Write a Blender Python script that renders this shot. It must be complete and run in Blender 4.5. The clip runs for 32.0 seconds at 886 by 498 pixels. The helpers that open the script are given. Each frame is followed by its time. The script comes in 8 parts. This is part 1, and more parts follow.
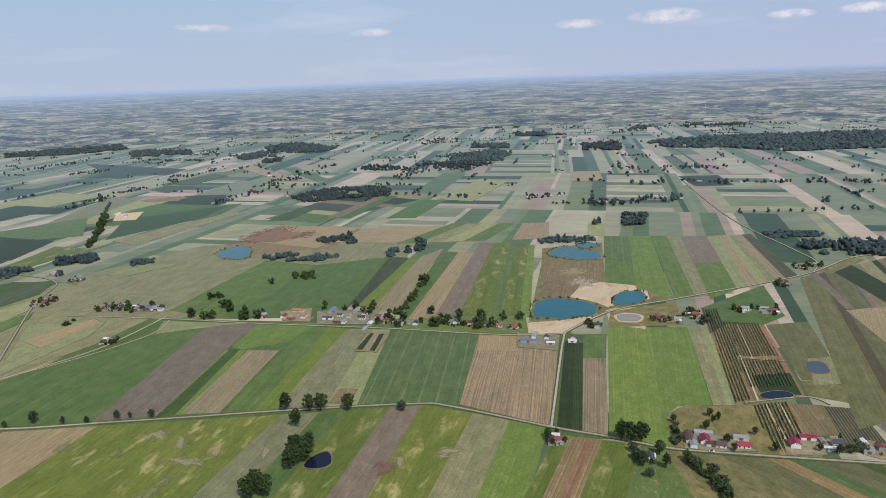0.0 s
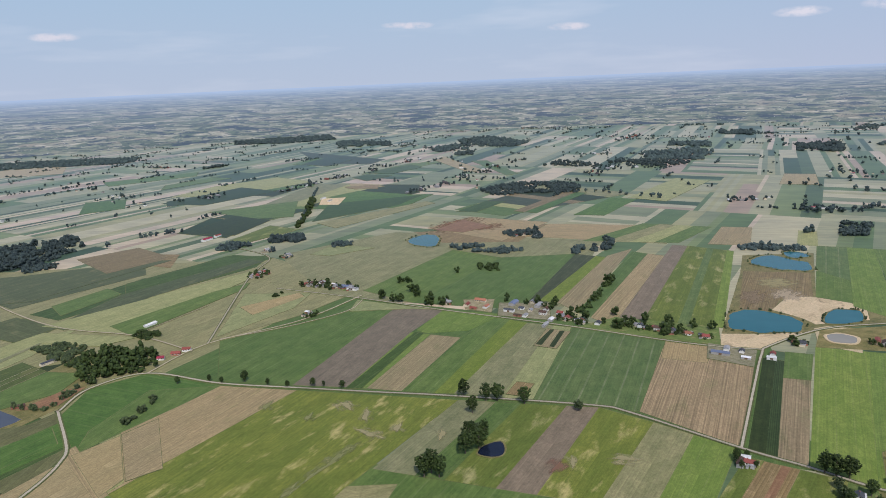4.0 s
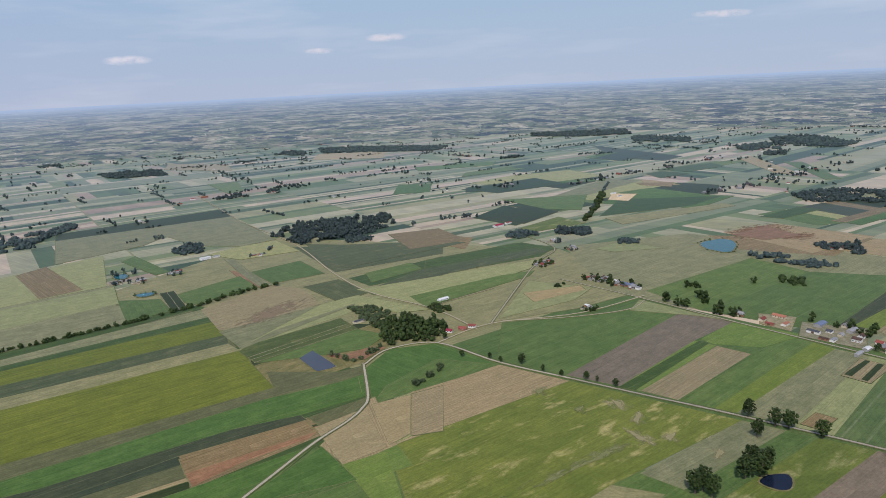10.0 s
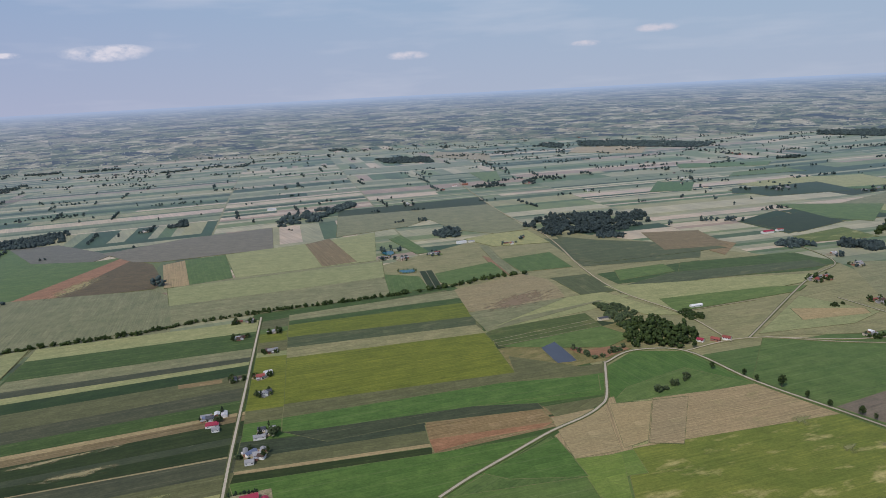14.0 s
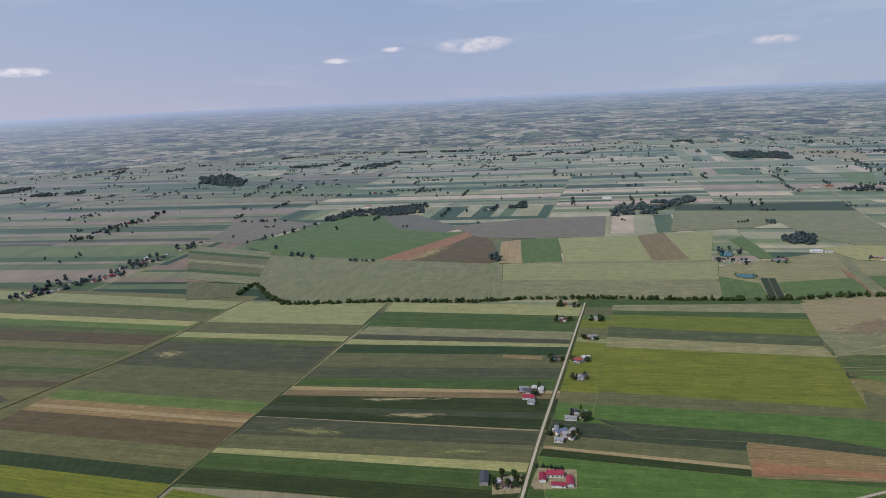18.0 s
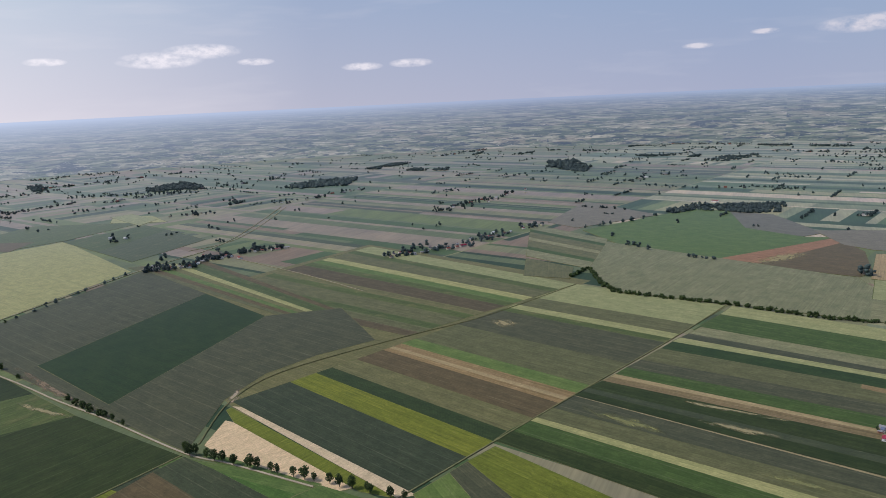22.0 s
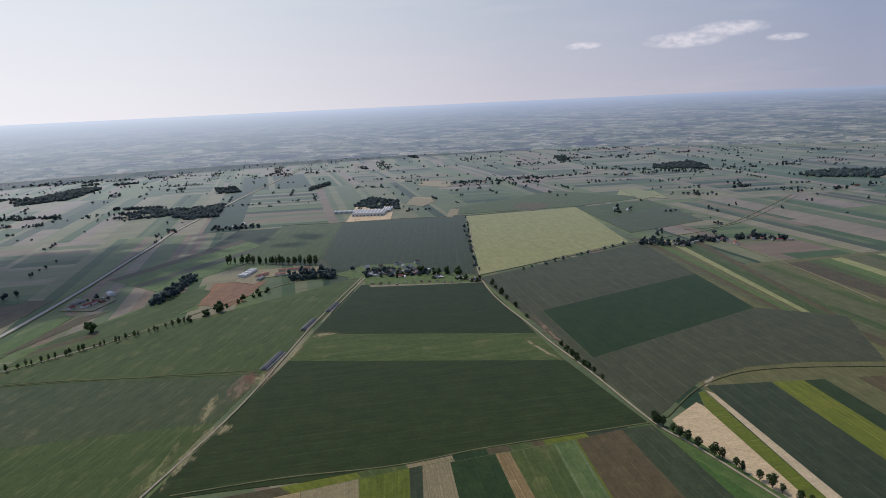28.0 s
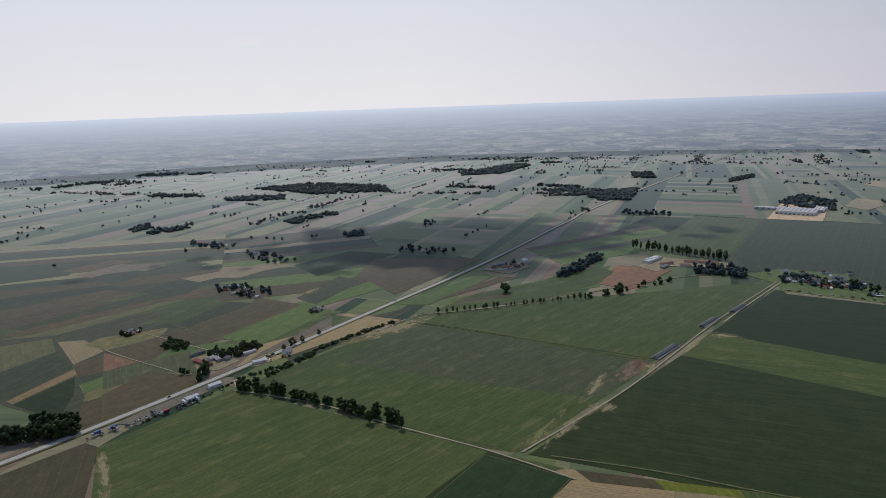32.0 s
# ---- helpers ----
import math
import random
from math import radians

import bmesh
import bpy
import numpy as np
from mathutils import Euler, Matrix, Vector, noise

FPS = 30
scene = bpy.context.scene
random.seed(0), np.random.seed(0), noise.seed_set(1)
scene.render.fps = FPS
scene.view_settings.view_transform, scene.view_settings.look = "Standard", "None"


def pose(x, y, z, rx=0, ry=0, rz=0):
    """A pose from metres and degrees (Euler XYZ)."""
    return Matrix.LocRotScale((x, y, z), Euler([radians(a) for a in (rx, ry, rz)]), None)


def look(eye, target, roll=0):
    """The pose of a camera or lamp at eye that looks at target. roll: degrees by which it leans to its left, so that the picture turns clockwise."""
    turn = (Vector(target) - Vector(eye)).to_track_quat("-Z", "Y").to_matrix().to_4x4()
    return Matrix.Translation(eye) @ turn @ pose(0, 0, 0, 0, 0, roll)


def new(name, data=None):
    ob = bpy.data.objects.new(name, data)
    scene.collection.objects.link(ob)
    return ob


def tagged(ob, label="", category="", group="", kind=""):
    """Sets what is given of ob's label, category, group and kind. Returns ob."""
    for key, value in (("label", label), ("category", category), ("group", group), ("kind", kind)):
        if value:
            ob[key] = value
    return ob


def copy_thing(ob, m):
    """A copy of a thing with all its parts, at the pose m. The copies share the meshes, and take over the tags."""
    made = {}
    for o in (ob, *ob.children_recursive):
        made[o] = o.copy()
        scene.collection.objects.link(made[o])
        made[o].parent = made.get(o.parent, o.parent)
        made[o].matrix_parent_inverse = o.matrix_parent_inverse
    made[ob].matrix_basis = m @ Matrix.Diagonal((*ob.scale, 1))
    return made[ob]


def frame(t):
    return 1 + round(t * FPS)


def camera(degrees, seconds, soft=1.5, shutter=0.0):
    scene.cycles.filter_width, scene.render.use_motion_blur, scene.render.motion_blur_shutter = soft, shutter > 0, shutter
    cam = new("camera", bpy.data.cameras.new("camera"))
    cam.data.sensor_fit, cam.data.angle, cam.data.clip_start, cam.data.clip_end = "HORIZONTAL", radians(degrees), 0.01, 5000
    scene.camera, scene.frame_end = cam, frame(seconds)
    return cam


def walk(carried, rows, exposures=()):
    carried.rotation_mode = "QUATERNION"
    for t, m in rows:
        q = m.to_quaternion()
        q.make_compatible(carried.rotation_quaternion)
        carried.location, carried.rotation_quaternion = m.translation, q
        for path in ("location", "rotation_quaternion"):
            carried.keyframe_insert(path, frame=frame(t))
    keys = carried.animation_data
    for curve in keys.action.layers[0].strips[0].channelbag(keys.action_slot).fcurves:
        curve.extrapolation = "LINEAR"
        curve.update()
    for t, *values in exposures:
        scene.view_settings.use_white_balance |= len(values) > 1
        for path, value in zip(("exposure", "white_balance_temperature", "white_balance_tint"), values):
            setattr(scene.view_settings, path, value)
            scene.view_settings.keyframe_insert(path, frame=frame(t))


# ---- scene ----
cam = camera(65.47, 32.0, soft=0.4)
# seconds, eye in metres, yaw to the left of +y, pitch, roll
ROWS = [
    (0, 0.00, 0.00, 310.00, 0.203, -14.147, -2.208),
    (0.5, -0.28, 0.62, 309.64, 2.034, -14.116, -2.242),
    (1, -0.55, 1.10, 309.33, 3.951, -14.081, -2.297),
    (1.5, -0.80, 1.43, 309.08, 5.738, -14.074, -2.248),
    (2, -1.03, 1.64, 308.88, 7.561, -14.050, -2.264),
    (2.5, -1.24, 1.73, 308.72, 9.507, -14.029, -2.335),
    (3, -1.42, 1.72, 308.61, 11.589, -14.023, -2.383),
    (3.5, -1.59, 1.61, 308.54, 13.703, -13.979, -2.426),
    (5.5, -2.00, 0.42, 308.61, 22.340, -13.795, -2.581),
    (6, -2.03, -0.02, 308.69, 24.310, -13.742, -2.633),
    (6.5, -2.04, -0.50, 308.81, 26.353, -13.703, -2.712),
    (7, -2.02, -1.01, 308.94, 28.246, -13.662, -2.705),
    (7.5, -1.97, -1.56, 309.10, 30.114, -13.580, -2.707),
    (8, -1.90, -2.11, 309.27, 31.961, -13.550, -2.776),
    (8.5, -1.79, -2.69, 309.46, 33.815, -13.490, -2.789),
    (9, -1.66, -3.27, 309.66, 35.678, -13.478, -2.783),
    (9.5, -1.49, -3.84, 309.87, 37.702, -13.424, -2.790),
    (10, -1.30, -4.42, 310.09, 39.808, -13.401, -2.817),
    (10.5, -1.08, -4.98, 310.32, 41.972, -13.348, -2.812),
    (11, -0.83, -5.53, 310.55, 44.102, -13.286, -2.812),
    (11.5, -0.56, -6.06, 310.79, 46.377, -13.241, -2.813),
    (12, -0.26, -6.57, 311.03, 48.816, -13.218, -2.847),
    (12.5, 0.07, -7.05, 311.27, 51.450, -13.134, -2.883),
    (13, 0.43, -7.50, 311.51, 54.373, -13.094, -2.883),
    (13.5, 0.80, -7.92, 311.74, 57.565, -13.043, -2.886),
    (15.5, 2.54, -9.25, 312.63, 71.239, -12.833, -2.806),
    (16, 3.03, -9.48, 312.83, 74.964, -12.735, -2.777),
    (16.5, 3.53, -9.67, 313.03, 78.531, -12.652, -2.770),
    (17, 4.04, -9.83, 313.21, 81.954, -12.690, -2.787),
    (17.5, 4.57, -9.94, 313.39, 85.310, -12.657, -2.747),
    (18, 5.11, -10.02, 313.55, 88.425, -12.616, -2.740),
    (18.5, 5.66, -10.06, 313.70, 91.752, -12.570, -2.708),
    (19, 6.22, -10.06, 313.83, 95.310, -12.546, -2.773),
    (19.5, 6.79, -10.03, 313.96, 99.025, -12.499, -2.762),
    (20, 7.35, -9.96, 314.07, 102.793, -12.484, -2.743),
    (20.5, 7.92, -9.87, 314.16, 106.313, -12.415, -2.705),
    (21, 8.49, -9.75, 314.24, 109.744, -12.374, -2.760),
    (21.5, 9.05, -9.61, 314.31, 113.117, -12.336, -2.678),
    (22, 9.61, -9.45, 314.37, 116.458, -12.385, -2.621),
    (22.5, 10.16, -9.27, 314.40, 119.954, -12.391, -2.603),
    (23, 10.69, -9.09, 314.43, 123.325, -12.326, -2.547),
    (23.5, 11.21, -8.90, 314.44, 126.611, -12.360, -2.571),
    (24, 11.71, -8.71, 314.44, 129.942, -12.361, -2.585),
    (24.5, 12.19, -8.52, 314.42, 133.235, -12.369, -2.597),
    (25, 12.64, -8.35, 314.39, 136.505, -12.348, -2.623),
    (25.5, 13.07, -8.20, 314.35, 139.664, -12.323, -2.729),
    (27.5, 14.42, -7.92, 314.07, 152.760, -12.220, -2.654),
    (28, 14.65, -7.97, 313.97, 156.741, -12.184, -2.642),
    (28.5, 14.83, -8.09, 313.87, 161.502, -12.096, -2.623),
    (29, 14.96, -8.28, 313.76, 167.340, -12.006, -2.485),
    (29.5, 15.02, -8.56, 313.65, 171.605, -11.950, -2.466),
    (30, 15.02, -8.93, 313.53, 175.450, -11.920, -2.351),
    (30.5, 14.96, -9.41, 313.41, 179.467, -11.909, -2.314),
    (31, 14.82, -10.00, 313.28, 183.353, -11.909, -2.278),
    (31.5, 14.61, -10.73, 313.16, 186.903, -11.928, -2.162),
    (32, 14.31, -11.59, 313.04, 190.320, -12.003, -2.082),
]
EXPOSURES = [(0.0, 0.27, 6480, 13), (9.0, 0.22, 6450, 13), (16.0, -0.01, 6450, 14), (20.0, 0.03, 6450, 14), (23.0, -0.03, 6400, 14), (25.0, -0.05, 6370, 14), (28.0, -0.33, 6320, 14), (32.0, -0.49, 6320, 14)]
walk(cam, [(t, pose(x, y, z, 90 + pitch, 0, yaw) @ pose(0, 0, 0, 0, 0, roll)) for t, x, y, z, yaw, pitch, roll in ROWS], EXPOSURES)

# ---- daylight ----
SUN_YAW, SUN_HEIGHT = 205.0, 52.0
world = bpy.data.worlds.new("sky")
scene.world = world
world.use_nodes = True
wn, wl = world.node_tree.nodes, world.node_tree.links
wn.clear()
sky = wn.new("ShaderNodeTexSky")
sky.sky_type, sky.sun_disc = "NISHITA", False
sky.sun_elevation, sky.sun_rotation = radians(SUN_HEIGHT), radians(-SUN_YAW)
sky.altitude, sky.air_density, sky.dust_density, sky.ozone_density = 200, 1.0, 0.8, 2.0
wb, wo = wn.new("ShaderNodeBackground"), wn.new("ShaderNodeOutputWorld")
wb.inputs["Strength"].default_value = 1.0
clear = wn.new("ShaderNodeMix")
clear.data_type, clear.blend_type = "RGBA", "MULTIPLY"
clear.inputs[0].default_value, clear.inputs[7].default_value = 1.0, (0.056, 0.058, 0.068, 1)
wl.new(sky.outputs[0], clear.inputs[6])
milky = wn.new("ShaderNodeMix")
milky.data_type, milky.blend_type = "RGBA", "ADD"
milky.inputs[0].default_value, milky.inputs[7].default_value = 1.0, (0.12, 0.155, 0.205, 1)
wl.new(clear.outputs[2], milky.inputs[6])
wl.new(milky.outputs[2], wb.inputs["Color"])
wl.new(wb.outputs[0], wo.inputs["Surface"])
SUN_WAY = Vector((-math.sin(radians(SUN_YAW)) * math.cos(radians(SUN_HEIGHT)), math.cos(radians(SUN_YAW)) * math.cos(radians(SUN_HEIGHT)), math.sin(radians(SUN_HEIGHT))))
sun = new("sun", bpy.data.lights.new("sun", "SUN"))
sun.data.energy, sun.data.angle, sun.data.color = 2.6, radians(0.6), (1.0, 0.95, 0.87)
sun.matrix_world = look(SUN_WAY * 3000, (0, 0, 0))

# ---- materials ----
STRIP = 77.0  # the way of the strip fields, degrees from +x
PATCHES = [(0.0, (0.173, 0.198, 0.114)), (0.17, (0.277, 0.273, 0.168)), (0.32, (0.360, 0.332, 0.218)), (0.40, (0.040, 0.075, 0.035)), (0.50, (0.441, 0.363, 0.255)), (0.55, (0.091, 0.140, 0.060)),
           (0.67, (0.298, 0.227, 0.168)), (0.72, (0.441, 0.356, 0.261)), (0.75, (0.150, 0.189, 0.083)), (0.85, (0.264, 0.257, 0.139)), (0.95, (0.072, 0.111, 0.052)), (0.985, (0.441, 0.348, 0.273))]
HAZE = (0.60, 0.69, 0.82, 1)


class Net:
    """A material's node tree with short calls."""

    def __init__(self, name):
        self.m = bpy.data.materials.new(name)
        self.m.use_nodes = True
        self.n, self.l = self.m.node_tree.nodes, self.m.node_tree.links
        self.n.clear()
        self.out = self.n.new("ShaderNodeOutputMaterial")

    def node(self, kind, links=(), operation="", use_clamp=False, data_type="", blend_type="", bands_direction=""):
        nd = self.n.new(kind)
        if data_type:
            nd.data_type = data_type
        if blend_type:
            nd.blend_type = blend_type
        if operation:
            nd.operation = operation
        if use_clamp:
            nd.use_clamp = True
        if bands_direction:
            nd.bands_direction = bands_direction
        for key, v in links:
            sock = nd.inputs[key]
            if isinstance(v, bpy.types.NodeSocket):
                self.l.new(v, sock)
            else:
                sock.default_value = v
        return nd

    def coords(self, scale=(1, 1, 1), turn=0.0, kind="Object"):
        tc = self.node("ShaderNodeTexCoord")
        return self.node("ShaderNodeMapping", [("Vector", tc.outputs[kind]), ("Scale", scale), ("Rotation", (0, 0, radians(turn)))]).outputs[0]

    def noise(self, vec, scale=1.0, detail=3.0, rough=0.55):
        return self.node("ShaderNodeTexNoise", [("Vector", vec), ("Scale", scale), ("Detail", detail), ("Roughness", rough)]).outputs[0]

    def ramp(self, fac, *stops, mode="LINEAR"):
        nd = self.node("ShaderNodeValToRGB", [("Fac", fac)])
        nd.color_ramp.interpolation = mode
        el = nd.color_ramp.elements
        while len(el) < len(stops):
            el.new(0.5)
        for e, (p, c) in zip(el, stops):
            e.position, e.color = p, (*c, 1) if len(c) == 3 else c
        return nd.outputs[0]

    def mix(self, fac, a, b, mode="MIX"):
        nd = self.node("ShaderNodeMix", data_type="RGBA", blend_type=mode)
        for key, v in ((0, fac), (6, a), (7, b)):
            if isinstance(v, bpy.types.NodeSocket):
                self.l.new(v, nd.inputs[key])
            elif key and len(v) == 3:
                nd.inputs[key].default_value = (*v, 1)
            else:
                nd.inputs[key].default_value = v
        return nd.outputs[2]

    def math(self, op, a, b=0.0, clamp=False):
        return self.node("ShaderNodeMath", [(0, a), (1, b)], operation=op, use_clamp=clamp).outputs[0]

    def bsdf(self, color, rough=0.9, metal=0.0, spec=0.3, sheen=0.0, bump=None, strength=0.3, distance=0.1, alpha=1.0):
        b = self.node("ShaderNodeBsdfPrincipled", [("Base Color", color), ("Roughness", rough), ("Metallic", metal), ("Specular IOR Level", spec), ("Alpha", alpha)])
        if sheen:
            b.inputs["Sheen Weight"].default_value, b.inputs["Sheen Roughness"].default_value, b.inputs["Sheen Tint"].default_value = sheen, 0.5, HAZE
        if bump is not None:
            bp = self.node("ShaderNodeBump", [("Height", bump), ("Strength", strength), ("Distance", distance)])
            self.l.new(bp.outputs[0], b.inputs["Normal"])
        if sheen:
            # gloss at grazing angles, with the bluish sheen, imitates haze over distant land
            facing = self.node("ShaderNodeLayerWeight", [("Blend", 0.5)]).outputs["Facing"]
            haze_gloss = self.math("MULTIPLY", self.math("POWER", facing, GLANCE), GLOSS)
            gloss = self.node("ShaderNodeBsdfGlossy", [("Color", (0.84, 0.92, 1.0, 1)), ("Roughness", 0.33)])
            both = self.node("ShaderNodeMixShader", [(0, haze_gloss)])
            self.l.new(b.outputs[0], both.inputs[1])
            self.l.new(gloss.outputs[0], both.inputs[2])
            self.l.new(both.outputs[0], self.out.inputs["Surface"])
            return self.m
        self.l.new(b.outputs[0], self.out.inputs["Surface"])
        return self.m


GLANCE, GLOSS = 12.0, 0.72
SHEEN = 0.08


def crop_material(name, base, other, third=None, patch=40.0, streak=0.5, rows=0.0, tram=0.0, speck=0.0, mark=0.45, dash=0.25, worn=0.28, drilled=True, drill=0.10):
    """A field's surface: large patches, streaks along the drilling direction (local x), crop rows, tractor lines and fine grain."""
    base, other, third = ([c[0] * 1.05, c[1], c[2] * 0.9] if c else None for c in (base, other, third))
    k = Net(name)
    big = k.noise(k.coords((1 / patch, 1.6 / patch, 0.01)), 1.0, 4.0, 0.6)
    col = k.mix(k.ramp(big, (0.36, (0, 0, 0)), (0.66, (1, 1, 1))), base, other)
    if third:
        spots = k.noise(k.coords((1.3 / patch, 3.2 / patch, 0.01)), 1.0, 5.0, 0.62)
        col = k.mix(k.ramp(spots, (0.55, (0, 0, 0)), (0.68, (0.85, 0.85, 0.85))), col, third)
    lines = k.noise(k.coords((0.012, 0.33, 0.01)), 1.0, 3.0, 0.6)
    col = k.mix(streak, col, k.mix(k.ramp(lines, (0.3, (0, 0, 0)), (0.7, (1, 1, 1))), [c * 0.78 for c in base], [min(1, c * 1.16) for c in other]))
    if rows:
        wave = k.node("ShaderNodeTexWave", [("Vector", k.coords((0.02, 1 / rows, 0.0))), ("Scale", 0.314), ("Distortion", 0.6), ("Detail", 1.0)], bands_direction="Y").outputs["Fac"]
        col = k.mix(mark, col, k.mix(wave, [c * 0.45 for c in base], other))
    if tram:
        wave = k.node("ShaderNodeTexWave", [("Vector", k.coords((0.001, 1 / tram, 0.0))), ("Scale", 0.314)], bands_direction="Y").outputs["Fac"]
        gaps = k.ramp(k.noise(k.coords((0.03, 0.2, 0.01)), 1.0, 4.0, 0.7), (0.35, (0.1, 0.1, 0.1)), (0.65, (1, 1, 1)))
        line = k.math("MULTIPLY", k.ramp(wave, (0.985 - 0.035 * worn, (0, 0, 0)), (0.997 - 0.015 * worn, (worn, worn, worn))), gaps)
        col = k.mix(line, col, [0.5 * c + 0.5 * d for c, d in zip(other, (0.30, 0.28, 0.18))])
    if speck:
        sp = k.noise(k.coords((0.12, 0.3, 0.1)), 1.0, 6.0, 0.75)
        col = k.mix(k.ramp(sp, (0.6, (0, 0, 0)), (0.7, (speck, speck, speck))), col, (0.42, 0.36, 0.25))
    if dash:
        bare = k.noise(k.coords((0.045, 0.4, 0.05), 3.0), 1.0, 5.0, 0.7)
        col = k.mix(k.ramp(bare, (0.64, (0, 0, 0)), (0.72, (dash, dash, dash))), col, [0.45 * c + 0.55 * d for c, d in zip(other, (0.34, 0.29, 0.19))])
        wet = k.noise(k.coords((0.025, 0.12, 0.05), -4.0), 1.0, 5.0, 0.7)
        col = k.mix(k.ramp(wet, (0.30, (0.5, 0.5, 0.5)), (0.40, (0, 0, 0))), col, [c * 0.6 for c in base])
    if drilled:
        lane = k.noise(k.coords((0.004, 0.6, 0.02)), 1.0, 3.0, 0.75)
        lo, hi = 1 - drill, 1 + drill
        col = k.mix(1.0, col, k.ramp(lane, (0.38, (lo, lo, lo)), (0.62, (hi, hi, hi))), "MULTIPLY")
    clouds = k.noise(k.coords((0.05, 0.09, 0.05)), 1.0, 7.0, 0.72)
    col = k.mix(1.0, col, k.ramp(clouds, (0.36, (0.87, 0.89, 0.86)), (0.64, (1.13, 1.12, 1.12))), "MULTIPLY")
    fine = k.noise(k.coords((0.3, 0.4, 0.4)), 1.0, 5.0, 0.85)
    col = k.mix(1.0, col, k.ramp(fine, (0.36, (0.82, 0.82, 0.81)), (0.64, (1.18, 1.18, 1.17))), "MULTIPLY")
    tint = k.node("ShaderNodeObjectInfo").outputs["Random"]
    col = k.mix(1.0, col, k.ramp(tint, (0.0, (0.84, 0.88, 0.9)), (0.5, (1.0, 1.0, 1.0)), (1.0, (1.14, 1.08, 1.0))), "MULTIPLY")
    return k.bsdf(col, 0.95, spec=0.15, sheen=SHEEN)


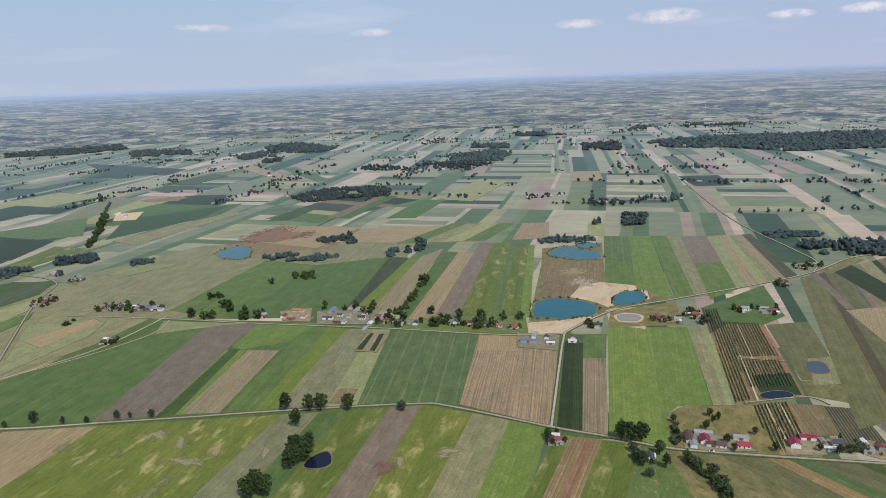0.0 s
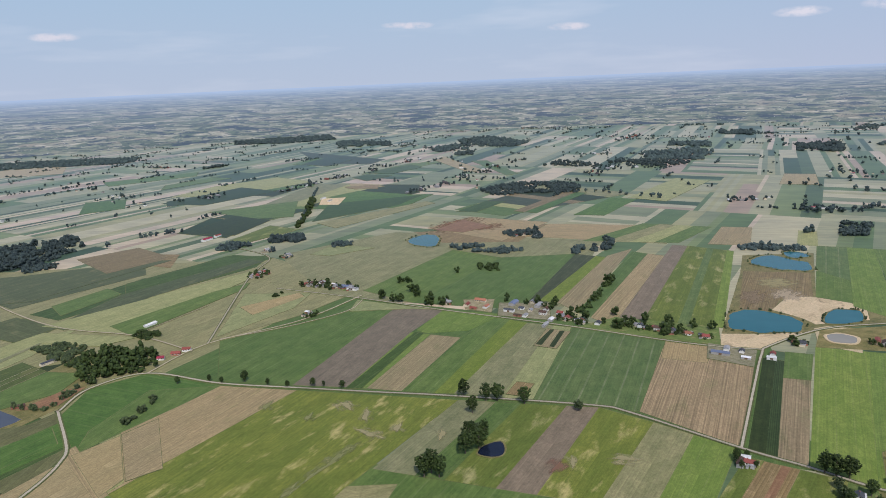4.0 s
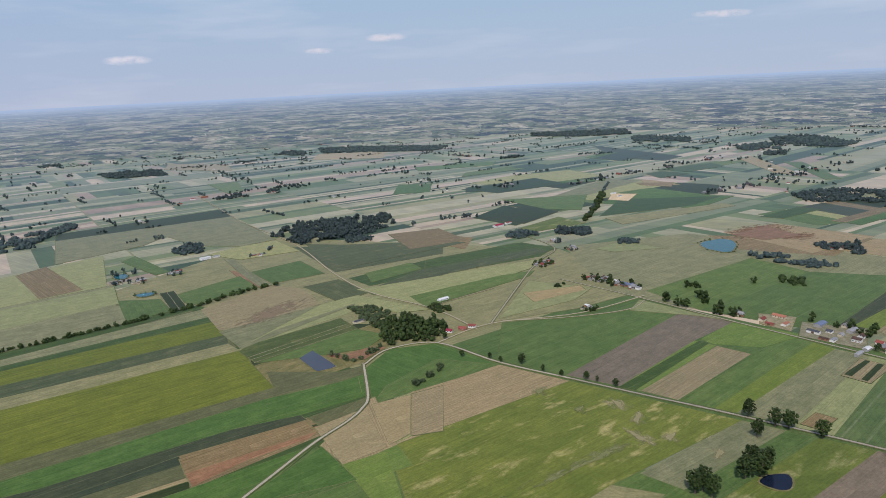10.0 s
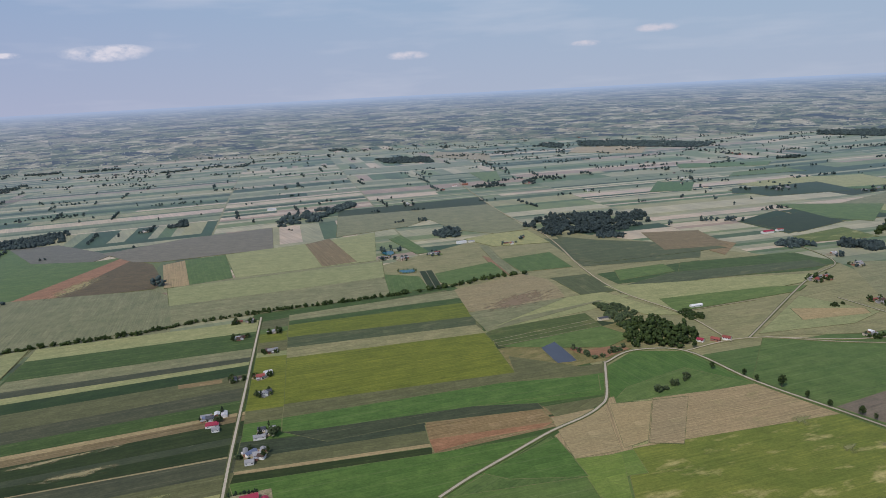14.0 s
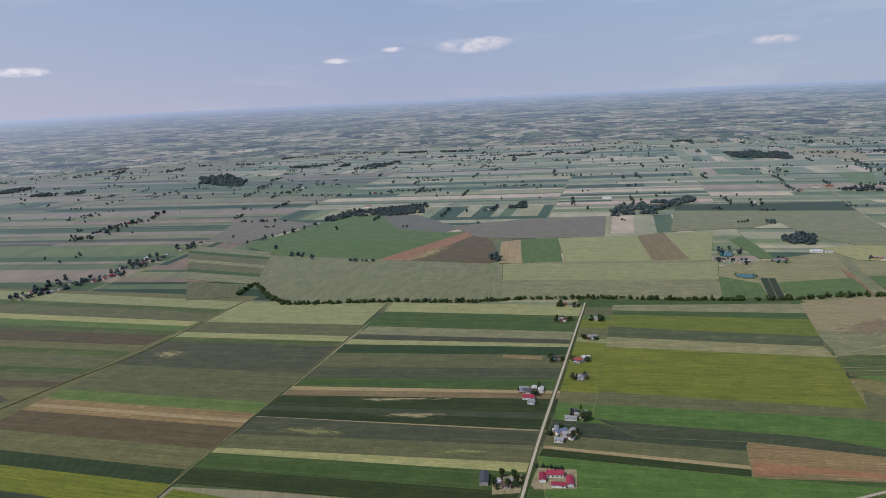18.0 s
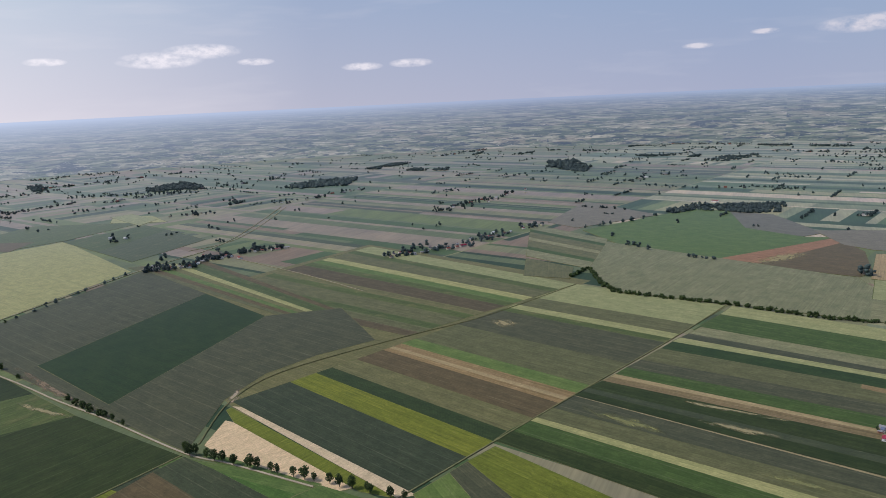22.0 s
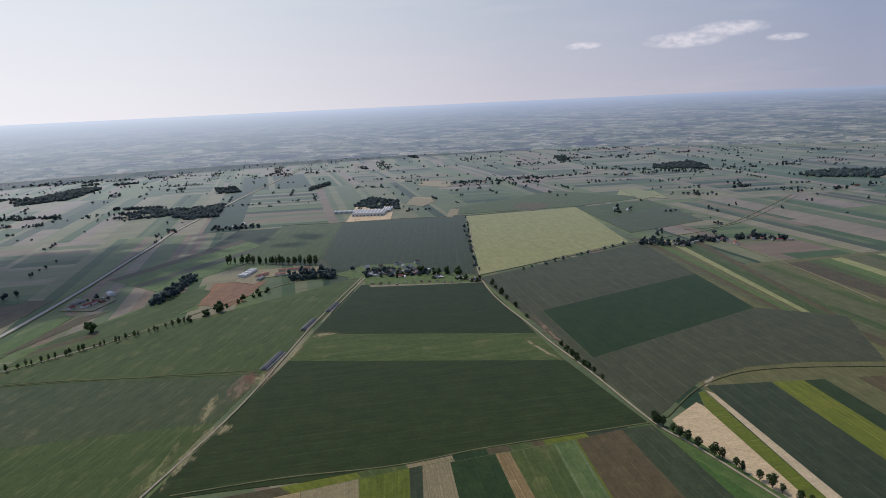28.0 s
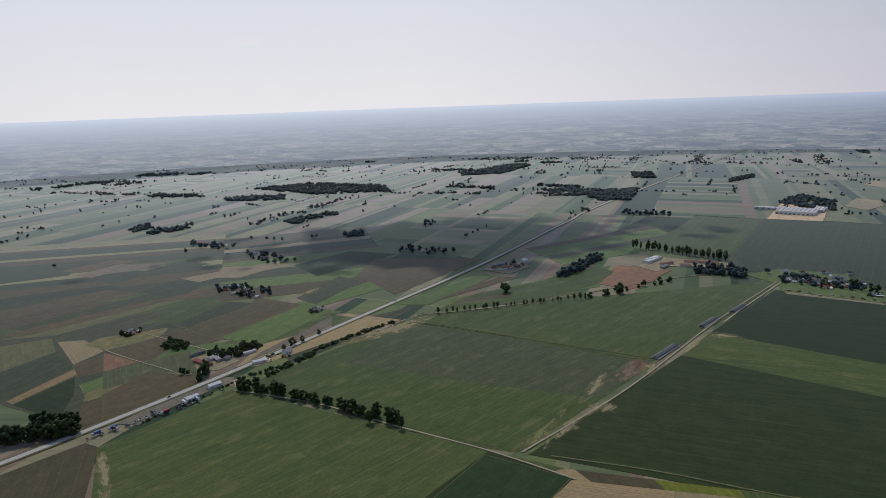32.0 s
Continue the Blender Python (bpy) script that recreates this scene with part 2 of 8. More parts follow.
CROPS = {
    "rye": (crop_material("grey_green_rye", (0.150, 0.162, 0.082), (0.225, 0.220, 0.124), streak=0.35, tram=18.0), "grey-green rye field with faint drill lines"),
    "wheat": (crop_material("green_wheat", (0.072, 0.122, 0.040), (0.110, 0.150, 0.055), streak=0.3, tram=18.0, worn=0.75), "green wheat field with pale tractor lines"),
    "meadow": (crop_material("bright_green_grass", (0.104, 0.168, 0.034), (0.140, 0.196, 0.048), streak=0.25, tram=14.0), "bright green grass meadow"),
    "beet": (crop_material("dark_green_beet", (0.024, 0.046, 0.014), (0.042, 0.066, 0.02), streak=0.3, rows=1.6), "dark green root crop field in rows"),
    "green": (crop_material("mid_green_crop", (0.068, 0.122, 0.030), (0.104, 0.154, 0.045), streak=0.3, tram=18.0), "mid-green grain field"),
    "lime": (crop_material("lime_green_crop", (0.131, 0.180, 0.025), (0.162, 0.199, 0.039), streak=0.3), "yellow-green mustard field"),
    "olive": (crop_material("mottled_olive_grass", (0.084, 0.122, 0.022), (0.146, 0.172, 0.036), (0.420, 0.372, 0.190), patch=60.0, streak=0.3), "olive green field mottled with dry straw-coloured patches"),
    "mustard": (crop_material("olive_yellow_crop", (0.084, 0.112, 0.012), (0.150, 0.172, 0.023), (0.052, 0.074, 0.012), patch=50.0, streak=0.55, speck=0.18), "olive-yellow flowering crop with streaks along the rows"),
    "straw": (crop_material("dry_straw", (0.295, 0.230, 0.136), (0.238, 0.198, 0.118), (0.195, 0.182, 0.088), streak=0.4, drill=0.2), "dry straw-coloured stubble field"),
    "stubble": (crop_material("pinkish_stubble", (0.290, 0.215, 0.135), (0.230, 0.180, 0.112), (0.125, 0.145, 0.058), patch=75.0, streak=0.5, speck=0.35, drill=0.3), "pinkish-tan stubble field with thin green regrowth"),
    "pale": (crop_material("pale_dry_grass", (0.215, 0.238, 0.108), (0.262, 0.272, 0.132), streak=0.35), "pale yellowish grass field"),
    "brown": (crop_material("brown_streaked_soil", (0.225, 0.160, 0.085), (0.170, 0.134, 0.066), (0.360, 0.270, 0.170), streak=0.6, speck=0.5, drill=0.3), "brown field streaked with dry soil"),
    "soil": (crop_material("purple_brown_soil", (0.150, 0.124, 0.096), (0.182, 0.150, 0.116), streak=0.3), "bare purple-brown ploughed field"),
    "red": (crop_material("reddish_soil", (0.204, 0.109, 0.062), (0.255, 0.148, 0.089), streak=0.5), "bare reddish earth field"),
    "slate": (crop_material("slate_green_crop", (0.036, 0.050, 0.026), (0.050, 0.064, 0.034), streak=0.3, speck=0.15, tram=16.0), "dark slate-green crop field"),
    "deep": (crop_material("deep_green_crop", (0.018, 0.034, 0.007), (0.030, 0.045, 0.012), streak=0.4, tram=18.0, worn=0.12), "deep green crop field with faint drill lines"),
    "moss": (crop_material("moss_green_crop", (0.049, 0.078, 0.021), (0.072, 0.100, 0.030), (0.155, 0.145, 0.066), patch=70.0, streak=0.4, speck=0.1, tram=20.0, dash=0.5), "moss-green grain field with dry streaks"),
    "dull": (crop_material("dull_grey_green_crop", (0.049, 0.058, 0.034), (0.067, 0.074, 0.042), streak=0.3, tram=18.0), "dull olive-green grain field"),
    "sage": (crop_material("sage_green_crop", (0.092, 0.099, 0.044), (0.126, 0.128, 0.058), streak=0.35, tram=18.0), "olive-grey grain field with faint drill lines"),
    "thin": (crop_material("thin_grey_green_crop", (0.056, 0.076, 0.034), (0.078, 0.096, 0.044), (0.15, 0.145, 0.075), patch=55.0, streak=0.35, tram=20.0, dash=0.4), "thin grey-green young crop on pale soil"),
    "fern": (crop_material("fern_green_crop", (0.036, 0.070, 0.016), (0.052, 0.090, 0.023), streak=0.3, tram=18.0), "dark fern-green grain field"),
    "mauve": (crop_material("mauve_grey_soil", (0.130, 0.125, 0.100), (0.158, 0.150, 0.120), streak=0.3, tram=20.0), "grey mauve field of thin young crop"),
    "tan": (crop_material("tan_brown_soil", (0.302, 0.240, 0.136), (0.247, 0.209, 0.118), (0.362, 0.296, 0.177), streak=0.35, tram=22.0), "tan-brown field of dry ripe crop"),
    "vivid": (crop_material("vivid_green_crop", (0.052, 0.112, 0.022), (0.076, 0.140, 0.032), streak=0.25, tram=18.0), "lush green grain field"),
    "yard": (crop_material("trodden_farmyard", (0.30, 0.26, 0.19), (0.17, 0.165, 0.095), (0.08, 0.105, 0.04), patch=9.0, streak=0.0, dash=0.0, drilled=False), "trodden farmyard of earth, gravel and grass"),
    "umber": (crop_material("umber_brown_crop", (0.074, 0.062, 0.032), (0.100, 0.080, 0.042), streak=0.35, tram=16.0), "brownish olive field of ripening crop"),
    "bottle": (crop_material("bottle_green_crop", (0.017, 0.040, 0.011), (0.029, 0.053, 0.015), streak=0.25), "dark bottle-green crop field"),
    "sand": (crop_material("pale_sandy_soil", (0.552, 0.448, 0.310), (0.460, 0.368, 0.253), streak=0.45, speck=0.4), "pale bare sandy field"),
    "rows": (crop_material("orchard_rows", (0.036, 0.058, 0.022), (0.17, 0.135, 0.085), streak=0.15, rows=2.6, mark=0.75, dash=0.0), "plantation in dark rows with bare soil between"),
    "rough": (crop_material("rough_grass", (0.123, 0.123, 0.043), (0.205, 0.176, 0.081), (0.062, 0.081, 0.028), patch=18.0, streak=0.1, speck=0.4, drilled=False), "rough weedy grassland"),
    "grass": (crop_material("farmyard_grass", (0.085, 0.14, 0.035), (0.13, 0.17, 0.055), (0.26, 0.22, 0.12), patch=14.0, streak=0.1, drilled=False), "trodden grass plot round the houses"),
    "gravel": (crop_material("bare_sand", (0.575, 0.460, 0.322), (0.437, 0.345, 0.230), (0.196, 0.161, 0.098), patch=35.0, streak=0.2, drilled=False), "bare sandy ground"),
}


def plain(name, a, b, size=1.0, rough=0.8, metal=0.0, spec=0.3, vary=0.15):
    """A surface of two close colours in fine noise, each object a little lighter or darker."""
    k = Net(name)
    n = k.noise(k.coords((1 / size,) * 3), 1.0, 4.0, 0.65)
    col = k.mix(k.ramp(n, (0.3, (0, 0, 0)), (0.7, (1, 1, 1))), a, b)
    rnd = k.node("ShaderNodeObjectInfo").outputs["Random"]
    lo, hi = 1 - vary, 1 + vary
    col = k.mix(1.0, col, k.ramp(rnd, (0, (lo, lo, lo)), (1, (hi, hi, hi))), "MULTIPLY")
    return k.bsdf(col, rough, metal, spec)


ASPHALT = plain("worn_asphalt", (0.33, 0.285, 0.215), (0.42, 0.365, 0.285), 3.0, 0.9)
DIRT = plain("dry_dirt_track", (0.40, 0.34, 0.25), (0.30, 0.255, 0.18), 4.0, 0.95)
VERGE = plain("dry_grass_verge", (0.10, 0.115, 0.042), (0.19, 0.17, 0.08), 6.0, 0.95)
BAULK = plain("green_weedy_baulk", (0.06, 0.085, 0.025), (0.125, 0.13, 0.05), 3.0, 0.95)


def leaf_material(name, a, b):
    """Foliage: leaves that shade each other and let some light through."""
    k = Net(name)
    n = k.noise(k.coords((0.4, 0.4, 0.4)), 1.0, 4.0, 0.65)
    col = k.mix(k.ramp(n, (0.3, (0, 0, 0)), (0.7, (1, 1, 1))), a, b)
    rnd = k.node("ShaderNodeObjectInfo").outputs["Random"]
    isl = k.node("ShaderNodeNewGeometry").outputs["Random Per Island"]
    col = k.mix(1.0, col, k.ramp(rnd, (0, (0.75, 0.75, 0.75)), (1, (1.25, 1.25, 1.25))), "MULTIPLY")
    col = k.mix(1.0, col, k.ramp(isl, (0, (0.65, 0.68, 0.7)), (1, (1.4, 1.35, 1.2))), "MULTIPLY")
    k.bsdf(col, 0.75)
    top = k.out.inputs["Surface"].links[0].from_socket
    both = k.node("ShaderNodeMixShader", [(0, 0.35)])
    k.l.new(top, both.inputs[1])
    k.l.new(k.node("ShaderNodeBsdfTranslucent", [("Color", col)]).outputs[0], both.inputs[2])
    k.l.new(both.outputs[0], k.out.inputs["Surface"])
    return k.m


# the last colour, for far trees, has bluish distance haze painted in
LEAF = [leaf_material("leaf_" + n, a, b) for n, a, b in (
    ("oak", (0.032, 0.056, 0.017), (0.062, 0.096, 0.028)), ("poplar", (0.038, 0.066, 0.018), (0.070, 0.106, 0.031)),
    ("willow", (0.061, 0.091, 0.043), (0.098, 0.134, 0.061)), ("spruce", (0.017, 0.032, 0.022), (0.030, 0.051, 0.032)), ("hazed", (0.052, 0.080, 0.086), (0.078, 0.112, 0.114)))]
PAVING = plain("pale_old_asphalt", (0.488, 0.470, 0.439), (0.390, 0.378, 0.354), 4.0, 0.9)
BARK = plain("bark", (0.07, 0.055, 0.04), (0.12, 0.10, 0.075), 0.5)
ROOFS = {n: plain("roof_" + n, a, b, 1.2, 0.65, vary=0.18) for n, a, b in (
    ("red", (0.27, 0.070, 0.055), (0.20, 0.055, 0.045)), ("crimson", (0.29, 0.030, 0.058), (0.22, 0.024, 0.048)), ("brown", (0.10, 0.06, 0.045), (0.07, 0.045, 0.035)),
    ("grey", (0.22, 0.22, 0.225), (0.30, 0.30, 0.30)), ("dark", (0.045, 0.05, 0.06), (0.07, 0.075, 0.085)), ("white", (0.62, 0.62, 0.62), (0.5, 0.5, 0.5)),
    ("blue", (0.11, 0.14, 0.22), (0.15, 0.18, 0.26)), ("orange", (0.34, 0.145, 0.085), (0.27, 0.11, 0.07)))}
WALLS = {n: plain("wall_" + n, a, b, 2.0, 0.85, vary=0.1) for n, a, b in (
    ("white", (0.74, 0.73, 0.70), (0.62, 0.61, 0.58)), ("cream", (0.60, 0.53, 0.40), (0.52, 0.46, 0.35)), ("brick", (0.33, 0.15, 0.10), (0.27, 0.12, 0.085)),
    ("grey", (0.36, 0.35, 0.33), (0.29, 0.28, 0.27)))}
WINDOW = plain("window_glass", (0.03, 0.035, 0.045), (0.05, 0.055, 0.065), 1.0, 0.12, spec=0.6)
WOOD = plain("dark_painted_wood", (0.16, 0.10, 0.06), (0.11, 0.07, 0.045), 0.6)
CONCRETE = plain("pale_concrete", (0.46, 0.44, 0.41), (0.38, 0.36, 0.33), 4.0)
METAL = plain("white_painted_metal", (0.72, 0.73, 0.74), (0.66, 0.67, 0.68), 3.0, 0.5)


def water_material(name, deep, shore):
    k = Net(name)
    n = k.noise(k.coords((0.03, 0.05, 0.03)), 1.0, 3.0)
    ripple = k.noise(k.coords((0.6, 0.9, 0.6)), 1.0, 2.0)
    return k.bsdf(k.mix(n, deep, shore), 0.14, spec=0.22, bump=ripple, strength=0.12, distance=0.05)


WATER = {"blue": water_material("blue_pit_water", (0.008, 0.085, 0.11), (0.018, 0.115, 0.135)), "dark": water_material("dark_pond_water", (0.006, 0.010, 0.022), (0.012, 0.018, 0.034)),
         "grey": water_material("grey_pond_water", (0.055, 0.065, 0.085), (0.075, 0.085, 0.10)), "murky": water_material("murky_water", (0.22, 0.20, 0.16), (0.28, 0.25, 0.20))}


def country_material(name, patches):
    """The open country between the single fields: strip fields in the colours of the crops."""
    k = Net(name)
    rnd = k.node("ShaderNodeNewGeometry").outputs["Random Per Island"]
    col = k.ramp(rnd, *patches, mode="CONSTANT")
    n = k.noise(k.coords((0.01, 0.02, 0.01), -STRIP), 1.0, 4.0, 0.6)
    col = k.mix(1.0, col, k.ramp(n, (0.3, (0.8, 0.82, 0.84)), (0.7, (1.2, 1.16, 1.1))), "MULTIPLY")
    lines = k.noise(k.coords((0.01, 0.25, 0.01), -STRIP), 1.0, 2.0)
    col = k.mix(1.0, col, k.ramp(lines, (0.3, (0.86, 0.86, 0.86)), (0.7, (1.14, 1.14, 1.14))), "MULTIPLY")
    return k.bsdf(col, 0.95, spec=0.15, sheen=SHEEN)


GREENER = [(0.0, (0.108, 0.136, 0.062)), (0.16, (0.174, 0.177, 0.089)), (0.32, (0.060, 0.100, 0.035)), (0.46, (0.228, 0.206, 0.121)), (0.56, (0.026, 0.053, 0.022)),
           (0.66, (0.192, 0.142, 0.095)), (0.74, (0.120, 0.153, 0.054)), (0.84, (0.230, 0.190, 0.135)), (0.90, (0.060, 0.078, 0.041)), (0.96, (0.230, 0.185, 0.141))]
COUNTRY, COUNTRY_SOUTH = country_material("strip_fields", PATCHES), country_material("greener_strip_fields", GREENER)


HAZE_STOPS = ((0.0, (0.285, 0.38, 0.54)), (0.45, (0.29, 0.355, 0.50)), (0.75, (0.43, 0.51, 0.66)), (1.0, (0.76, 0.85, 0.94)))


# small fair-weather clouds: way round the horizon, height, half-width
CLOUDS = [(8118, 607, 154), (6718, 608, 176), (6164, 627, 265), (5444, 594, 154), (5035, 602, 176), (9137, 660, 132), (11375, 640, 154), (13030, 552, 165), (11826, 570, 110), (9276, 667, 110), (14855, 649, 210), (14948, 630, 276), (-15190, 629, 99), (-14793, 567, 106), (-12905, 557, 165), (-12571, 546, 154), (-11277, 624, 287), (-11871, 601, 132), (-10634, 626, 132), (-11541, 675, 265), (-5503, 747, 154)]


def sky_band_material():
    """The hazy lower sky: pale blue away from the sun, white below it."""
    k = Net("hazy_lower_sky")
    geo = k.node("ShaderNodeTexCoord").outputs["Object"]
    up = k.node("ShaderNodeMapRange", [("Value", k.node("ShaderNodeSeparateXYZ", [(0, geo)]).outputs[2]), ("From Min", 284.0), ("From Max", 1200.0)]).outputs[0]
    towards = k.node("ShaderNodeVectorMath", [(0, geo), (1, (SUN_WAY.x / 4900, SUN_WAY.y / 4900, 0))], operation="DOT_PRODUCT").outputs["Value"]
    side = k.node("ShaderNodeMapRange", [("Value", towards), ("From Min", -0.6), ("From Max", 0.6)]).outputs[0]
    low = k.ramp(side, (0.0, (0.385, 0.455, 0.57)), (0.3, (0.38, 0.425, 0.565)), (0.6, (0.47, 0.49, 0.60)), (0.8, (0.74, 0.72, 0.78)), (0.9, (0.92, 0.90, 0.93)), (1.0, (1.13, 1.12, 1.12)))
    high = k.ramp(side, (0.0, (0.29, 0.44, 0.59)), (0.3, (0.255, 0.385, 0.57)), (0.6, (0.31, 0.415, 0.585)), (0.8, (0.53, 0.64, 0.74)), (0.9, (0.72, 0.81, 0.88)), (1.0, (0.93, 1.0, 1.04)))
    veil = k.noise(k.coords((0.0006, 0.0006, 0.004)), 1.0, 4.0, 0.6)
    rise = k.ramp(up, (0.0, (0, 0, 0)), (0.25, (0.25, 0.25, 0.25)), (1.0, (1, 1, 1)))
    col = k.mix(rise, low, high)
    col = k.mix(k.ramp(veil, (0.52, (0, 0, 0)), (0.75, (0.3, 0.3, 0.3))), col, k.mix(0.5, low, (0.9, 0.88, 0.9)))
    xyz = k.node("ShaderNodeSeparateXYZ", [(0, geo)])
    round_way = k.math("MULTIPLY", k.math("ARCTAN2", xyz.outputs[1], xyz.outputs[0]), 4880.0)
    lumps = k.math("MULTIPLY", k.math("SUBTRACT", k.noise(k.coords((0.011, 0.011, 0.02)), 1.0, 5.0, 0.6), 0.5), 3.4)
    mask = 0.0
    for at, high, wide in CLOUDS:
        dx = k.math("DIVIDE", k.math("SUBTRACT", round_way, at), wide)
        dz = k.math("DIVIDE", k.math("SUBTRACT", xyz.outputs[2], high), wide * 0.2)
        body = k.math("SUBTRACT", 1.0, k.math("ADD", k.math("MULTIPLY", dx, dx), k.math("MULTIPLY", dz, dz)))
        mask = k.math("MAXIMUM", mask, body)
    mask = k.math("MULTIPLY", mask, k.math("ADD", lumps, 0.75))
    white = k.mix(side, (0.62, 0.60, 0.66), (1.12, 1.08, 1.10))
    col = k.mix(k.ramp(mask, (0.05, (0, 0, 0)), (0.9, (0.75, 0.75, 0.75))), col, white)
    em = k.node("ShaderNodeEmission", [("Color", col), ("Strength", 1.0)])
    k.l.new(em.outputs[0], k.out.inputs["Surface"])
    return k.m


SKY_BAND = sky_band_material()


def far_material():
    """Land near the horizon, its glowing colour mixed with painted haze for miles of bright summer air."""
    k = Net("painted_haze_distance")
    geo = k.node("ShaderNodeTexCoord").outputs["Object"]
    xyz = k.node("ShaderNodeSeparateXYZ", [(0, geo)])
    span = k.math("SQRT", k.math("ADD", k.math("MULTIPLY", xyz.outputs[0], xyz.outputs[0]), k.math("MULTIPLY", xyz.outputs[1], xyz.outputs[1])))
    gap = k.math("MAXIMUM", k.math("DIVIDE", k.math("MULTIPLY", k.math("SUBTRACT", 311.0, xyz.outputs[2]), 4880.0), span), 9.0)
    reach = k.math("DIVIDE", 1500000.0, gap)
    round_way = k.math("MULTIPLY", k.math("ARCTAN2", xyz.outputs[1], xyz.outputs[0]), 4880.0)
    deep = k.math("LOGARITHM", gap, 2.718)

    def belt(wide, tall, slope=0.0):
        """Coordinates along the horizon and into the depth, in pieces of that width and depth."""
        a = k.math("ADD", k.math("DIVIDE", round_way, wide), k.math("MULTIPLY", deep, slope))
        return k.node("ShaderNodeCombineXYZ", [(0, a), (1, k.math("DIVIDE", deep, tall))]).outputs[0]

    def mask(vec, lo, hi, detail=4.0, most=0.95):
        return k.ramp(k.noise(vec, 1.0, detail, 0.65), (lo, (0, 0, 0)), (hi, (most, most, most)))

    cell = k.node("ShaderNodeTexVoronoi", [("Vector", belt(190.0, 0.055, 3.0)), ("Scale", 1.0)]).outputs["Color"]
    pick = k.node("ShaderNodeSeparateXYZ", [(0, cell)]).outputs[0]
    col = k.ramp(pick, (0.0, (0.10, 0.13, 0.085)), (0.18, (0.26, 0.27, 0.20)), (0.34, (0.04, 0.065, 0.045)), (0.46, (0.40, 0.38, 0.30)), (0.62, (0.14, 0.18, 0.11)), (0.76, (0.31, 0.27, 0.21)), (0.88, (0.06, 0.09, 0.055)), mode="CONSTANT")
    small = k.node("ShaderNodeTexVoronoi", [("Vector", belt(70.0, 0.028, -4.0)), ("Scale", 1.0)]).outputs["Color"]
    pick = k.node("ShaderNodeSeparateXYZ", [(0, small)]).outputs[1]
    col = k.mix(0.5, col, k.ramp(pick, (0.0, (0.05, 0.08, 0.055)), (0.3, (0.22, 0.24, 0.17)), (0.55, (0.09, 0.12, 0.08)), (0.72, (0.46, 0.43, 0.35)), (0.86, (0.20, 0.19, 0.14)), mode="CONSTANT"))
    for wide, tall, lo, hi, detail in ((300.0, 0.11, 0.565, 0.58, 7.0), (110.0, 0.045, 0.57, 0.59, 5.0), (36.0, 0.025, 0.60, 0.63, 3.0), (13.0, 0.02, 0.65, 0.69, 2.0)):
        col = k.mix(mask(belt(wide, tall), lo, hi, detail), col, (0.016, 0.034, 0.052))
    col = k.mix(k.math("MULTIPLY", mask(belt(120.0, 0.05, 2.0), 0.5, 0.56), mask(belt(9.0, 0.012), 0.66, 0.70, 1.0)), col, (0.85, 0.83, 0.80))
    # painted haze: covers the land more with distance, brighter and thicker towards the sun
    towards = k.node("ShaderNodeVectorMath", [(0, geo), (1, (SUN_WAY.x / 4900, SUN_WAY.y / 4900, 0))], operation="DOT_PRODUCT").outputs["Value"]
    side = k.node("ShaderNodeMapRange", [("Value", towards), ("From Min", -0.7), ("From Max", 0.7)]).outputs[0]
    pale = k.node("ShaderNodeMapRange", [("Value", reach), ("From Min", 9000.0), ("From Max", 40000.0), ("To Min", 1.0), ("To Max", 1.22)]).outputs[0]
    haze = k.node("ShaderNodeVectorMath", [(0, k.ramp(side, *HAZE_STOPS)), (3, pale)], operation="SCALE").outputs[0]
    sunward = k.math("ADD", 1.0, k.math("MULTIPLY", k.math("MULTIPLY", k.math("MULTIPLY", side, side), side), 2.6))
    unhazed = k.math("POWER", 2.718, k.math("MULTIPLY", k.math("DIVIDE", reach, -18000.0), sunward))
    em = k.node("ShaderNodeEmission", [("Color", k.mix(unhazed, haze, col)), ("Strength", 1.0)])
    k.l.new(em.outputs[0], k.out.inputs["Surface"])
    return k.m


FAR = far_material()



def far_house_material():
    k = Net("far_house_fronts")
    rnd = k.node("ShaderNodeNewGeometry").outputs["Random Per Island"]
    col = k.ramp(rnd, (0.0, (0.48, 0.48, 0.47)), (0.22, (0.20, 0.08, 0.065)), (0.38, (0.24, 0.24, 0.25)), (0.62, (0.36, 0.33, 0.28)), (0.8, (0.09, 0.08, 0.085)), mode="CONSTANT")
    return k.bsdf(col, 0.8)


FAR_HOUSE = far_house_material()


def cloud_material(name, cover):
    k = Net(name)
    body = k.node("ShaderNodeAddShader")
    k.l.new(k.node("ShaderNodeBsdfDiffuse", [("Color", (0.9, 0.87, 0.87, 1))]).outputs[0], body.inputs[0])
    k.l.new(k.node("ShaderNodeBsdfTranslucent", [("Color", (0.9, 0.87, 0.87, 1))]).outputs[0], body.inputs[1])
    veil = k.node("ShaderNodeMixShader", [(0, cover)])
    k.l.new(k.node("ShaderNodeBsdfTransparent").outputs[0], veil.inputs[1])
    k.l.new(body.outputs[0], veil.inputs[2])
    k.l.new(veil.outputs[0], k.out.inputs["Surface"])
    return k.m


CLOUD, THICK_CLOUD = cloud_material("white_cloud", 0.05), cloud_material("thick_white_cloud", 0.45)


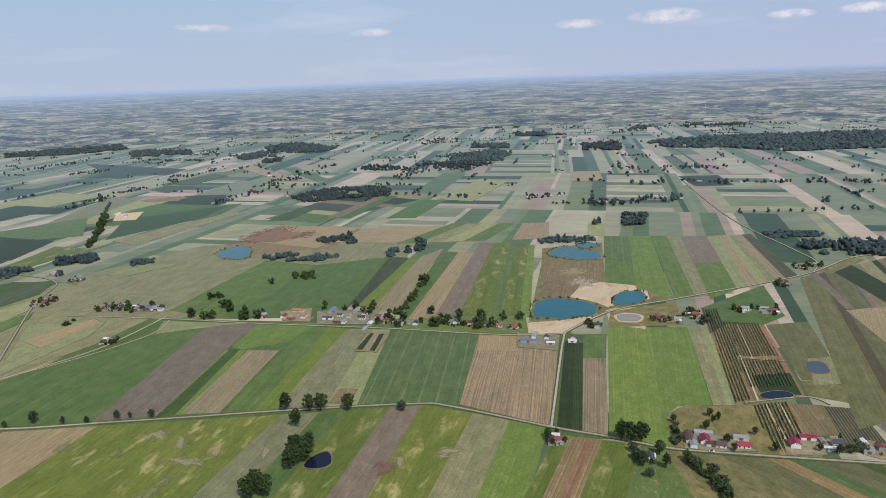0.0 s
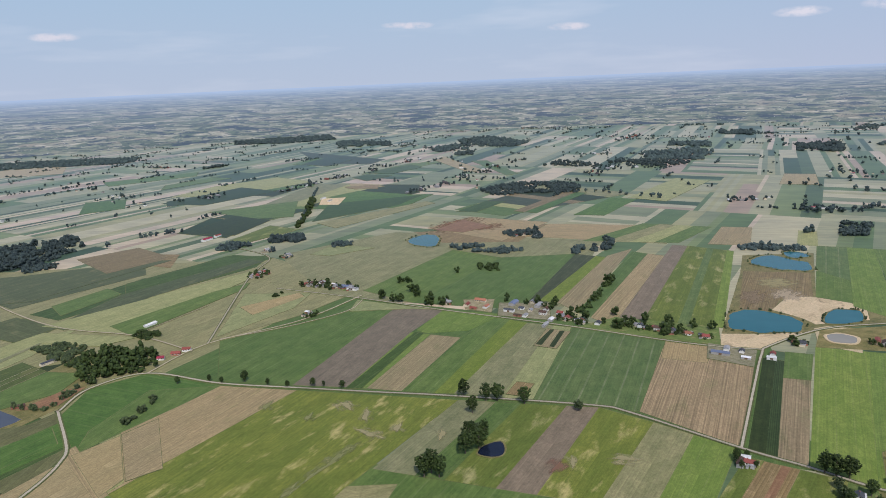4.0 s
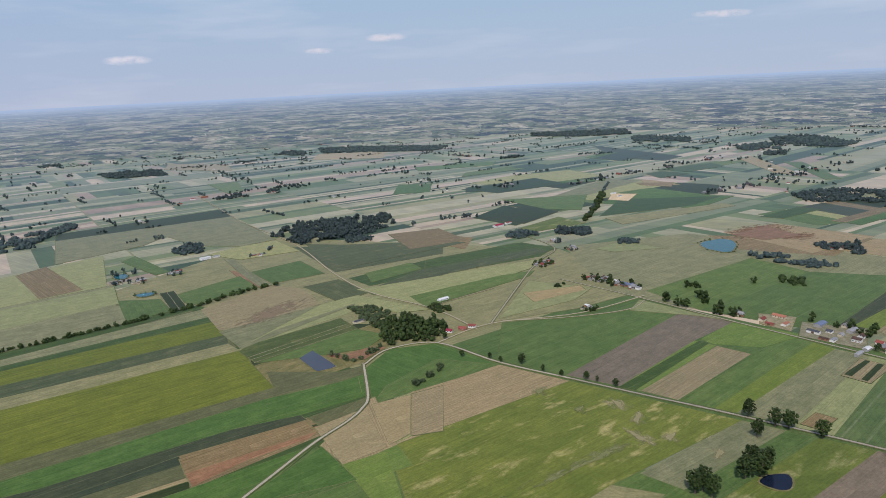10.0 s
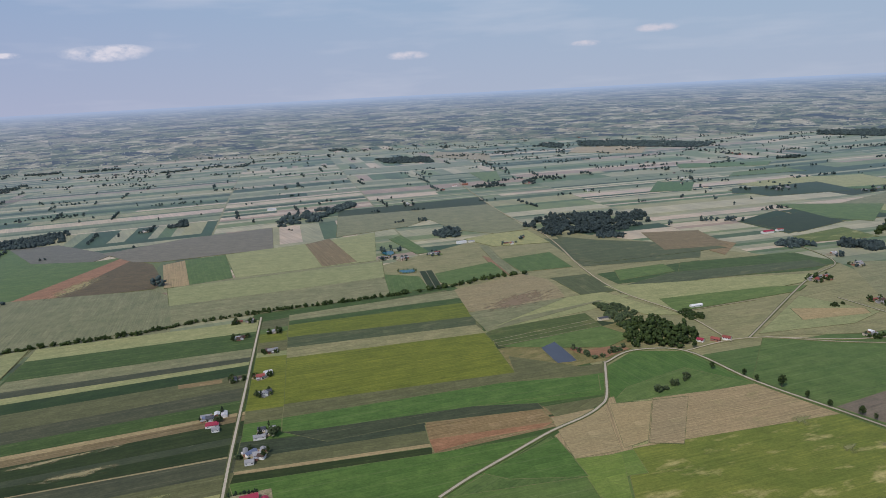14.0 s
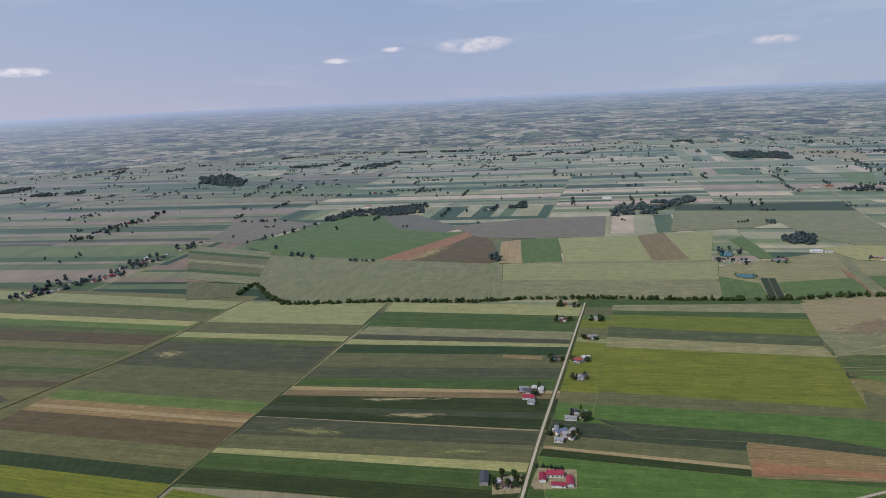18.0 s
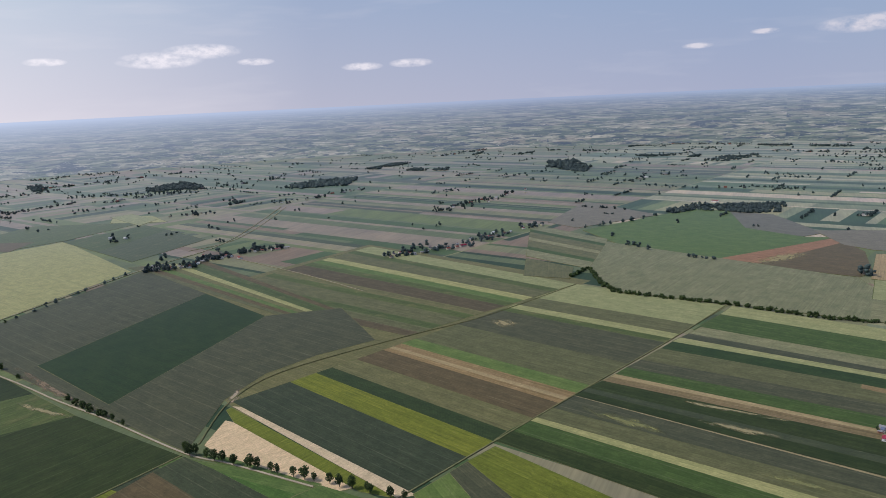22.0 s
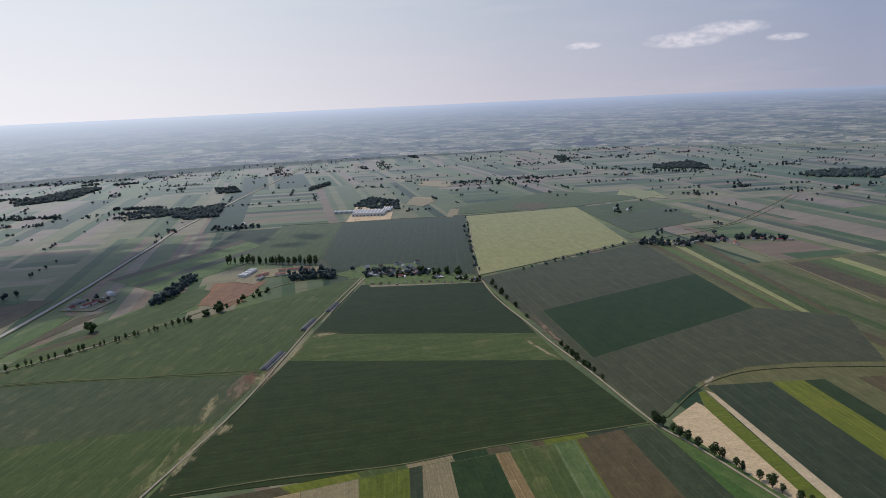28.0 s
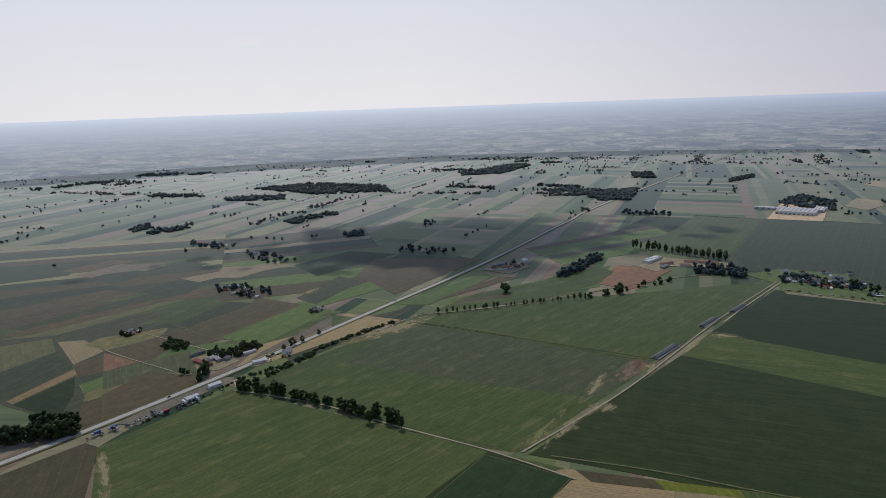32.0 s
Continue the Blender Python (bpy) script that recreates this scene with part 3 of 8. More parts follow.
def stain_material(name, a, b):
    """A dry or bare patch that thins out unevenly towards its edge."""
    k = Net(name)
    gen = k.node("ShaderNodeTexCoord").outputs["Generated"]
    xyz = k.node("ShaderNodeSeparateXYZ", [(0, gen)])
    dx, dy = k.math("SUBTRACT", xyz.outputs[0], 0.5), k.math("SUBTRACT", xyz.outputs[1], 0.5)
    r = k.math("SQRT", k.math("ADD", k.math("MULTIPLY", dx, dx), k.math("MULTIPLY", dy, dy)))
    n = k.noise(k.coords((0.05, 0.16, 0.1)), 1.0, 5.0, 0.65)
    m = k.math("ADD", r, k.math("MULTIPLY", n, 1.1))
    alpha = k.ramp(m, (0.66, (0.75, 0.75, 0.75)), (0.86, (0, 0, 0)))
    return k.bsdf(k.mix(n, a, b), 0.95, spec=0.15, alpha=alpha)


STAINS = {"straw": stain_material("dry_straw_stain", (0.36, 0.31, 0.17), (0.30, 0.27, 0.14)), "pale": stain_material("pale_grass_stain", (0.24, 0.24, 0.10), (0.20, 0.21, 0.09)),
          "red": stain_material("red_soil_stain", (0.24, 0.13, 0.09), (0.20, 0.12, 0.08)), "sand": stain_material("sandy_stain", (0.46, 0.37, 0.26), (0.38, 0.31, 0.21)),
          "brown": stain_material("brown_soil_stain", (0.28, 0.21, 0.14), (0.22, 0.17, 0.11))}

# ---- ground ----
def mesh_from(name, verts, faces, *mats):
    me = bpy.data.meshes.new(name)
    me.from_pydata(verts, [], faces)
    for m in mats:
        me.materials.append(m)
    return me


def bm_mesh(name, bm, *mats):
    me = bpy.data.meshes.new(name)
    bm.to_mesh(me)
    bm.free()
    for m in mats:
        me.materials.append(m)
    return me


def part(name, bm, material, parent, label=""):
    ob = new(name, bm_mesh(name, bm, material) if isinstance(bm, bmesh.types.BMesh) else bm)
    ob.parent = parent
    return tagged(ob, label)


REACH = 4900.0
RINGS, SIDES = (0, 150, 400, 900, 1800, 3200, REACH), 96
verts = [(0.0, 0.0, 0.0)] + [(r * math.cos(2 * math.pi * i / SIDES), r * math.sin(2 * math.pi * i / SIDES), 0.0) for r in RINGS[1:] for i in range(SIDES)]
faces = [(0, 1 + i, 1 + (i + 1) % SIDES) for i in range(SIDES)]
for n in range(len(RINGS) - 2):
    a, b = 1 + n * SIDES, 1 + (n + 1) * SIDES
    faces += [(a + i, b + i, b + (i + 1) % SIDES, a + (i + 1) % SIDES) for i in range(SIDES)]
ground = tagged(new("ground", mesh_from("ground", verts, faces, CROPS["rye"][0])), "flat green farmland reaching to the hazy horizon", "ground", kind="structure")

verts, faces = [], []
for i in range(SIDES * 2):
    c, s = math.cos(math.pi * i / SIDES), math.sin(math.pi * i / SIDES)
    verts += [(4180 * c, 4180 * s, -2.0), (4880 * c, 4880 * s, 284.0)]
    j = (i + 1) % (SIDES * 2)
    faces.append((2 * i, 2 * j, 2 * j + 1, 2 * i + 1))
tagged(new("backdrop", mesh_from("backdrop", verts, faces, FAR)), "glowing backdrop of distant farmland at the horizon with blue haze painted in", "backdrop", kind="structure")


verts, faces = [], []
for i in range(SIDES * 2):
    c, s = math.cos(math.pi * i / SIDES), math.sin(math.pi * i / SIDES)
    verts += [(4890 * c, 4890 * s, 250.0), (4890 * c, 4890 * s, 1500.0)]
    j = (i + 1) % (SIDES * 2)
    faces.append((2 * i, 2 * j, 2 * j + 1, 2 * i + 1))
tagged(new("backdrop", mesh_from("backdrop", verts, faces, SKY_BAND)), "pale hazy summer sky above the horizon", "backdrop", kind="structure")


def country():
    """Strip fields in blocks over the whole plain: each block has its own way, each strip its own width and crop."""
    rnd = random.Random(5)
    u = Vector((math.cos(radians(STRIP)), math.sin(radians(STRIP))))
    v = Vector((-u.y, u.x))
    vs, fs, south = [], [], []
    row = -5000.0
    while row < 5000:
        deep = rnd.uniform(380, 1050)
        at = -5000.0 + rnd.uniform(0, 60)
        lean = rnd.uniform(-0.08, 0.08)
        while at < 5000:
            across = rnd.random() < 0.04
            wide = rnd.uniform(90, 240) if across else rnd.choice((11, 13, 16, 20, 24, 28, 34, 44, 70)) * rnd.uniform(0.8, 1.25)
            p = u * row + v * at
            if p.length < 4850:
                # a strip runs the block's whole depth, is cut short, or the plot is ploughed across
                cuts = [0.0, deep - 3]
                if across:
                    while cuts[-2] + 20 < deep - 40:
                        cuts.insert(-1, min(cuts[-2] + rnd.uniform(16, 60), deep - 30))
                elif rnd.random() < 0.35:
                    cuts.insert(1, deep * rnd.uniform(0.25, 0.75))
                for lo, hi in zip(cuts, cuts[1:]):
                    k, z = len(vs), 0.02 + 0.1 * rnd.random()
                    for a, b in ((lo, 0), (hi, 0), (hi, wide), (lo, wide)):
                        q = u * (row + a + 0.06 * (at + b)) + v * (at + b + lean * a)
                        vs.append((q.x, q.y, z))
                    (south if p.y < -0.35 * abs(p.x) - 80 else fs).append((k, k + 1, k + 2, k + 3))
            at += wide
        row += deep
    tagged(new("strip_fields", mesh_from("strip_fields", vs, south, COUNTRY_SOUTH)), "patchwork of darker green and brown strip fields", "fields", kind="stuff")
    return tagged(new("strip_fields", mesh_from("strip_fields", vs, fs, COUNTRY)), "patchwork of narrow strip fields in greens and straw colours", "fields", kind="stuff")


country()


FIELD_COUNT = [0]


def slab(name, pts, z, material, axis):
    """A flat piece of land with a low edge, its local x along the given way."""
    c = sum((Vector(p) for p in pts), Vector((0, 0))) / len(pts)
    turn = Matrix.Rotation(-axis, 2)
    loc = [turn @ (Vector(p) - c) for p in pts]
    n = len(pts)
    vs = [(p.x, p.y, z) for p in loc] + [(p.x, p.y, -0.1) for p in loc]
    fs = [tuple(range(n))] + [(i, i + n, (i + 1) % n + n, (i + 1) % n) for i in range(n)]
    me = mesh_from(name, vs, fs, material)
    bm = bmesh.new()
    bm.from_mesh(me)
    bmesh.ops.recalc_face_normals(bm, faces=bm.faces)
    bm.to_mesh(me)
    bm.free()
    ob = new(name, me)
    ob.matrix_basis = Matrix.Translation((c.x, c.y, 0)) @ Matrix.Rotation(axis, 4, "Z")
    return ob


def field(crop, *pts, way=None, margin=True):
    """One field of a crop. way: degrees of its drill lines; else along its longest edge."""
    if way is None:
        edges = [Vector(b) - Vector(a) for a, b in zip(pts, pts[1:] + pts[:1])]
        e = max(edges, key=lambda q: q.length)
        axis = math.atan2(e.y, e.x)
    else:
        axis = radians(way)
    FIELD_COUNT[0] += 1
    material, label = CROPS[crop]
    ob = tagged(slab("field", pts, 0.16 + 0.001 * FIELD_COUNT[0], material, axis), label, "field", kind="structure")
    rnd = random.Random(FIELD_COUNT[0])
    if margin and rnd.random() < 0.8:
        # an unmown baulk along the edges
        c = sum((Vector(p) for p in pts), Vector((0, 0))) / len(pts)
        wide = rnd.uniform(0.25, 0.8)
        out = [tuple(Vector(p) + (Vector(p) - c).normalized() * wide * 1.4) for p in pts]
        edge = slab("margin", out, 0.1595 + 0.001 * FIELD_COUNT[0], rnd.choice((BAULK, VERGE, VERGE)), axis)
        edge.parent = ob
        edge.matrix_parent_inverse = ob.matrix_basis.inverted()
    return ob


def strips(a, b, c, d, crops):
    """A block of strip fields side by side from edge a-d to edge b-c: crop names, each with its share of the width."""
    words = crops.split()
    total, at = sum(float(w) for w in words[1::2]), 0.0
    a, b, c, d = (Vector(p) for p in (a, b, c, d))
    for crop, w in zip(words[::2], words[1::2]):
        s, e = at / total, (at + float(w)) / total
        at += float(w)
        field(crop, *(tuple(p) for p in (a.lerp(b, s), a.lerp(b, e), d.lerp(c, e), d.lerp(c, s))), way=math.degrees(math.atan2(*reversed((d.lerp(c, (s + e) / 2) - a.lerp(b, (s + e) / 2))))))


def ribbon(name, pts, wide, z, material, label, category, kind="structure"):
    """A road or track along a line of points."""
    ps = [Vector(p) for p in pts]
    fine = []
    for i in range(len(ps) - 1):
        p0, p1, p2, p3 = ps[max(i - 1, 0)], ps[i], ps[i + 1], ps[min(i + 2, len(ps) - 1)]
        for k in range(6):
            t = k / 6
            fine.append(0.5 * ((2 * p1) + (p2 - p0) * t + (2 * p0 - 5 * p1 + 4 * p2 - p3) * t * t + (3 * p1 - p0 - 3 * p2 + p3) * t ** 3))
    fine.append(ps[-1])
    vs, fs = [], []
    for i, p in enumerate(fine):
        way = (fine[min(i + 1, len(fine) - 1)] - fine[max(i - 1, 0)]).normalized()
        off = Vector((-way.y, way.x)) * wide / 2
        vs += [(*(p + off), z), (*(p - off), z), (*(p + off * 1.05), 0.0), (*(p - off * 1.05), 0.0)]
        if i:
            a, b = 4 * i - 4, 4 * i
            fs += [(a, a + 1, b + 1, b), (a + 2, a, b, b + 2), (a + 1, a + 3, b + 3, b + 1)]
    return tagged(new(name, mesh_from(name, vs, fs, material)), label, category, kind=kind)


ROADS = [0]


def road(wide, *pts, kind="lane"):
    ROADS[0] += 1
    wide *= 1.0 if kind == "main" else 0.66
    lift = 0.95 + 0.002 * ROADS[0]
    if kind == "main":
        ribbon("verge", pts, wide * 1.9, lift - 0.1, VERGE, "dry grass verge beside the road", "verge")
        ribbon("road", pts, wide, lift, PAVING, "straight pale grey asphalt main road", "road")
    elif kind == "lane":
        ribbon("verge", pts, wide * 2.0, lift - 0.06, BAULK, "weedy green verge beside the lane", "verge")
        ribbon("road", pts, wide, lift, ASPHALT, "narrow worn asphalt country lane", "road")
    elif kind == "path":
        ribbon("verge", pts, wide, lift, VERGE, "grassy strip between fields", "verge")
    else:
        ribbon("verge", pts, wide * 1.4, lift - 0.05, VERGE, "grassy edge of a dirt track", "verge")
        ribbon("track", pts, wide, lift, DIRT, "pale dry dirt farm track", "track")


def patch(crop, *pts):
    """An uneven patch of other growth within a field."""
    FIELD_COUNT[0] += 1
    ps = [Vector(p) for p in pts]
    c = sum(ps, Vector((0, 0))) / len(ps)
    rim = []
    for i in range(len(ps)):
        p0, p1, p2, p3 = ps[i - 1], ps[i], ps[(i + 1) % len(ps)], ps[(i + 2) % len(ps)]
        for k in range(6):
            t = k / 6
            q = 0.5 * ((2 * p1) + (p2 - p0) * t + (2 * p0 - 5 * p1 + 4 * p2 - p3) * t * t + (3 * p1 - p0 - 3 * p2 + p3) * t ** 3)
            rim.append(tuple(q + (q - c) * (0.5 + 0.3 * noise.noise((q.x * 0.12, q.y * 0.12, 1.0)))))
    far = max(rim, key=lambda q: (Vector(q) - c).length)
    return tagged(slab("patch", rim, 0.25 + 0.001 * FIELD_COUNT[0], STAINS[crop], math.atan2(far[1] - c.y, far[0] - c.x)), "uneven dry bare patch of soil within a field", "patch", kind="structure")


# ---- trees ----
ICO = None


def ico():
    global ICO
    if ICO is None:
        bm = bmesh.new()
        bmesh.ops.create_icosphere(bm, subdivisions=1, radius=1.0)
        ICO = (np.array([v.co for v in bm.verts]), np.array([[v.index for v in f.verts] for f in bm.faces]))
        bm.free()
    return ICO


def foliage(name, centres, radii, material, seed=1, flat=0.85):
    """Many small ragged clumps of leaves as one mesh."""
    rng = np.random.default_rng(seed)
    v, f = ico()
    n = len(centres)
    jit = rng.uniform(0.55, 1.4, (n, len(v), 1))
    ang = rng.uniform(0, 2 * np.pi, n)
    rot = np.zeros((n, 3, 3))
    rot[:, 0, 0], rot[:, 0, 1], rot[:, 1, 0], rot[:, 1, 1], rot[:, 2, 2] = np.cos(ang), -np.sin(ang), np.sin(ang), np.cos(ang), flat
    pts = np.einsum("nij,nvj->nvi", rot, v[None] * jit) * np.asarray(radii)[:, None, None] + np.asarray(centres)[:, None]
    tri = (f[None] + (np.arange(n) * len(v))[:, None, None]).reshape(-1, 3)
    me = bpy.data.meshes.new(name)
    me.vertices.add(n * len(v))
    me.vertices.foreach_set("co", pts.reshape(-1).astype(np.float32))
    me.loops.add(len(tri) * 3)
    me.loops.foreach_set("vertex_index", tri.reshape(-1).astype(np.int32))
    me.polygons.add(len(tri))
    me.polygons.foreach_set("loop_start", np.arange(0, len(tri) * 3, 3, dtype=np.int32))
    me.update(calc_edges=True)
    me.materials.append(material)
    return me


def crown_points(rng, tall, wide, n, form):
    """Clump centres and sizes of a crown: round, upright or drooping."""
    out, size = [], []
    while len(out) < n:
        p = rng.uniform(-1, 1, 3)
        r = np.linalg.norm(p)
        if r > 1 or r < 0.35:
            continue
        if form == "column":
            q = p * (wide * 0.24, wide * 0.24, tall * 0.44) + (0, 0, tall * 0.54)
        elif form == "cone":
            q = p * (wide * 0.42, wide * 0.42, tall * 0.46) + (0, 0, tall * 0.52)
            q[:2] *= 1.5 * (1.06 - q[2] / tall)
        else:
            q = p * (wide * 0.46, wide * 0.46, tall * 0.40) + (0, 0, tall * 0.56)
            q[:2] *= 1 + 0.25 * math.sin(3 * math.atan2(p[1], p[0]) + wide)
        out.append(q)
        size.append(wide * rng.uniform(0.042, 0.100) * (0.7 if form == "column" else 1))
    return out, size


TREES, LATER = {}, []


def tree_proto(form, k):
    """One tree of height 10: a tapered trunk with limbs, and a crown of leaf clumps."""
    rng = np.random.default_rng(40 + k * 7 + len(form))
    wide = {"round": 6.2, "column": 8.0, "cone": 5.0, "bush": 9.0}[form] * (0.9 + 0.1 * k)
    bm = bmesh.new()

    def limb(a, b, r0, r1):
        a, b = Vector(a), Vector(b)
        m = Matrix.Translation((a + b) / 2) @ (b - a).to_track_quat("Z", "Y").to_matrix().to_4x4()
        bmesh.ops.create_cone(bm, cap_ends=True, segments=7, radius1=r0, radius2=r1, depth=(b - a).length, matrix=m)

    top = 6.0 if form != "bush" else 3.0
    limb((0, 0, -0.7), (0.1, 0.05, top), 0.34, 0.14)
    for i in range(5):
        a = 2 * math.pi * i / 5 + rng.uniform(-0.4, 0.4)
        z = rng.uniform(0.4, 0.8) * top
        limb((0.06, 0.03, z), (math.cos(a) * wide * 0.27, math.sin(a) * wide * 0.27, z + 1.8), 0.13, 0.04)
    cs, rs = crown_points(rng, 10.0, wide, {"round": 190, "column": 130, "cone": 120, "bush": 150}[form], form)
    if form == "bush":
        cs = [c * (1, 1, 0.82) for c in cs]
    leaf = LEAF[{"round": k % 2, "column": 1, "cone": 3, "bush": 2}[form]]
    return bm_mesh("trunk", bm, BARK), foliage("crown", cs, rs, leaf, k)


TREE_LABELS = {"round": "broad dark green leafy tree", "column": "tall narrow poplar tree", "cone": "dark green spruce tree", "bush": "low grey-green bushy willow"}


def tree(x, y, tall=12.0, form="round", group=""):
    rnd = random.Random(int(x * 7 + y * 13))
    if math.hypot(x, y) > 760 and form != "column":
        LATER.append((x, y, tall * rnd.uniform(0.9, 1.1), tall * 0.8))
        return None
    k = rnd.randrange(3)
    if (form, k) not in TREES:
        TREES[form, k] = tree_proto(form, k)
    trunk, crown = TREES[form, k]
    ob = new("tree")
    tagged(ob, TREE_LABELS[form], "tree", group)
    for name, me in (("trunk", trunk), ("crown", crown)):
        o = new(name, me)
        o.parent = ob
    s = tall / 10
    w = s * rnd.uniform(0.85, 1.15)
    ob.matrix_basis = Matrix.LocRotScale((x, y, 0.7), Euler((0, 0, rnd.uniform(0, 6.28))), (w, w, s))
    return ob


def tree_row(a, b, n, tall=10.0, form="round", group="trees along the road"):
    """Trees along a line, unevenly spaced."""
    rnd = random.Random(int(a[0] + 3 * b[1]))
    for i in range(n):
        t = (i + rnd.uniform(0.1, 0.9)) / n
        tree(a[0] + (b[0] - a[0]) * t + rnd.uniform(-1.5, 1.5), a[1] + (b[1] - a[1]) * t + rnd.uniform(-1.5, 1.5), tall * rnd.uniform(0.7, 1.2), form, group)


def inside(p, poly):
    x, y = p
    hit = False
    for (x1, y1), (x2, y2) in zip(poly, poly[1:] + poly[:1]):
        if (y1 > y) != (y2 > y) and x < (x2 - x1) * (y - y1) / (y2 - y1) + x1:
            hit = not hit
    return hit


WOOD_COUNT = [0]


def leaf_masses(name, spots, leaf, label, category):
    """Crowns side by side: per spot x, y, height, width a dozen clumps, as one mesh."""
    WOOD_COUNT[0] += 1
    rng = np.random.default_rng(WOOD_COUNT[0])
    cs, rs = [], []
    for x, y, tall, wide in spots:
        far = math.hypot(x, y)
        n = 28 if far < 800 else 20 if far < 1100 else 9 if far < 1700 else 4 if far < 2300 else 2
        for _ in range(n):
            p = rng.normal(0, 1, 3)
            p *= rng.uniform(0.5, 1) / np.linalg.norm(p)
            cs.append((x + p[0] * wide * 0.42, y + p[1] * wide * 0.42, 0.45 * tall + p[2] * tall * 0.45))
            rs.append(max(wide, tall * 0.8) * rng.uniform(0.13, 0.24) * (0.72 if n == 28 else 0.85 if n == 20 else 1.25 if n == 9 else 1.7 if n == 4 else 2.1))
    return tagged(new(name, foliage(name, cs, rs, LEAF[leaf], WOOD_COUNT[0], 1.0)), label, category, kind="stuff")


def pond(kind, label, *pts):
    """A pond with an uneven shore and a trodden bank round it."""
    FIELD_COUNT[0] += 1
    ps = [Vector(p) for p in pts]
    c = sum(ps, Vector((0, 0))) / len(ps)
    shore = []
    for i in range(len(ps)):
        p0, p1, p2, p3 = ps[i - 1], ps[i], ps[(i + 1) % len(ps)], ps[(i + 2) % len(ps)]
        for k in range(5):
            t = k / 5
            q = 0.5 * ((2 * p1) + (p2 - p0) * t + (2 * p0 - 5 * p1 + 4 * p2 - p3) * t * t + (3 * p1 - p0 - 3 * p2 + p3) * t ** 3)
            shore.append(q + (q - c) * (0.06 * noise.noise((q.x * 0.08, q.y * 0.08, 3.0)) + (0.14 * noise.noise((q.x * 0.05, q.y * 0.05, 9.0)) if kind == "blue" else 0.0)))
    bank = [q + (q - c).normalized() * (1.2 if kind in ("grey", "dark") else 2.5) * (1.2 + noise.noise((q.x * 0.1, q.y * 0.1, 7.0))) for q in shore]
    z = 0.2 + 0.001 * FIELD_COUNT[0]
    tagged(slab("bank", [tuple(p) for p in bank], z, CROPS["rough" if kind != "murky" else "gravel"][0], 0.0), "uneven weedy bank round a pond", "bank", kind="structure")
    if kind == "blue":
        rnd = random.Random(int(c.x))
        spots = [(q.x + (q.x - c.x) * 0.12, q.y + (q.y - c.y) * 0.12, rnd.uniform(1.5, 4.5), rnd.uniform(2.0, 5.0)) for q in shore if rnd.random() < 0.55]
        leaf_masses("shore_bushes", spots, rnd.choice((0, 2)), "low willow bushes and reeds along a shore", "bushes")
    return tagged(slab("water", [tuple(p) for p in shore], z + 0.05, WATER[kind], 0.0), label, "pond", kind="structure")


def wood(tall, gap, leaf, *poly, label="dense dark green wood", name="wood"):
    """A wood that fills an outline."""
    rnd = random.Random(int(poly[0][0] + poly[1][1]))
    xs, ys = [p[0] for p in poly], [p[1] for p in poly]
    spots = []
    far = math.hypot(xs[0], ys[0])
    tall *= 1.0 if far < 900 else 0.8 if far < 1600 else 0.52
    y = min(ys)
    while y < max(ys):
        x = min(xs)
        while x < max(xs):
            p = (x + rnd.uniform(-0.5, 0.5) * gap, y + rnd.uniform(-0.5, 0.5) * gap)
            if inside(p, list(poly)) and (far < 1200 or noise.noise((p[0] * 0.022, p[1] * 0.022, 5.0)) > -0.22):
                spots.append((*p, tall * rnd.uniform(0.45, 1.4), gap * rnd.uniform(0.8, 1.5)))
            x += gap
        y += gap
    # beyond 1200 m the leaf colour with painted haze replaces the wood's own
    if spots:
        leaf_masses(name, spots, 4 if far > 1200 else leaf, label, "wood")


def hedge(tall, wide, leaf, *pts, label="uneven green hedge along a field edge", fill=1.0):
    """A line of bushes."""
    rnd = random.Random(int(pts[0][0] * 3 + pts[-1][1]))
    spots = []
    for a, b in zip(pts, pts[1:]):
        n = max(2, int(math.dist(a, b) / (wide * 0.8)))
        for i in range(n):
            if rnd.random() > fill:
                continue
            t = (i + rnd.random()) / n
            spots.append((a[0] + (b[0] - a[0]) * t + rnd.uniform(-0.3, 0.3) * wide, a[1] + (b[1] - a[1]) * t + rnd.uniform(-0.3, 0.3) * wide, tall * rnd.uniform(0.5, 1.3), wide * rnd.uniform(0.7, 1.4)))
    if spots:
        leaf_masses("hedge", spots, leaf, label, "hedge")


def plantation(gap, tall, leaf, way, *poly):
    """Rows of low bushes that fill an outline."""
    rnd = random.Random(int(poly[0][0]))
    u = Vector((math.cos(radians(way)), math.sin(radians(way))))
    v = Vector((-u.y, u.x))
    a = [Vector(p).dot(u) for p in poly]
    b = [Vector(p).dot(v) for p in poly]
    cs, rs = [], []
    y = min(b)
    while y < max(b):
        x = min(a)
        while x < max(a):
            p = u * (x + rnd.uniform(-0.3, 0.3)) + v * (y + rnd.uniform(-0.2, 0.2))
            if inside(tuple(p), list(poly)) and rnd.random() < 0.94:
                cs.append((p.x, p.y, 0.9 + tall * 0.2))
                rs.append(tall * rnd.uniform(0.26, 0.42))
            x += tall * 0.55
        y += gap
    return tagged(new("bush_rows", foliage("bush_rows", cs, rs, LEAF[leaf], len(cs), 1.1)), "dense rows of low fruit bushes on bare soil", "plantation", kind="stuff")


# ---- buildings ----
def box(bm, x0, y0, z0, x1, y1, z1):
    m = Matrix.Translation(((x0 + x1) / 2, (y0 + y1) / 2, (z0 + z1) / 2)) @ Matrix.Diagonal((x1 - x0, y1 - y0, z1 - z0, 1))
    bmesh.ops.create_cube(bm, size=1.0, matrix=m)


def boxes(*spans):
    bm = bmesh.new()
    for s in spans:
        box(bm, *s)
    return bm


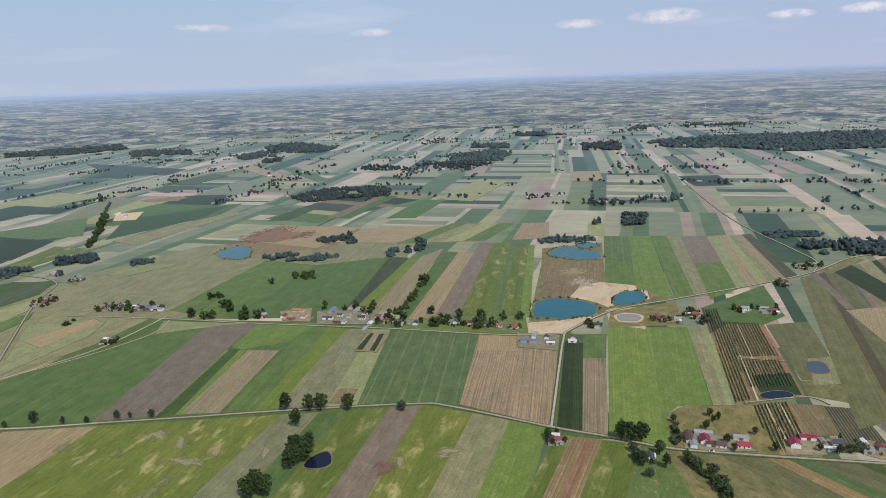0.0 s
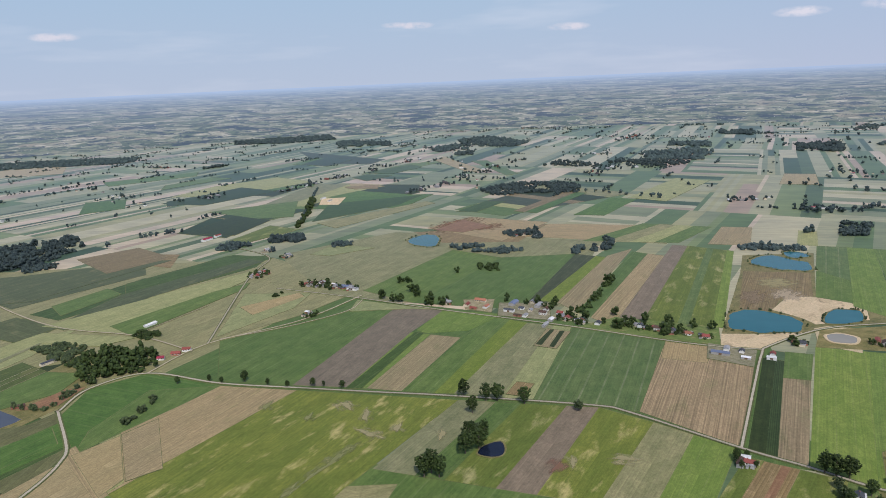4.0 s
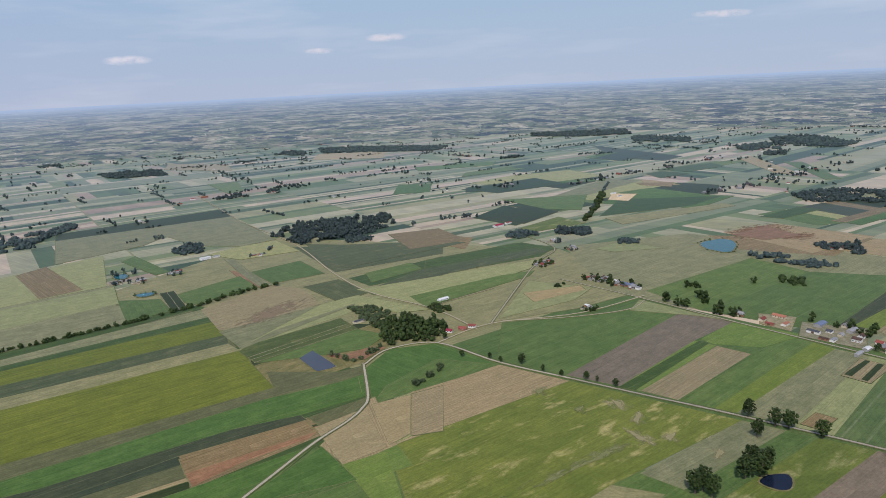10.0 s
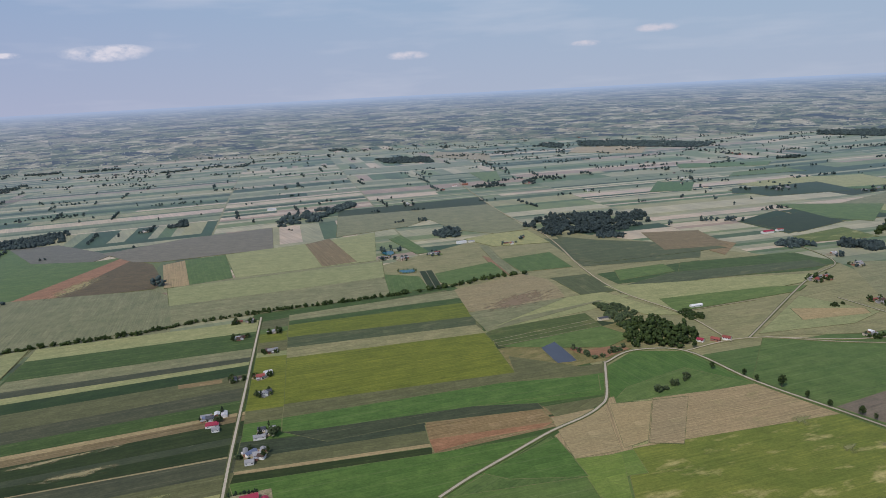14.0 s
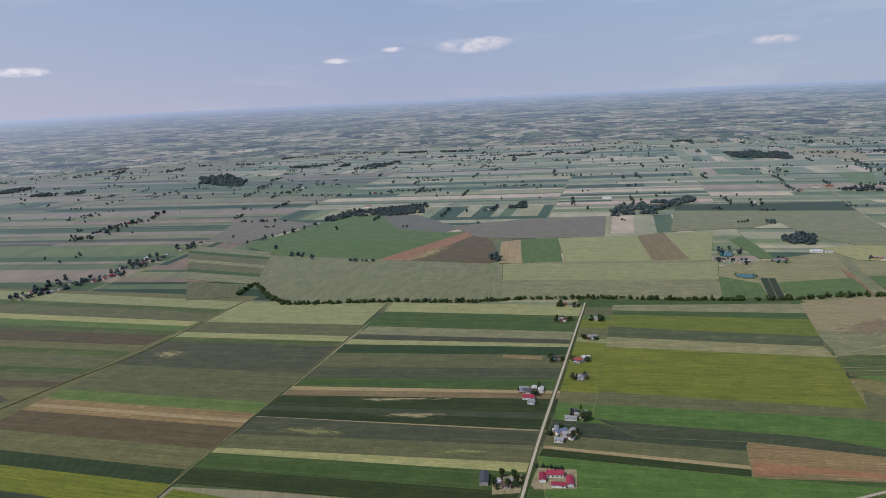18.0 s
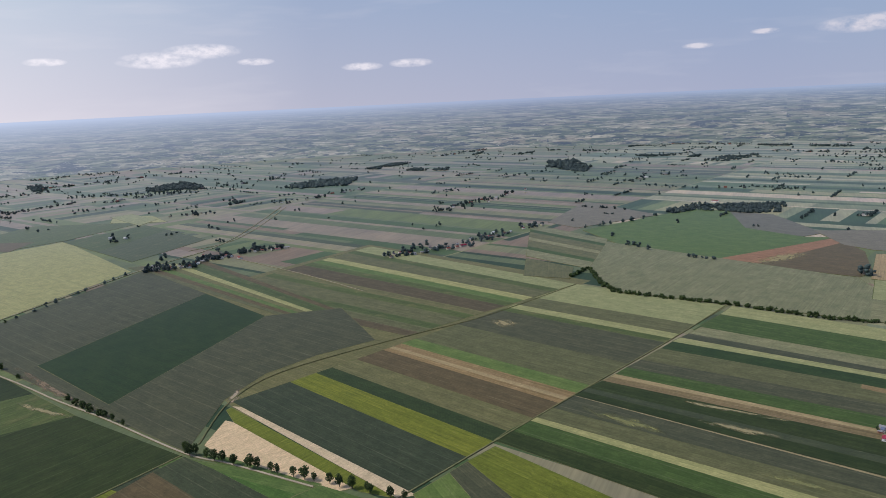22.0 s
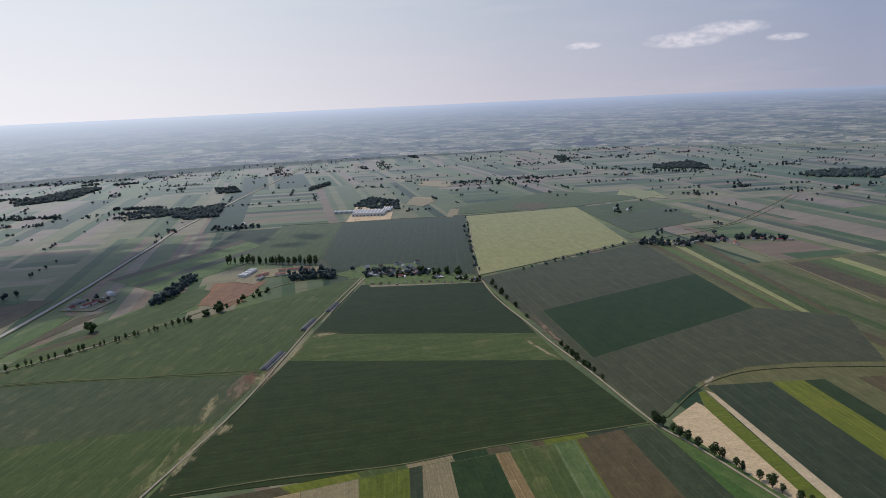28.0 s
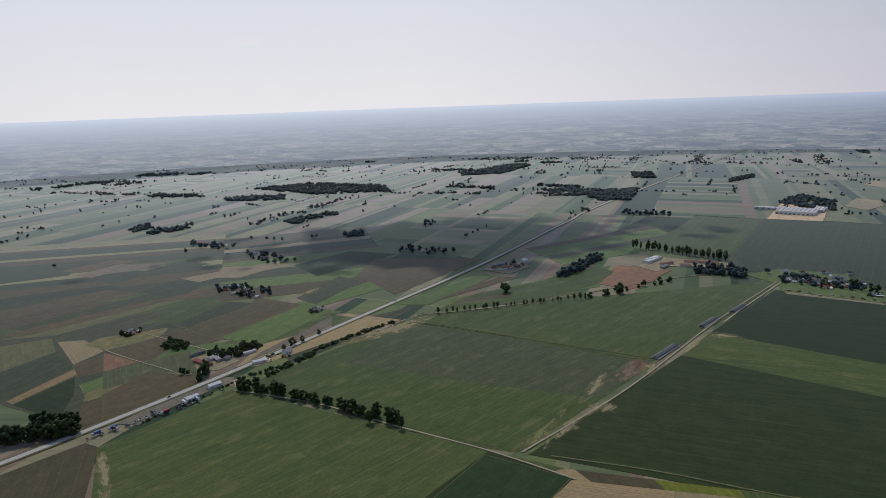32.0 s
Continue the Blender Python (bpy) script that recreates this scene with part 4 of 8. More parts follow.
def prism(bm, long, wide, z0, z1, z2):
    """Walls with two gables, the ridge along x."""
    vs = [bm.verts.new((x, y, z)) for x in (-long / 2, long / 2) for y, z in ((-wide / 2, z0), (wide / 2, z0), (wide / 2, z1), (0, z2), (-wide / 2, z1))]
    bm.faces.new(vs[4::-1])
    bm.faces.new(vs[5:])
    for i in range(5):
        j = (i + 1) % 5
        bm.faces.new((vs[i], vs[j], vs[j + 5], vs[i + 5]))


def roof_bm(long, wide, z1, z2, over=0.5, thick=0.25):
    bm = bmesh.new()
    slope = (z2 - z1) / (wide / 2)
    for s in (-1, 1):
        a = [(0, z2 + 0.05), (s * (wide / 2 + over), z1 - over * slope + 0.05), (s * (wide / 2 + over), z1 - over * slope + thick + 0.05), (0, z2 + thick + 0.05)]
        lo = [bm.verts.new((-long / 2 - over, y, z)) for y, z in a]
        hi = [bm.verts.new((long / 2 + over, y, z)) for y, z in a]
        bm.faces.new(lo)
        bm.faces.new(hi[::-1])
        for i in range(4):
            bm.faces.new((lo[i], hi[i], hi[(i + 1) % 4], lo[(i + 1) % 4]))
    bmesh.ops.recalc_face_normals(bm, faces=bm.faces)
    return bm


PROTOS = {}
COLOUR_WORDS = {"red": "red tiled", "crimson": "crimson sheet-metal", "brown": "dark brown", "grey": "grey fibre-cement", "dark": "dark grey", "white": "pale white", "blue": "blue-grey", "orange": "orange tiled"}


def house_proto(long, wide, tall, pitch, roof, wall, chimney=True):
    ob = new("house")
    tagged(ob, f"{wall} walled farmhouse with a {COLOUR_WORDS[roof]} gable roof", "house")
    top = tall + wide / 2 * pitch
    bm = bmesh.new()
    prism(bm, long, wide, -0.9, tall, top)
    part("wall", bm, WALLS[wall], ob)
    cover = part("roof", roof_bm(long, wide, tall, top), ROOFS[roof], ob)
    if chimney:
        part("chimney", boxes((long * 0.18, -0.45, top - 1.0, long * 0.18 + 0.8, 0.35, top + 1.0)), WALLS["brick"], cover, "brick chimney")
    n = max(2, int(long / 3.4))
    for s in (-1, 1):
        for i in range(n):
            x = -long / 2 + (i + 0.5) * long / n
            if s > 0 and i == n // 2:
                part("door", boxes((x - 0.55, wide / 2 - 0.1, 0.05, x + 0.55, wide / 2 + 0.08, 2.15)), WOOD, ob)
            else:
                y = s * wide / 2
                pane = part("window", boxes((x - 0.7, y - 0.06, 0.95, x + 0.7, y + 0.06, 2.35)), WINDOW, ob)
                part("frame", boxes((x - 0.85, y - 0.04, 0.8, x + 0.85, y + 0.04, 2.5)), WALLS["white"], pane)
        part("window", boxes((s * long / 2 - 0.06, -0.6, tall + 0.3, s * long / 2 + 0.06, 0.6, tall + 1.4)), WINDOW, ob)
    return ob


def barn_proto(long, wide, tall, pitch, roof, wall):
    ob = new("barn")
    tagged(ob, f"{wall} walled farm shed with a {COLOUR_WORDS[roof]} roof", "barn")
    top = tall + wide / 2 * pitch
    bm = bmesh.new()
    prism(bm, long, wide, -0.9, tall, top)
    part("wall", bm, WALLS[wall], ob)
    part("roof", roof_bm(long, wide, tall, top, 0.35, 0.18), ROOFS[roof], ob)
    part("gate", boxes((-1.8, wide / 2 - 0.1, 0.0, 1.8, wide / 2 + 0.1, min(3.0, tall - 0.3))), WOOD, ob)
    for i in (-1, 1):
        part("window", boxes((i * long * 0.3 - 0.8, -wide / 2 - 0.06, 1.3, i * long * 0.3 + 0.8, -wide / 2 + 0.06, 2.1)), WINDOW, ob)
    return ob


def building(maker, key, x, y, turn):
    m = Matrix.Translation((x, y, 0.75)) @ Matrix.Rotation(radians(turn), 4, "Z") @ Matrix.Scale(0.88, 4)
    if (maker, key) not in PROTOS:
        PROTOS[maker, key] = maker(*key)
        PROTOS[maker, key].matrix_basis = m
        return PROTOS[maker, key]
    return copy_thing(PROTOS[maker, key], m)


def house(x, y, turn=STRIP, roof="red", wall="white", long=12, wide=9, tall=3.4):
    return building(house_proto, (long, wide, tall, 0.62, roof, wall), x, y, turn)


def barn(x, y, turn=STRIP, roof="grey", wall="brick", long=20, wide=9, tall=3.6):
    return building(barn_proto, (long, wide, tall, 0.38, roof, wall), x, y, turn)


def shed_proto(long, wide, tall, roof, wall):
    """A small lean-to outbuilding with one slope."""
    ob = new("shed")
    tagged(ob, f"small {wall} walled lean-to shed with a {COLOUR_WORDS[roof]} roof", "shed")
    part("wall", boxes((-long / 2, -wide / 2, -0.9, long / 2, wide / 2, tall)), WALLS[wall], ob)
    bm = bmesh.new()
    lo, hi = tall + 0.02, tall + 0.5
    vs = [bm.verts.new(p) for p in ((-long / 2 - 0.3, -wide / 2 - 0.3, lo), (long / 2 + 0.3, -wide / 2 - 0.3, lo), (long / 2 + 0.3, wide / 2 + 0.3, hi), (-long / 2 - 0.3, wide / 2 + 0.3, hi))]
    vs += [bm.verts.new(v.co + Vector((0, 0, 0.15))) for v in vs]
    for f in ((3, 2, 1, 0), (4, 5, 6, 7), (0, 1, 5, 4), (1, 2, 6, 5), (2, 3, 7, 6), (3, 0, 4, 7)):
        bm.faces.new([vs[n] for n in f])
    part("roof", bm, ROOFS[roof], ob)
    part("door", boxes((-0.6, -wide / 2 - 0.05, 0.0, 0.6, -wide / 2 + 0.1, min(2.0, tall - 0.2))), WOOD, ob)
    return ob


def yard(x, y, along=STRIP, roof="", n=2, span=16.0, trees=3, ground=True):
    """A farmstead: a house, barns and small sheds round a trodden yard, with garden trees and bushes."""
    rnd = random.Random(int(x * 3 + y * 5))
    u = Vector((math.cos(radians(along)), math.sin(radians(along))))
    v = Vector((-u.y, u.x))
    o = Vector((x, y))
    at = lambda a, b: tuple(o + u * a + v * b)
    near = math.hypot(x, y) < 1300
    if ground:
        s = span * 0.95
        rim = [at(s * rnd.uniform(0.85, 1.15) * math.cos(i * 0.785), s * rnd.uniform(0.8, 1.1) * math.sin(i * 0.785)) for i in range(8)]
        field(rnd.choice(("yard", "yard", "grass")), *rim, way=along, margin=False)
        patch(rnd.choice(("sand", "brown", "sand")), *(at(s * 0.45 * math.cos(i * 1.05) + 2, s * 0.4 * math.sin(i * 1.05) + 2) for i in range(6)))
    house(*at(rnd.uniform(-2, 2), -span * 0.3), along + 90 * rnd.randrange(2), roof or rnd.choice(("red", "brown", "grey", "dark", "orange", "crimson", "red")), rnd.choice(("white", "white", "cream", "grey")), rnd.choice((8, 9, 10)), rnd.choice((6.5, 7.5)), rnd.choice((2.8, 3.8)))
    for i in range(n):
        a = math.pi * (0.25 + 0.5 * i) + rnd.uniform(-0.3, 0.3)
        barn(*at(math.cos(a) * span * 0.75, math.sin(a) * span * 0.7), along + 90 * rnd.randrange(2), rnd.choice(("grey", "grey", "brown", "red", "dark", "white")), rnd.choice(("brick", "grey", "white", "brick")), rnd.choice((7, 9, 13)), rnd.choice((4.5, 6)), rnd.choice((2.4, 3.0)))
    for i in range((2 if near else 0) + n // 2):
        a = rnd.uniform(2.2, 5.5)
        key = (rnd.choice((3.5, 5.0, 7.0)), rnd.choice((2.6, 3.4)), 2.2, rnd.choice(("grey", "brown", "dark", "grey", "white")), rnd.choice(("grey", "brick", "cream")))
        building(shed_proto, key, *at(math.cos(a) * span * rnd.uniform(0.75, 1.0), math.sin(a) * span * rnd.uniform(0.75, 0.95)), along + 90 * rnd.randrange(2))
    for i in range(trees):
        a = rnd.uniform(0, 6.28)
        tree(*at(math.cos(a) * span * rnd.uniform(0.95, 1.3), math.sin(a) * span * rnd.uniform(0.9, 1.2)), rnd.uniform(5, 11), rnd.choice(("round", "round", "round", "cone", "bush")))
    if near:
        # fruit trees and shrubs of the garden
        spots = []
        for i in range(6 + trees):
            a, r = rnd.uniform(0, 6.28), span * rnd.uniform(0.55, 1.2)
            p = at(math.cos(a) * r, math.sin(a) * r * 0.9)
            spots.append((*p, rnd.uniform(2.0, 5.0), rnd.uniform(2.0, 4.2)))
        leaf_masses("garden_shrubs", spots, rnd.randrange(3), "small fruit trees and shrubs of a farm garden", "shrubs")


def far_village(a, b, n, spread=18.0, trees=2.4, roofs=("red", "grey", "brown", "white", "dark", "grey", "crimson")):
    """Houses among trees along a road far away."""
    rnd = random.Random(int(a[0] - b[1]))
    a, b = Vector(a), Vector(b)
    way = (b - a).normalized()
    side = Vector((-way.y, way.x))
    turn = math.degrees(math.atan2(way.y, way.x))
    spots = []
    for i in range(n):
        p = a.lerp(b, (i + rnd.random()) / n) + side * rnd.choice((-1, 1)) * rnd.uniform(0.3, 1) * spread
        heading, roof, wall = turn + 90 * rnd.randrange(2), rnd.choice(roofs), rnd.choice(("white", "cream", "white", "grey"))
        long = 15 if rnd.random() < 0.15 else 9
        if rnd.random() < 0.55:
            if a.length < 1500:
                house(p.x, p.y, heading, roof, wall, long, 7, 3.0)
            else:
                building(shed_proto, (long, 6.5, 2.8, roof, wall), p.x, p.y, heading)
        else:
            barn(p.x, p.y, heading, roof, wall, long, 7, 3.0)
    for i in range(int(n * trees)):
        p = a.lerp(b, rnd.random()) + side * rnd.uniform(-1.6, 1.6) * spread
        spots.append((p.x, p.y, rnd.uniform(6, 12), rnd.uniform(6, 11)))
    if spots:
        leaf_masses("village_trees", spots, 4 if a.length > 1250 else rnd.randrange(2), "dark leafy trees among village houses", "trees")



def far_country():
    """Tree lines, irregular woods and strung-out hamlets over the plain beyond the near fields."""
    rnd = random.Random(11)
    u = Vector((math.cos(radians(STRIP)), math.sin(radians(STRIP))))
    v = Vector((-u.y, u.x))

    def anywhere(lo, hi):
        a, r = rnd.uniform(0, 2 * math.pi), math.sqrt(rnd.uniform(lo ** 2, hi ** 2))
        return Vector((r * math.cos(a), r * math.sin(a)))

    # single trees, pairs and rows along the baulks
    for lo, hi, count in ((1650, 2100, 150), (2100, 3100, 950), (3100, 4150, 1700)):
        spots = []
        for _ in range(count):
            p = anywhere(lo, hi)
            way = u if rnd.random() < 0.5 else v
            n = rnd.choice((1, 1, 1, 2, 3, 4, 7, 12))
            for i in range(n):
                q = p + way * rnd.uniform(7, 13) * i + Vector((rnd.uniform(-4, 4), rnd.uniform(-4, 4)))
                if q.length < 4150 and not (-1110 < q.x < -40 and -1870 < q.y < 0) and (q.y > -700 or rnd.random() < 0.5):
                    spots.append((q.x, q.y, rnd.uniform(4, 11), rnd.uniform(5, 8)))
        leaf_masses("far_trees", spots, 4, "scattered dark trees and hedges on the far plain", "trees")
    # woods with ragged outlines
    for lo, hi, count in ((2300, 3100, 16), (3100, 4100, 46)):
        spots = []
        for _ in range(count):
            p = anywhere(lo, hi)
            way = (u if rnd.random() < 0.5 else v) + Vector((rnd.uniform(-0.3, 0.3), rnd.uniform(-0.3, 0.3)))
            side = Vector((-way.y, way.x))
            long, wide = rnd.uniform(60, 420), rnd.uniform(25, 110)
            for _ in range(int(long * wide / 170)):
                a, b = rnd.uniform(-0.5, 0.5), rnd.uniform(-0.5, 0.5)
                q = p + way * a * long + side * b * wide
                if noise.noise((q.x * 0.008, q.y * 0.008, 2.0)) > -0.12 and q.length < 4150:
                    spots.append((q.x, q.y, rnd.uniform(5, 10), rnd.uniform(8, 13)))
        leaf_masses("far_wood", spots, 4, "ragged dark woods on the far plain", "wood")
    # hamlets strung along lanes
    for lo, hi, count in ((1750, 2300, 15), (2300, 4200, 74)):
        vs, fs, spots = [], [], []
        for _ in range(count):
            p = anywhere(lo, hi)
            way = u if rnd.random() < 0.35 else v
            side = Vector((-way.y, way.x))
            for i in range(rnd.choice((3, 5, 9, 16, 26))):
                q = p + way * (i * rnd.uniform(24, 36)) + side * rnd.uniform(-20, 20)
                if q.length > 4150 or (-1110 < q.x < -40 and -1870 < q.y < 0):
                    continue
                for _ in range(rnd.choice((2, 3, 4))):
                    spots.append((q.x + rnd.uniform(-22, 22), q.y + rnd.uniform(-22, 22), rnd.uniform(5, 12), rnd.uniform(5, 9)))
                if rnd.random() < 0.3:
                    continue
                long, wide, tall, k = rnd.uniform(8, 15), rnd.uniform(6, 8), rnd.uniform(2.6, 4.2), len(vs)
                e, f = (way, side) if rnd.random() < 0.5 else (side, way)
                for z in (0, tall):
                    for x, y in ((-1, -1), (1, -1), (1, 1), (-1, 1)):
                        w = q + e * x * long / 2 + f * y * wide / 2
                        vs.append((w.x, w.y, z))
                for x in (-1, 1):
                    w = q + e * x * long / 2
                    vs.append((w.x, w.y, tall + wide * 0.35))
                fs += [(k, k + 1, k + 5, k + 4), (k + 1, k + 2, k + 6, k + 9, k + 5), (k + 2, k + 3, k + 7, k + 6), (k + 3, k, k + 4, k + 8, k + 7), (k + 4, k + 5, k + 9, k + 8), (k + 6, k + 7, k + 8, k + 9)]
        tagged(new("far_houses", mesh_from("far_houses", vs, fs, FAR_HOUSE)), "small white and red houses of far hamlets", "houses", kind="stuff")
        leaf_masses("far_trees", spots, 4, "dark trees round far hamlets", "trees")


def cloud(x, y, z, wide, deep=0.0, thin=1.0, material=CLOUD):
    """A small fair-weather cloud: flat below, lumpy above."""
    rng = np.random.default_rng(int(abs(x) + abs(y)))
    way = Vector((y, -x)).normalized()
    deep = deep or wide * 0.35
    out = Vector((x, y)).normalized()
    n = int((30 + wide / 4) * thin)
    cs, rs = [], []
    for i in range(n):
        a, b = rng.normal(0, 0.22), rng.normal(0, 0.25)
        r = wide * rng.uniform(0.03, 0.11) * max(0.35, 1 - 2.0 * abs(a))
        cs.append((x + way.x * a * wide + out.x * b * deep, y + way.y * a * wide + out.y * b * deep, z + abs(rng.normal(0, 0.05)) * wide * max(0.15, 1 - 2.4 * abs(a))))
        rs.append(r)
    me = foliage("cloud", cs, rs, material, int(wide), 0.5)
    for p in me.polygons:
        p.use_smooth = True
    return tagged(new("cloud", me), "small thin white summer cloud in the sky", "cloud", kind="stuff")


def turbine(x, y, tall=100.0):
    ob = new("wind_turbine")
    tagged(ob, "white three-bladed wind turbine on the far plain", "wind turbine")
    bm = bmesh.new()
    bmesh.ops.create_cone(bm, cap_ends=True, segments=10, radius1=3.0, radius2=1.6, depth=tall, matrix=Matrix.Translation((0, 0, tall / 2)))
    part("tower", bm, METAL, ob)
    part("nacelle", boxes((-2, -5, tall - 2, 2, 5, tall + 2)), METAL, ob)
    for i in range(3):
        bm = bmesh.new()
        m = Matrix.Translation((0, -6, tall)) @ Matrix.Rotation(radians(20 + 120 * i), 4, "Y") @ Matrix.Translation((0, 0, tall * 0.22))
        bmesh.ops.create_cone(bm, cap_ends=True, segments=6, radius1=2.0, radius2=0.5, depth=tall * 0.44, matrix=m)
        part("blade", bm, METAL, ob)
    ob.location = (x, y, 0)


def clamp(x, y, long, wide, turn):
    """A long silage clamp: a dark sheeted mound between low walls."""
    ob = new("silage_clamp")
    tagged(ob, "long black sheeted silage clamp beside the track", "silage clamp", "silage clamps along the track")
    bm = bmesh.new()
    rim = ((-wide / 2, 0.8), (-wide * 0.36, 2.6), (0, 3.2), (wide * 0.36, 2.6), (wide / 2, 0.8))
    rows = [[bm.verts.new((a * long / 2 * (0.93 if z > 1 else 1.0), b, z)) for b, z in rim] for a in (-1, -0.6, -0.2, 0.2, 0.6, 1)]
    for r, q in zip(rows, rows[1:]):
        for i in range(4):
            bm.faces.new((r[i], r[i + 1], q[i + 1], q[i]))
    bm.faces.new(rows[0][::-1])
    bm.faces.new(rows[-1])
    bmesh.ops.recalc_face_normals(bm, faces=bm.faces)
    part("sheet", bm, ROOFS["dark"], ob)
    for s in (-1, 1):
        part("wall", boxes((-long / 2, s * wide / 2 - 0.3, 0, long / 2, s * wide / 2 + 0.3, 1.6)), CONCRETE, ob)
    ob.matrix_basis = Matrix.Translation((x, y, 0.5)) @ Matrix.Rotation(radians(turn), 4, "Z")


def hall(x, y, long, wide, tall, turn, roof="white", bays=6):
    """A flat-roofed works hall with a parapet, skylights and loading doors."""
    ob = new("factory_hall")
    tagged(ob, "large low flat-roofed white factory hall with skylights", "factory")
    part("wall", boxes((-long / 2, -wide / 2, -0.5, long / 2, wide / 2, tall)), WALLS["white"], ob)
    part("roof", boxes((-long / 2 + 0.6, -wide / 2 + 0.6, tall + 0.004, long / 2 - 0.6, wide / 2 - 0.6, tall + 0.3)), ROOFS[roof], ob)
    for i in range(bays):
        a = -long / 2 + (i + 0.5) * long / bays
        part("skylight", boxes((a - 1.2, -wide * 0.36, tall + 0.31, a + 1.2, wide * 0.36, tall + 0.9)), ROOFS["grey"], ob)
        part("gate", boxes((a - 2.2, -wide / 2 - 0.12, 0.0, a + 2.2, -wide / 2 + 0.1, 4.4)), ROOFS["grey"], ob)
    ob.matrix_basis = Matrix.Translation((x, y, 0.6)) @ Matrix.Rotation(radians(turn), 4, "Z")


CAR_PAINT = [plain("car_paint_" + n, a, a, 1.0, 0.3, spec=0.6) for n, a in (("white", (0.7, 0.7, 0.7)), ("red", (0.3, 0.03, 0.03)), ("silver", (0.4, 0.41, 0.43)), ("black", (0.03, 0.03, 0.035)), ("blue", (0.05, 0.1, 0.25)))]
TYRE = plain("tyre_rubber", (0.02, 0.02, 0.02), (0.03, 0.03, 0.03), 0.3)
CARS = {}


def car(x, y, turn, k=0, lorry=False):
    key = (k, lorry)
    m = Matrix.Translation((x, y, 1.35)) @ Matrix.Rotation(radians(turn), 4, "Z")
    if key in CARS:
        return copy_thing(CARS[key], m)
    ob = CARS[key] = new("lorry" if lorry else "car")
    tagged(ob, ("white parked lorry with a box body" if lorry else ("white", "red", "silver", "black", "blue")[k] + " parked passenger car"), "lorry" if lorry else "car", "vehicles parked by the main road")
    if lorry:
        part("body", boxes((-4.5, -1.25, 1.0, 2.6, 1.25, 3.6)), CAR_PAINT[k], ob)
        part("cab", boxes((2.8, -1.2, 0.7, 4.6, 1.2, 2.9)), CAR_PAINT[2], ob)
        spots = ((-3.2, 1.1), (-1.8, 1.1), (3.5, 1.1))
    else:
        bm = boxes((-2.1, -0.85, 0.3, 2.1, 0.85, 0.95))
        bmesh.ops.bevel(bm, geom=bm.edges[:], offset=0.15, segments=2, affect="EDGES")
        part("body", bm, CAR_PAINT[k], ob)
        bm = boxes((-1.4, -0.75, 0.9, 0.9, 0.75, 1.5))
        for v in bm.verts:
            if v.co.z > 1.2:
                v.co.x *= 0.7
        part("cabin", bm, WINDOW, ob)
        spots = ((-1.3, 0.8), (1.3, 0.8))
    for a, b in spots:
        for s in (-1, 1):
            bm = bmesh.new()
            r = 0.5 if lorry else 0.32
            bmesh.ops.create_cone(bm, cap_ends=True, segments=12, radius1=r, radius2=r, depth=0.25, matrix=Matrix.Translation((a, s * b, r)) @ Matrix.Rotation(radians(90), 4, "X"))
            wheel = part("wheel", bm, TYRE, ob)
            bm = bmesh.new()
            bmesh.ops.create_cone(bm, cap_ends=True, segments=10, radius1=r * 0.6, radius2=r * 0.6, depth=0.3, matrix=Matrix.Translation((a, s * b, r)) @ Matrix.Rotation(radians(90), 4, "X"))
            part("rim", bm, METAL, wheel)
    ob.matrix_basis = m
    return ob


# ---- the plan: fields, roads, water ----
# wide grain land under the single fields
field("rye", (-1120, 420), (-1240, 900), (-640, 1100), (-420, 980), (-400, 620), (-560, 470), (-900, 380), way=77, margin=False)
field("rye", (-420, 880), (-640, 1120), (-480, 1330), (-60, 1290), (-90, 900), way=77, margin=False)
field("sage", (-480, -480), (-1110, -290), (-1270, -830), (-840, -930), (-760, -700), (-520, -560), way=77, margin=False)
field("green", (-500, 180), (-430, 400), (-330, 480), (-100, 475), (420, 445), (420, 250), (-300, 150), way=77, margin=False)
field("fern", (-1010, 225), (-460, 40), (-400, 440), (-560, 490), (-940, 530), way=77, margin=False)
field("green", (-510, 590), (145, 535), (150, 800), (-100, 850), (-430, 900), way=77, margin=False)
# fields south of the near lane, east part
strips((-164, 603), (-102, 607), (-141, 466), (-203, 470), "rye 6 green 4")
strips((-102, 607), (-59, 610), (-99, 463), (-141, 466), "olive 1")
strips((-59, 610), (-29, 612), (-67, 461), (-99, 463), "soil 1")
strips((-29, 612), (20, 592), (-21, 459), (-67, 461), "olive 1")
strips((20, 592), (86, 559), (53, 454), (-21, 459), "rye 5 meadow 5")
strips((91, 547), (160, 525), (128, 450), (51, 454), "olive 2 brown 2 red 1 brown 1 olive 5")
strips((160, 525), (187, 515), (205, 445), (128, 450), "grass 5 rough 3")
strips((189, 512), (220, 503), (254, 442), (205, 445), "rough 1")
strips((220, 503), (352, 479), (384, 434), (254, 442), "sage 2 brown 1 wheat 1 sage 2 moss 1 rye 1")
# olive and straw fields west of them
field("olive", (-335, 594), (-164, 603), (-214, 442), (-224, 395), (-329, 331), (-400, 385), way=77)
field("rye", (-214, 442), (-176, 453), (-177, 423), (-224, 395))
field("straw", (-492, 564), (-422, 589), (-335, 594), (-400, 385), (-458, 481), way=77)
field("pale", (-469, 438), (-457, 479), (-396, 410), (-402, 384))
field("vivid", (-544, 499), (-561, 556), (-524, 603), (-422, 589), (-437, 540), (-458, 481), (-472, 438))
field("green", (-472, 438), (-458, 481), (-437, 540), (-422, 589), (-492, 564), (-491, 478))
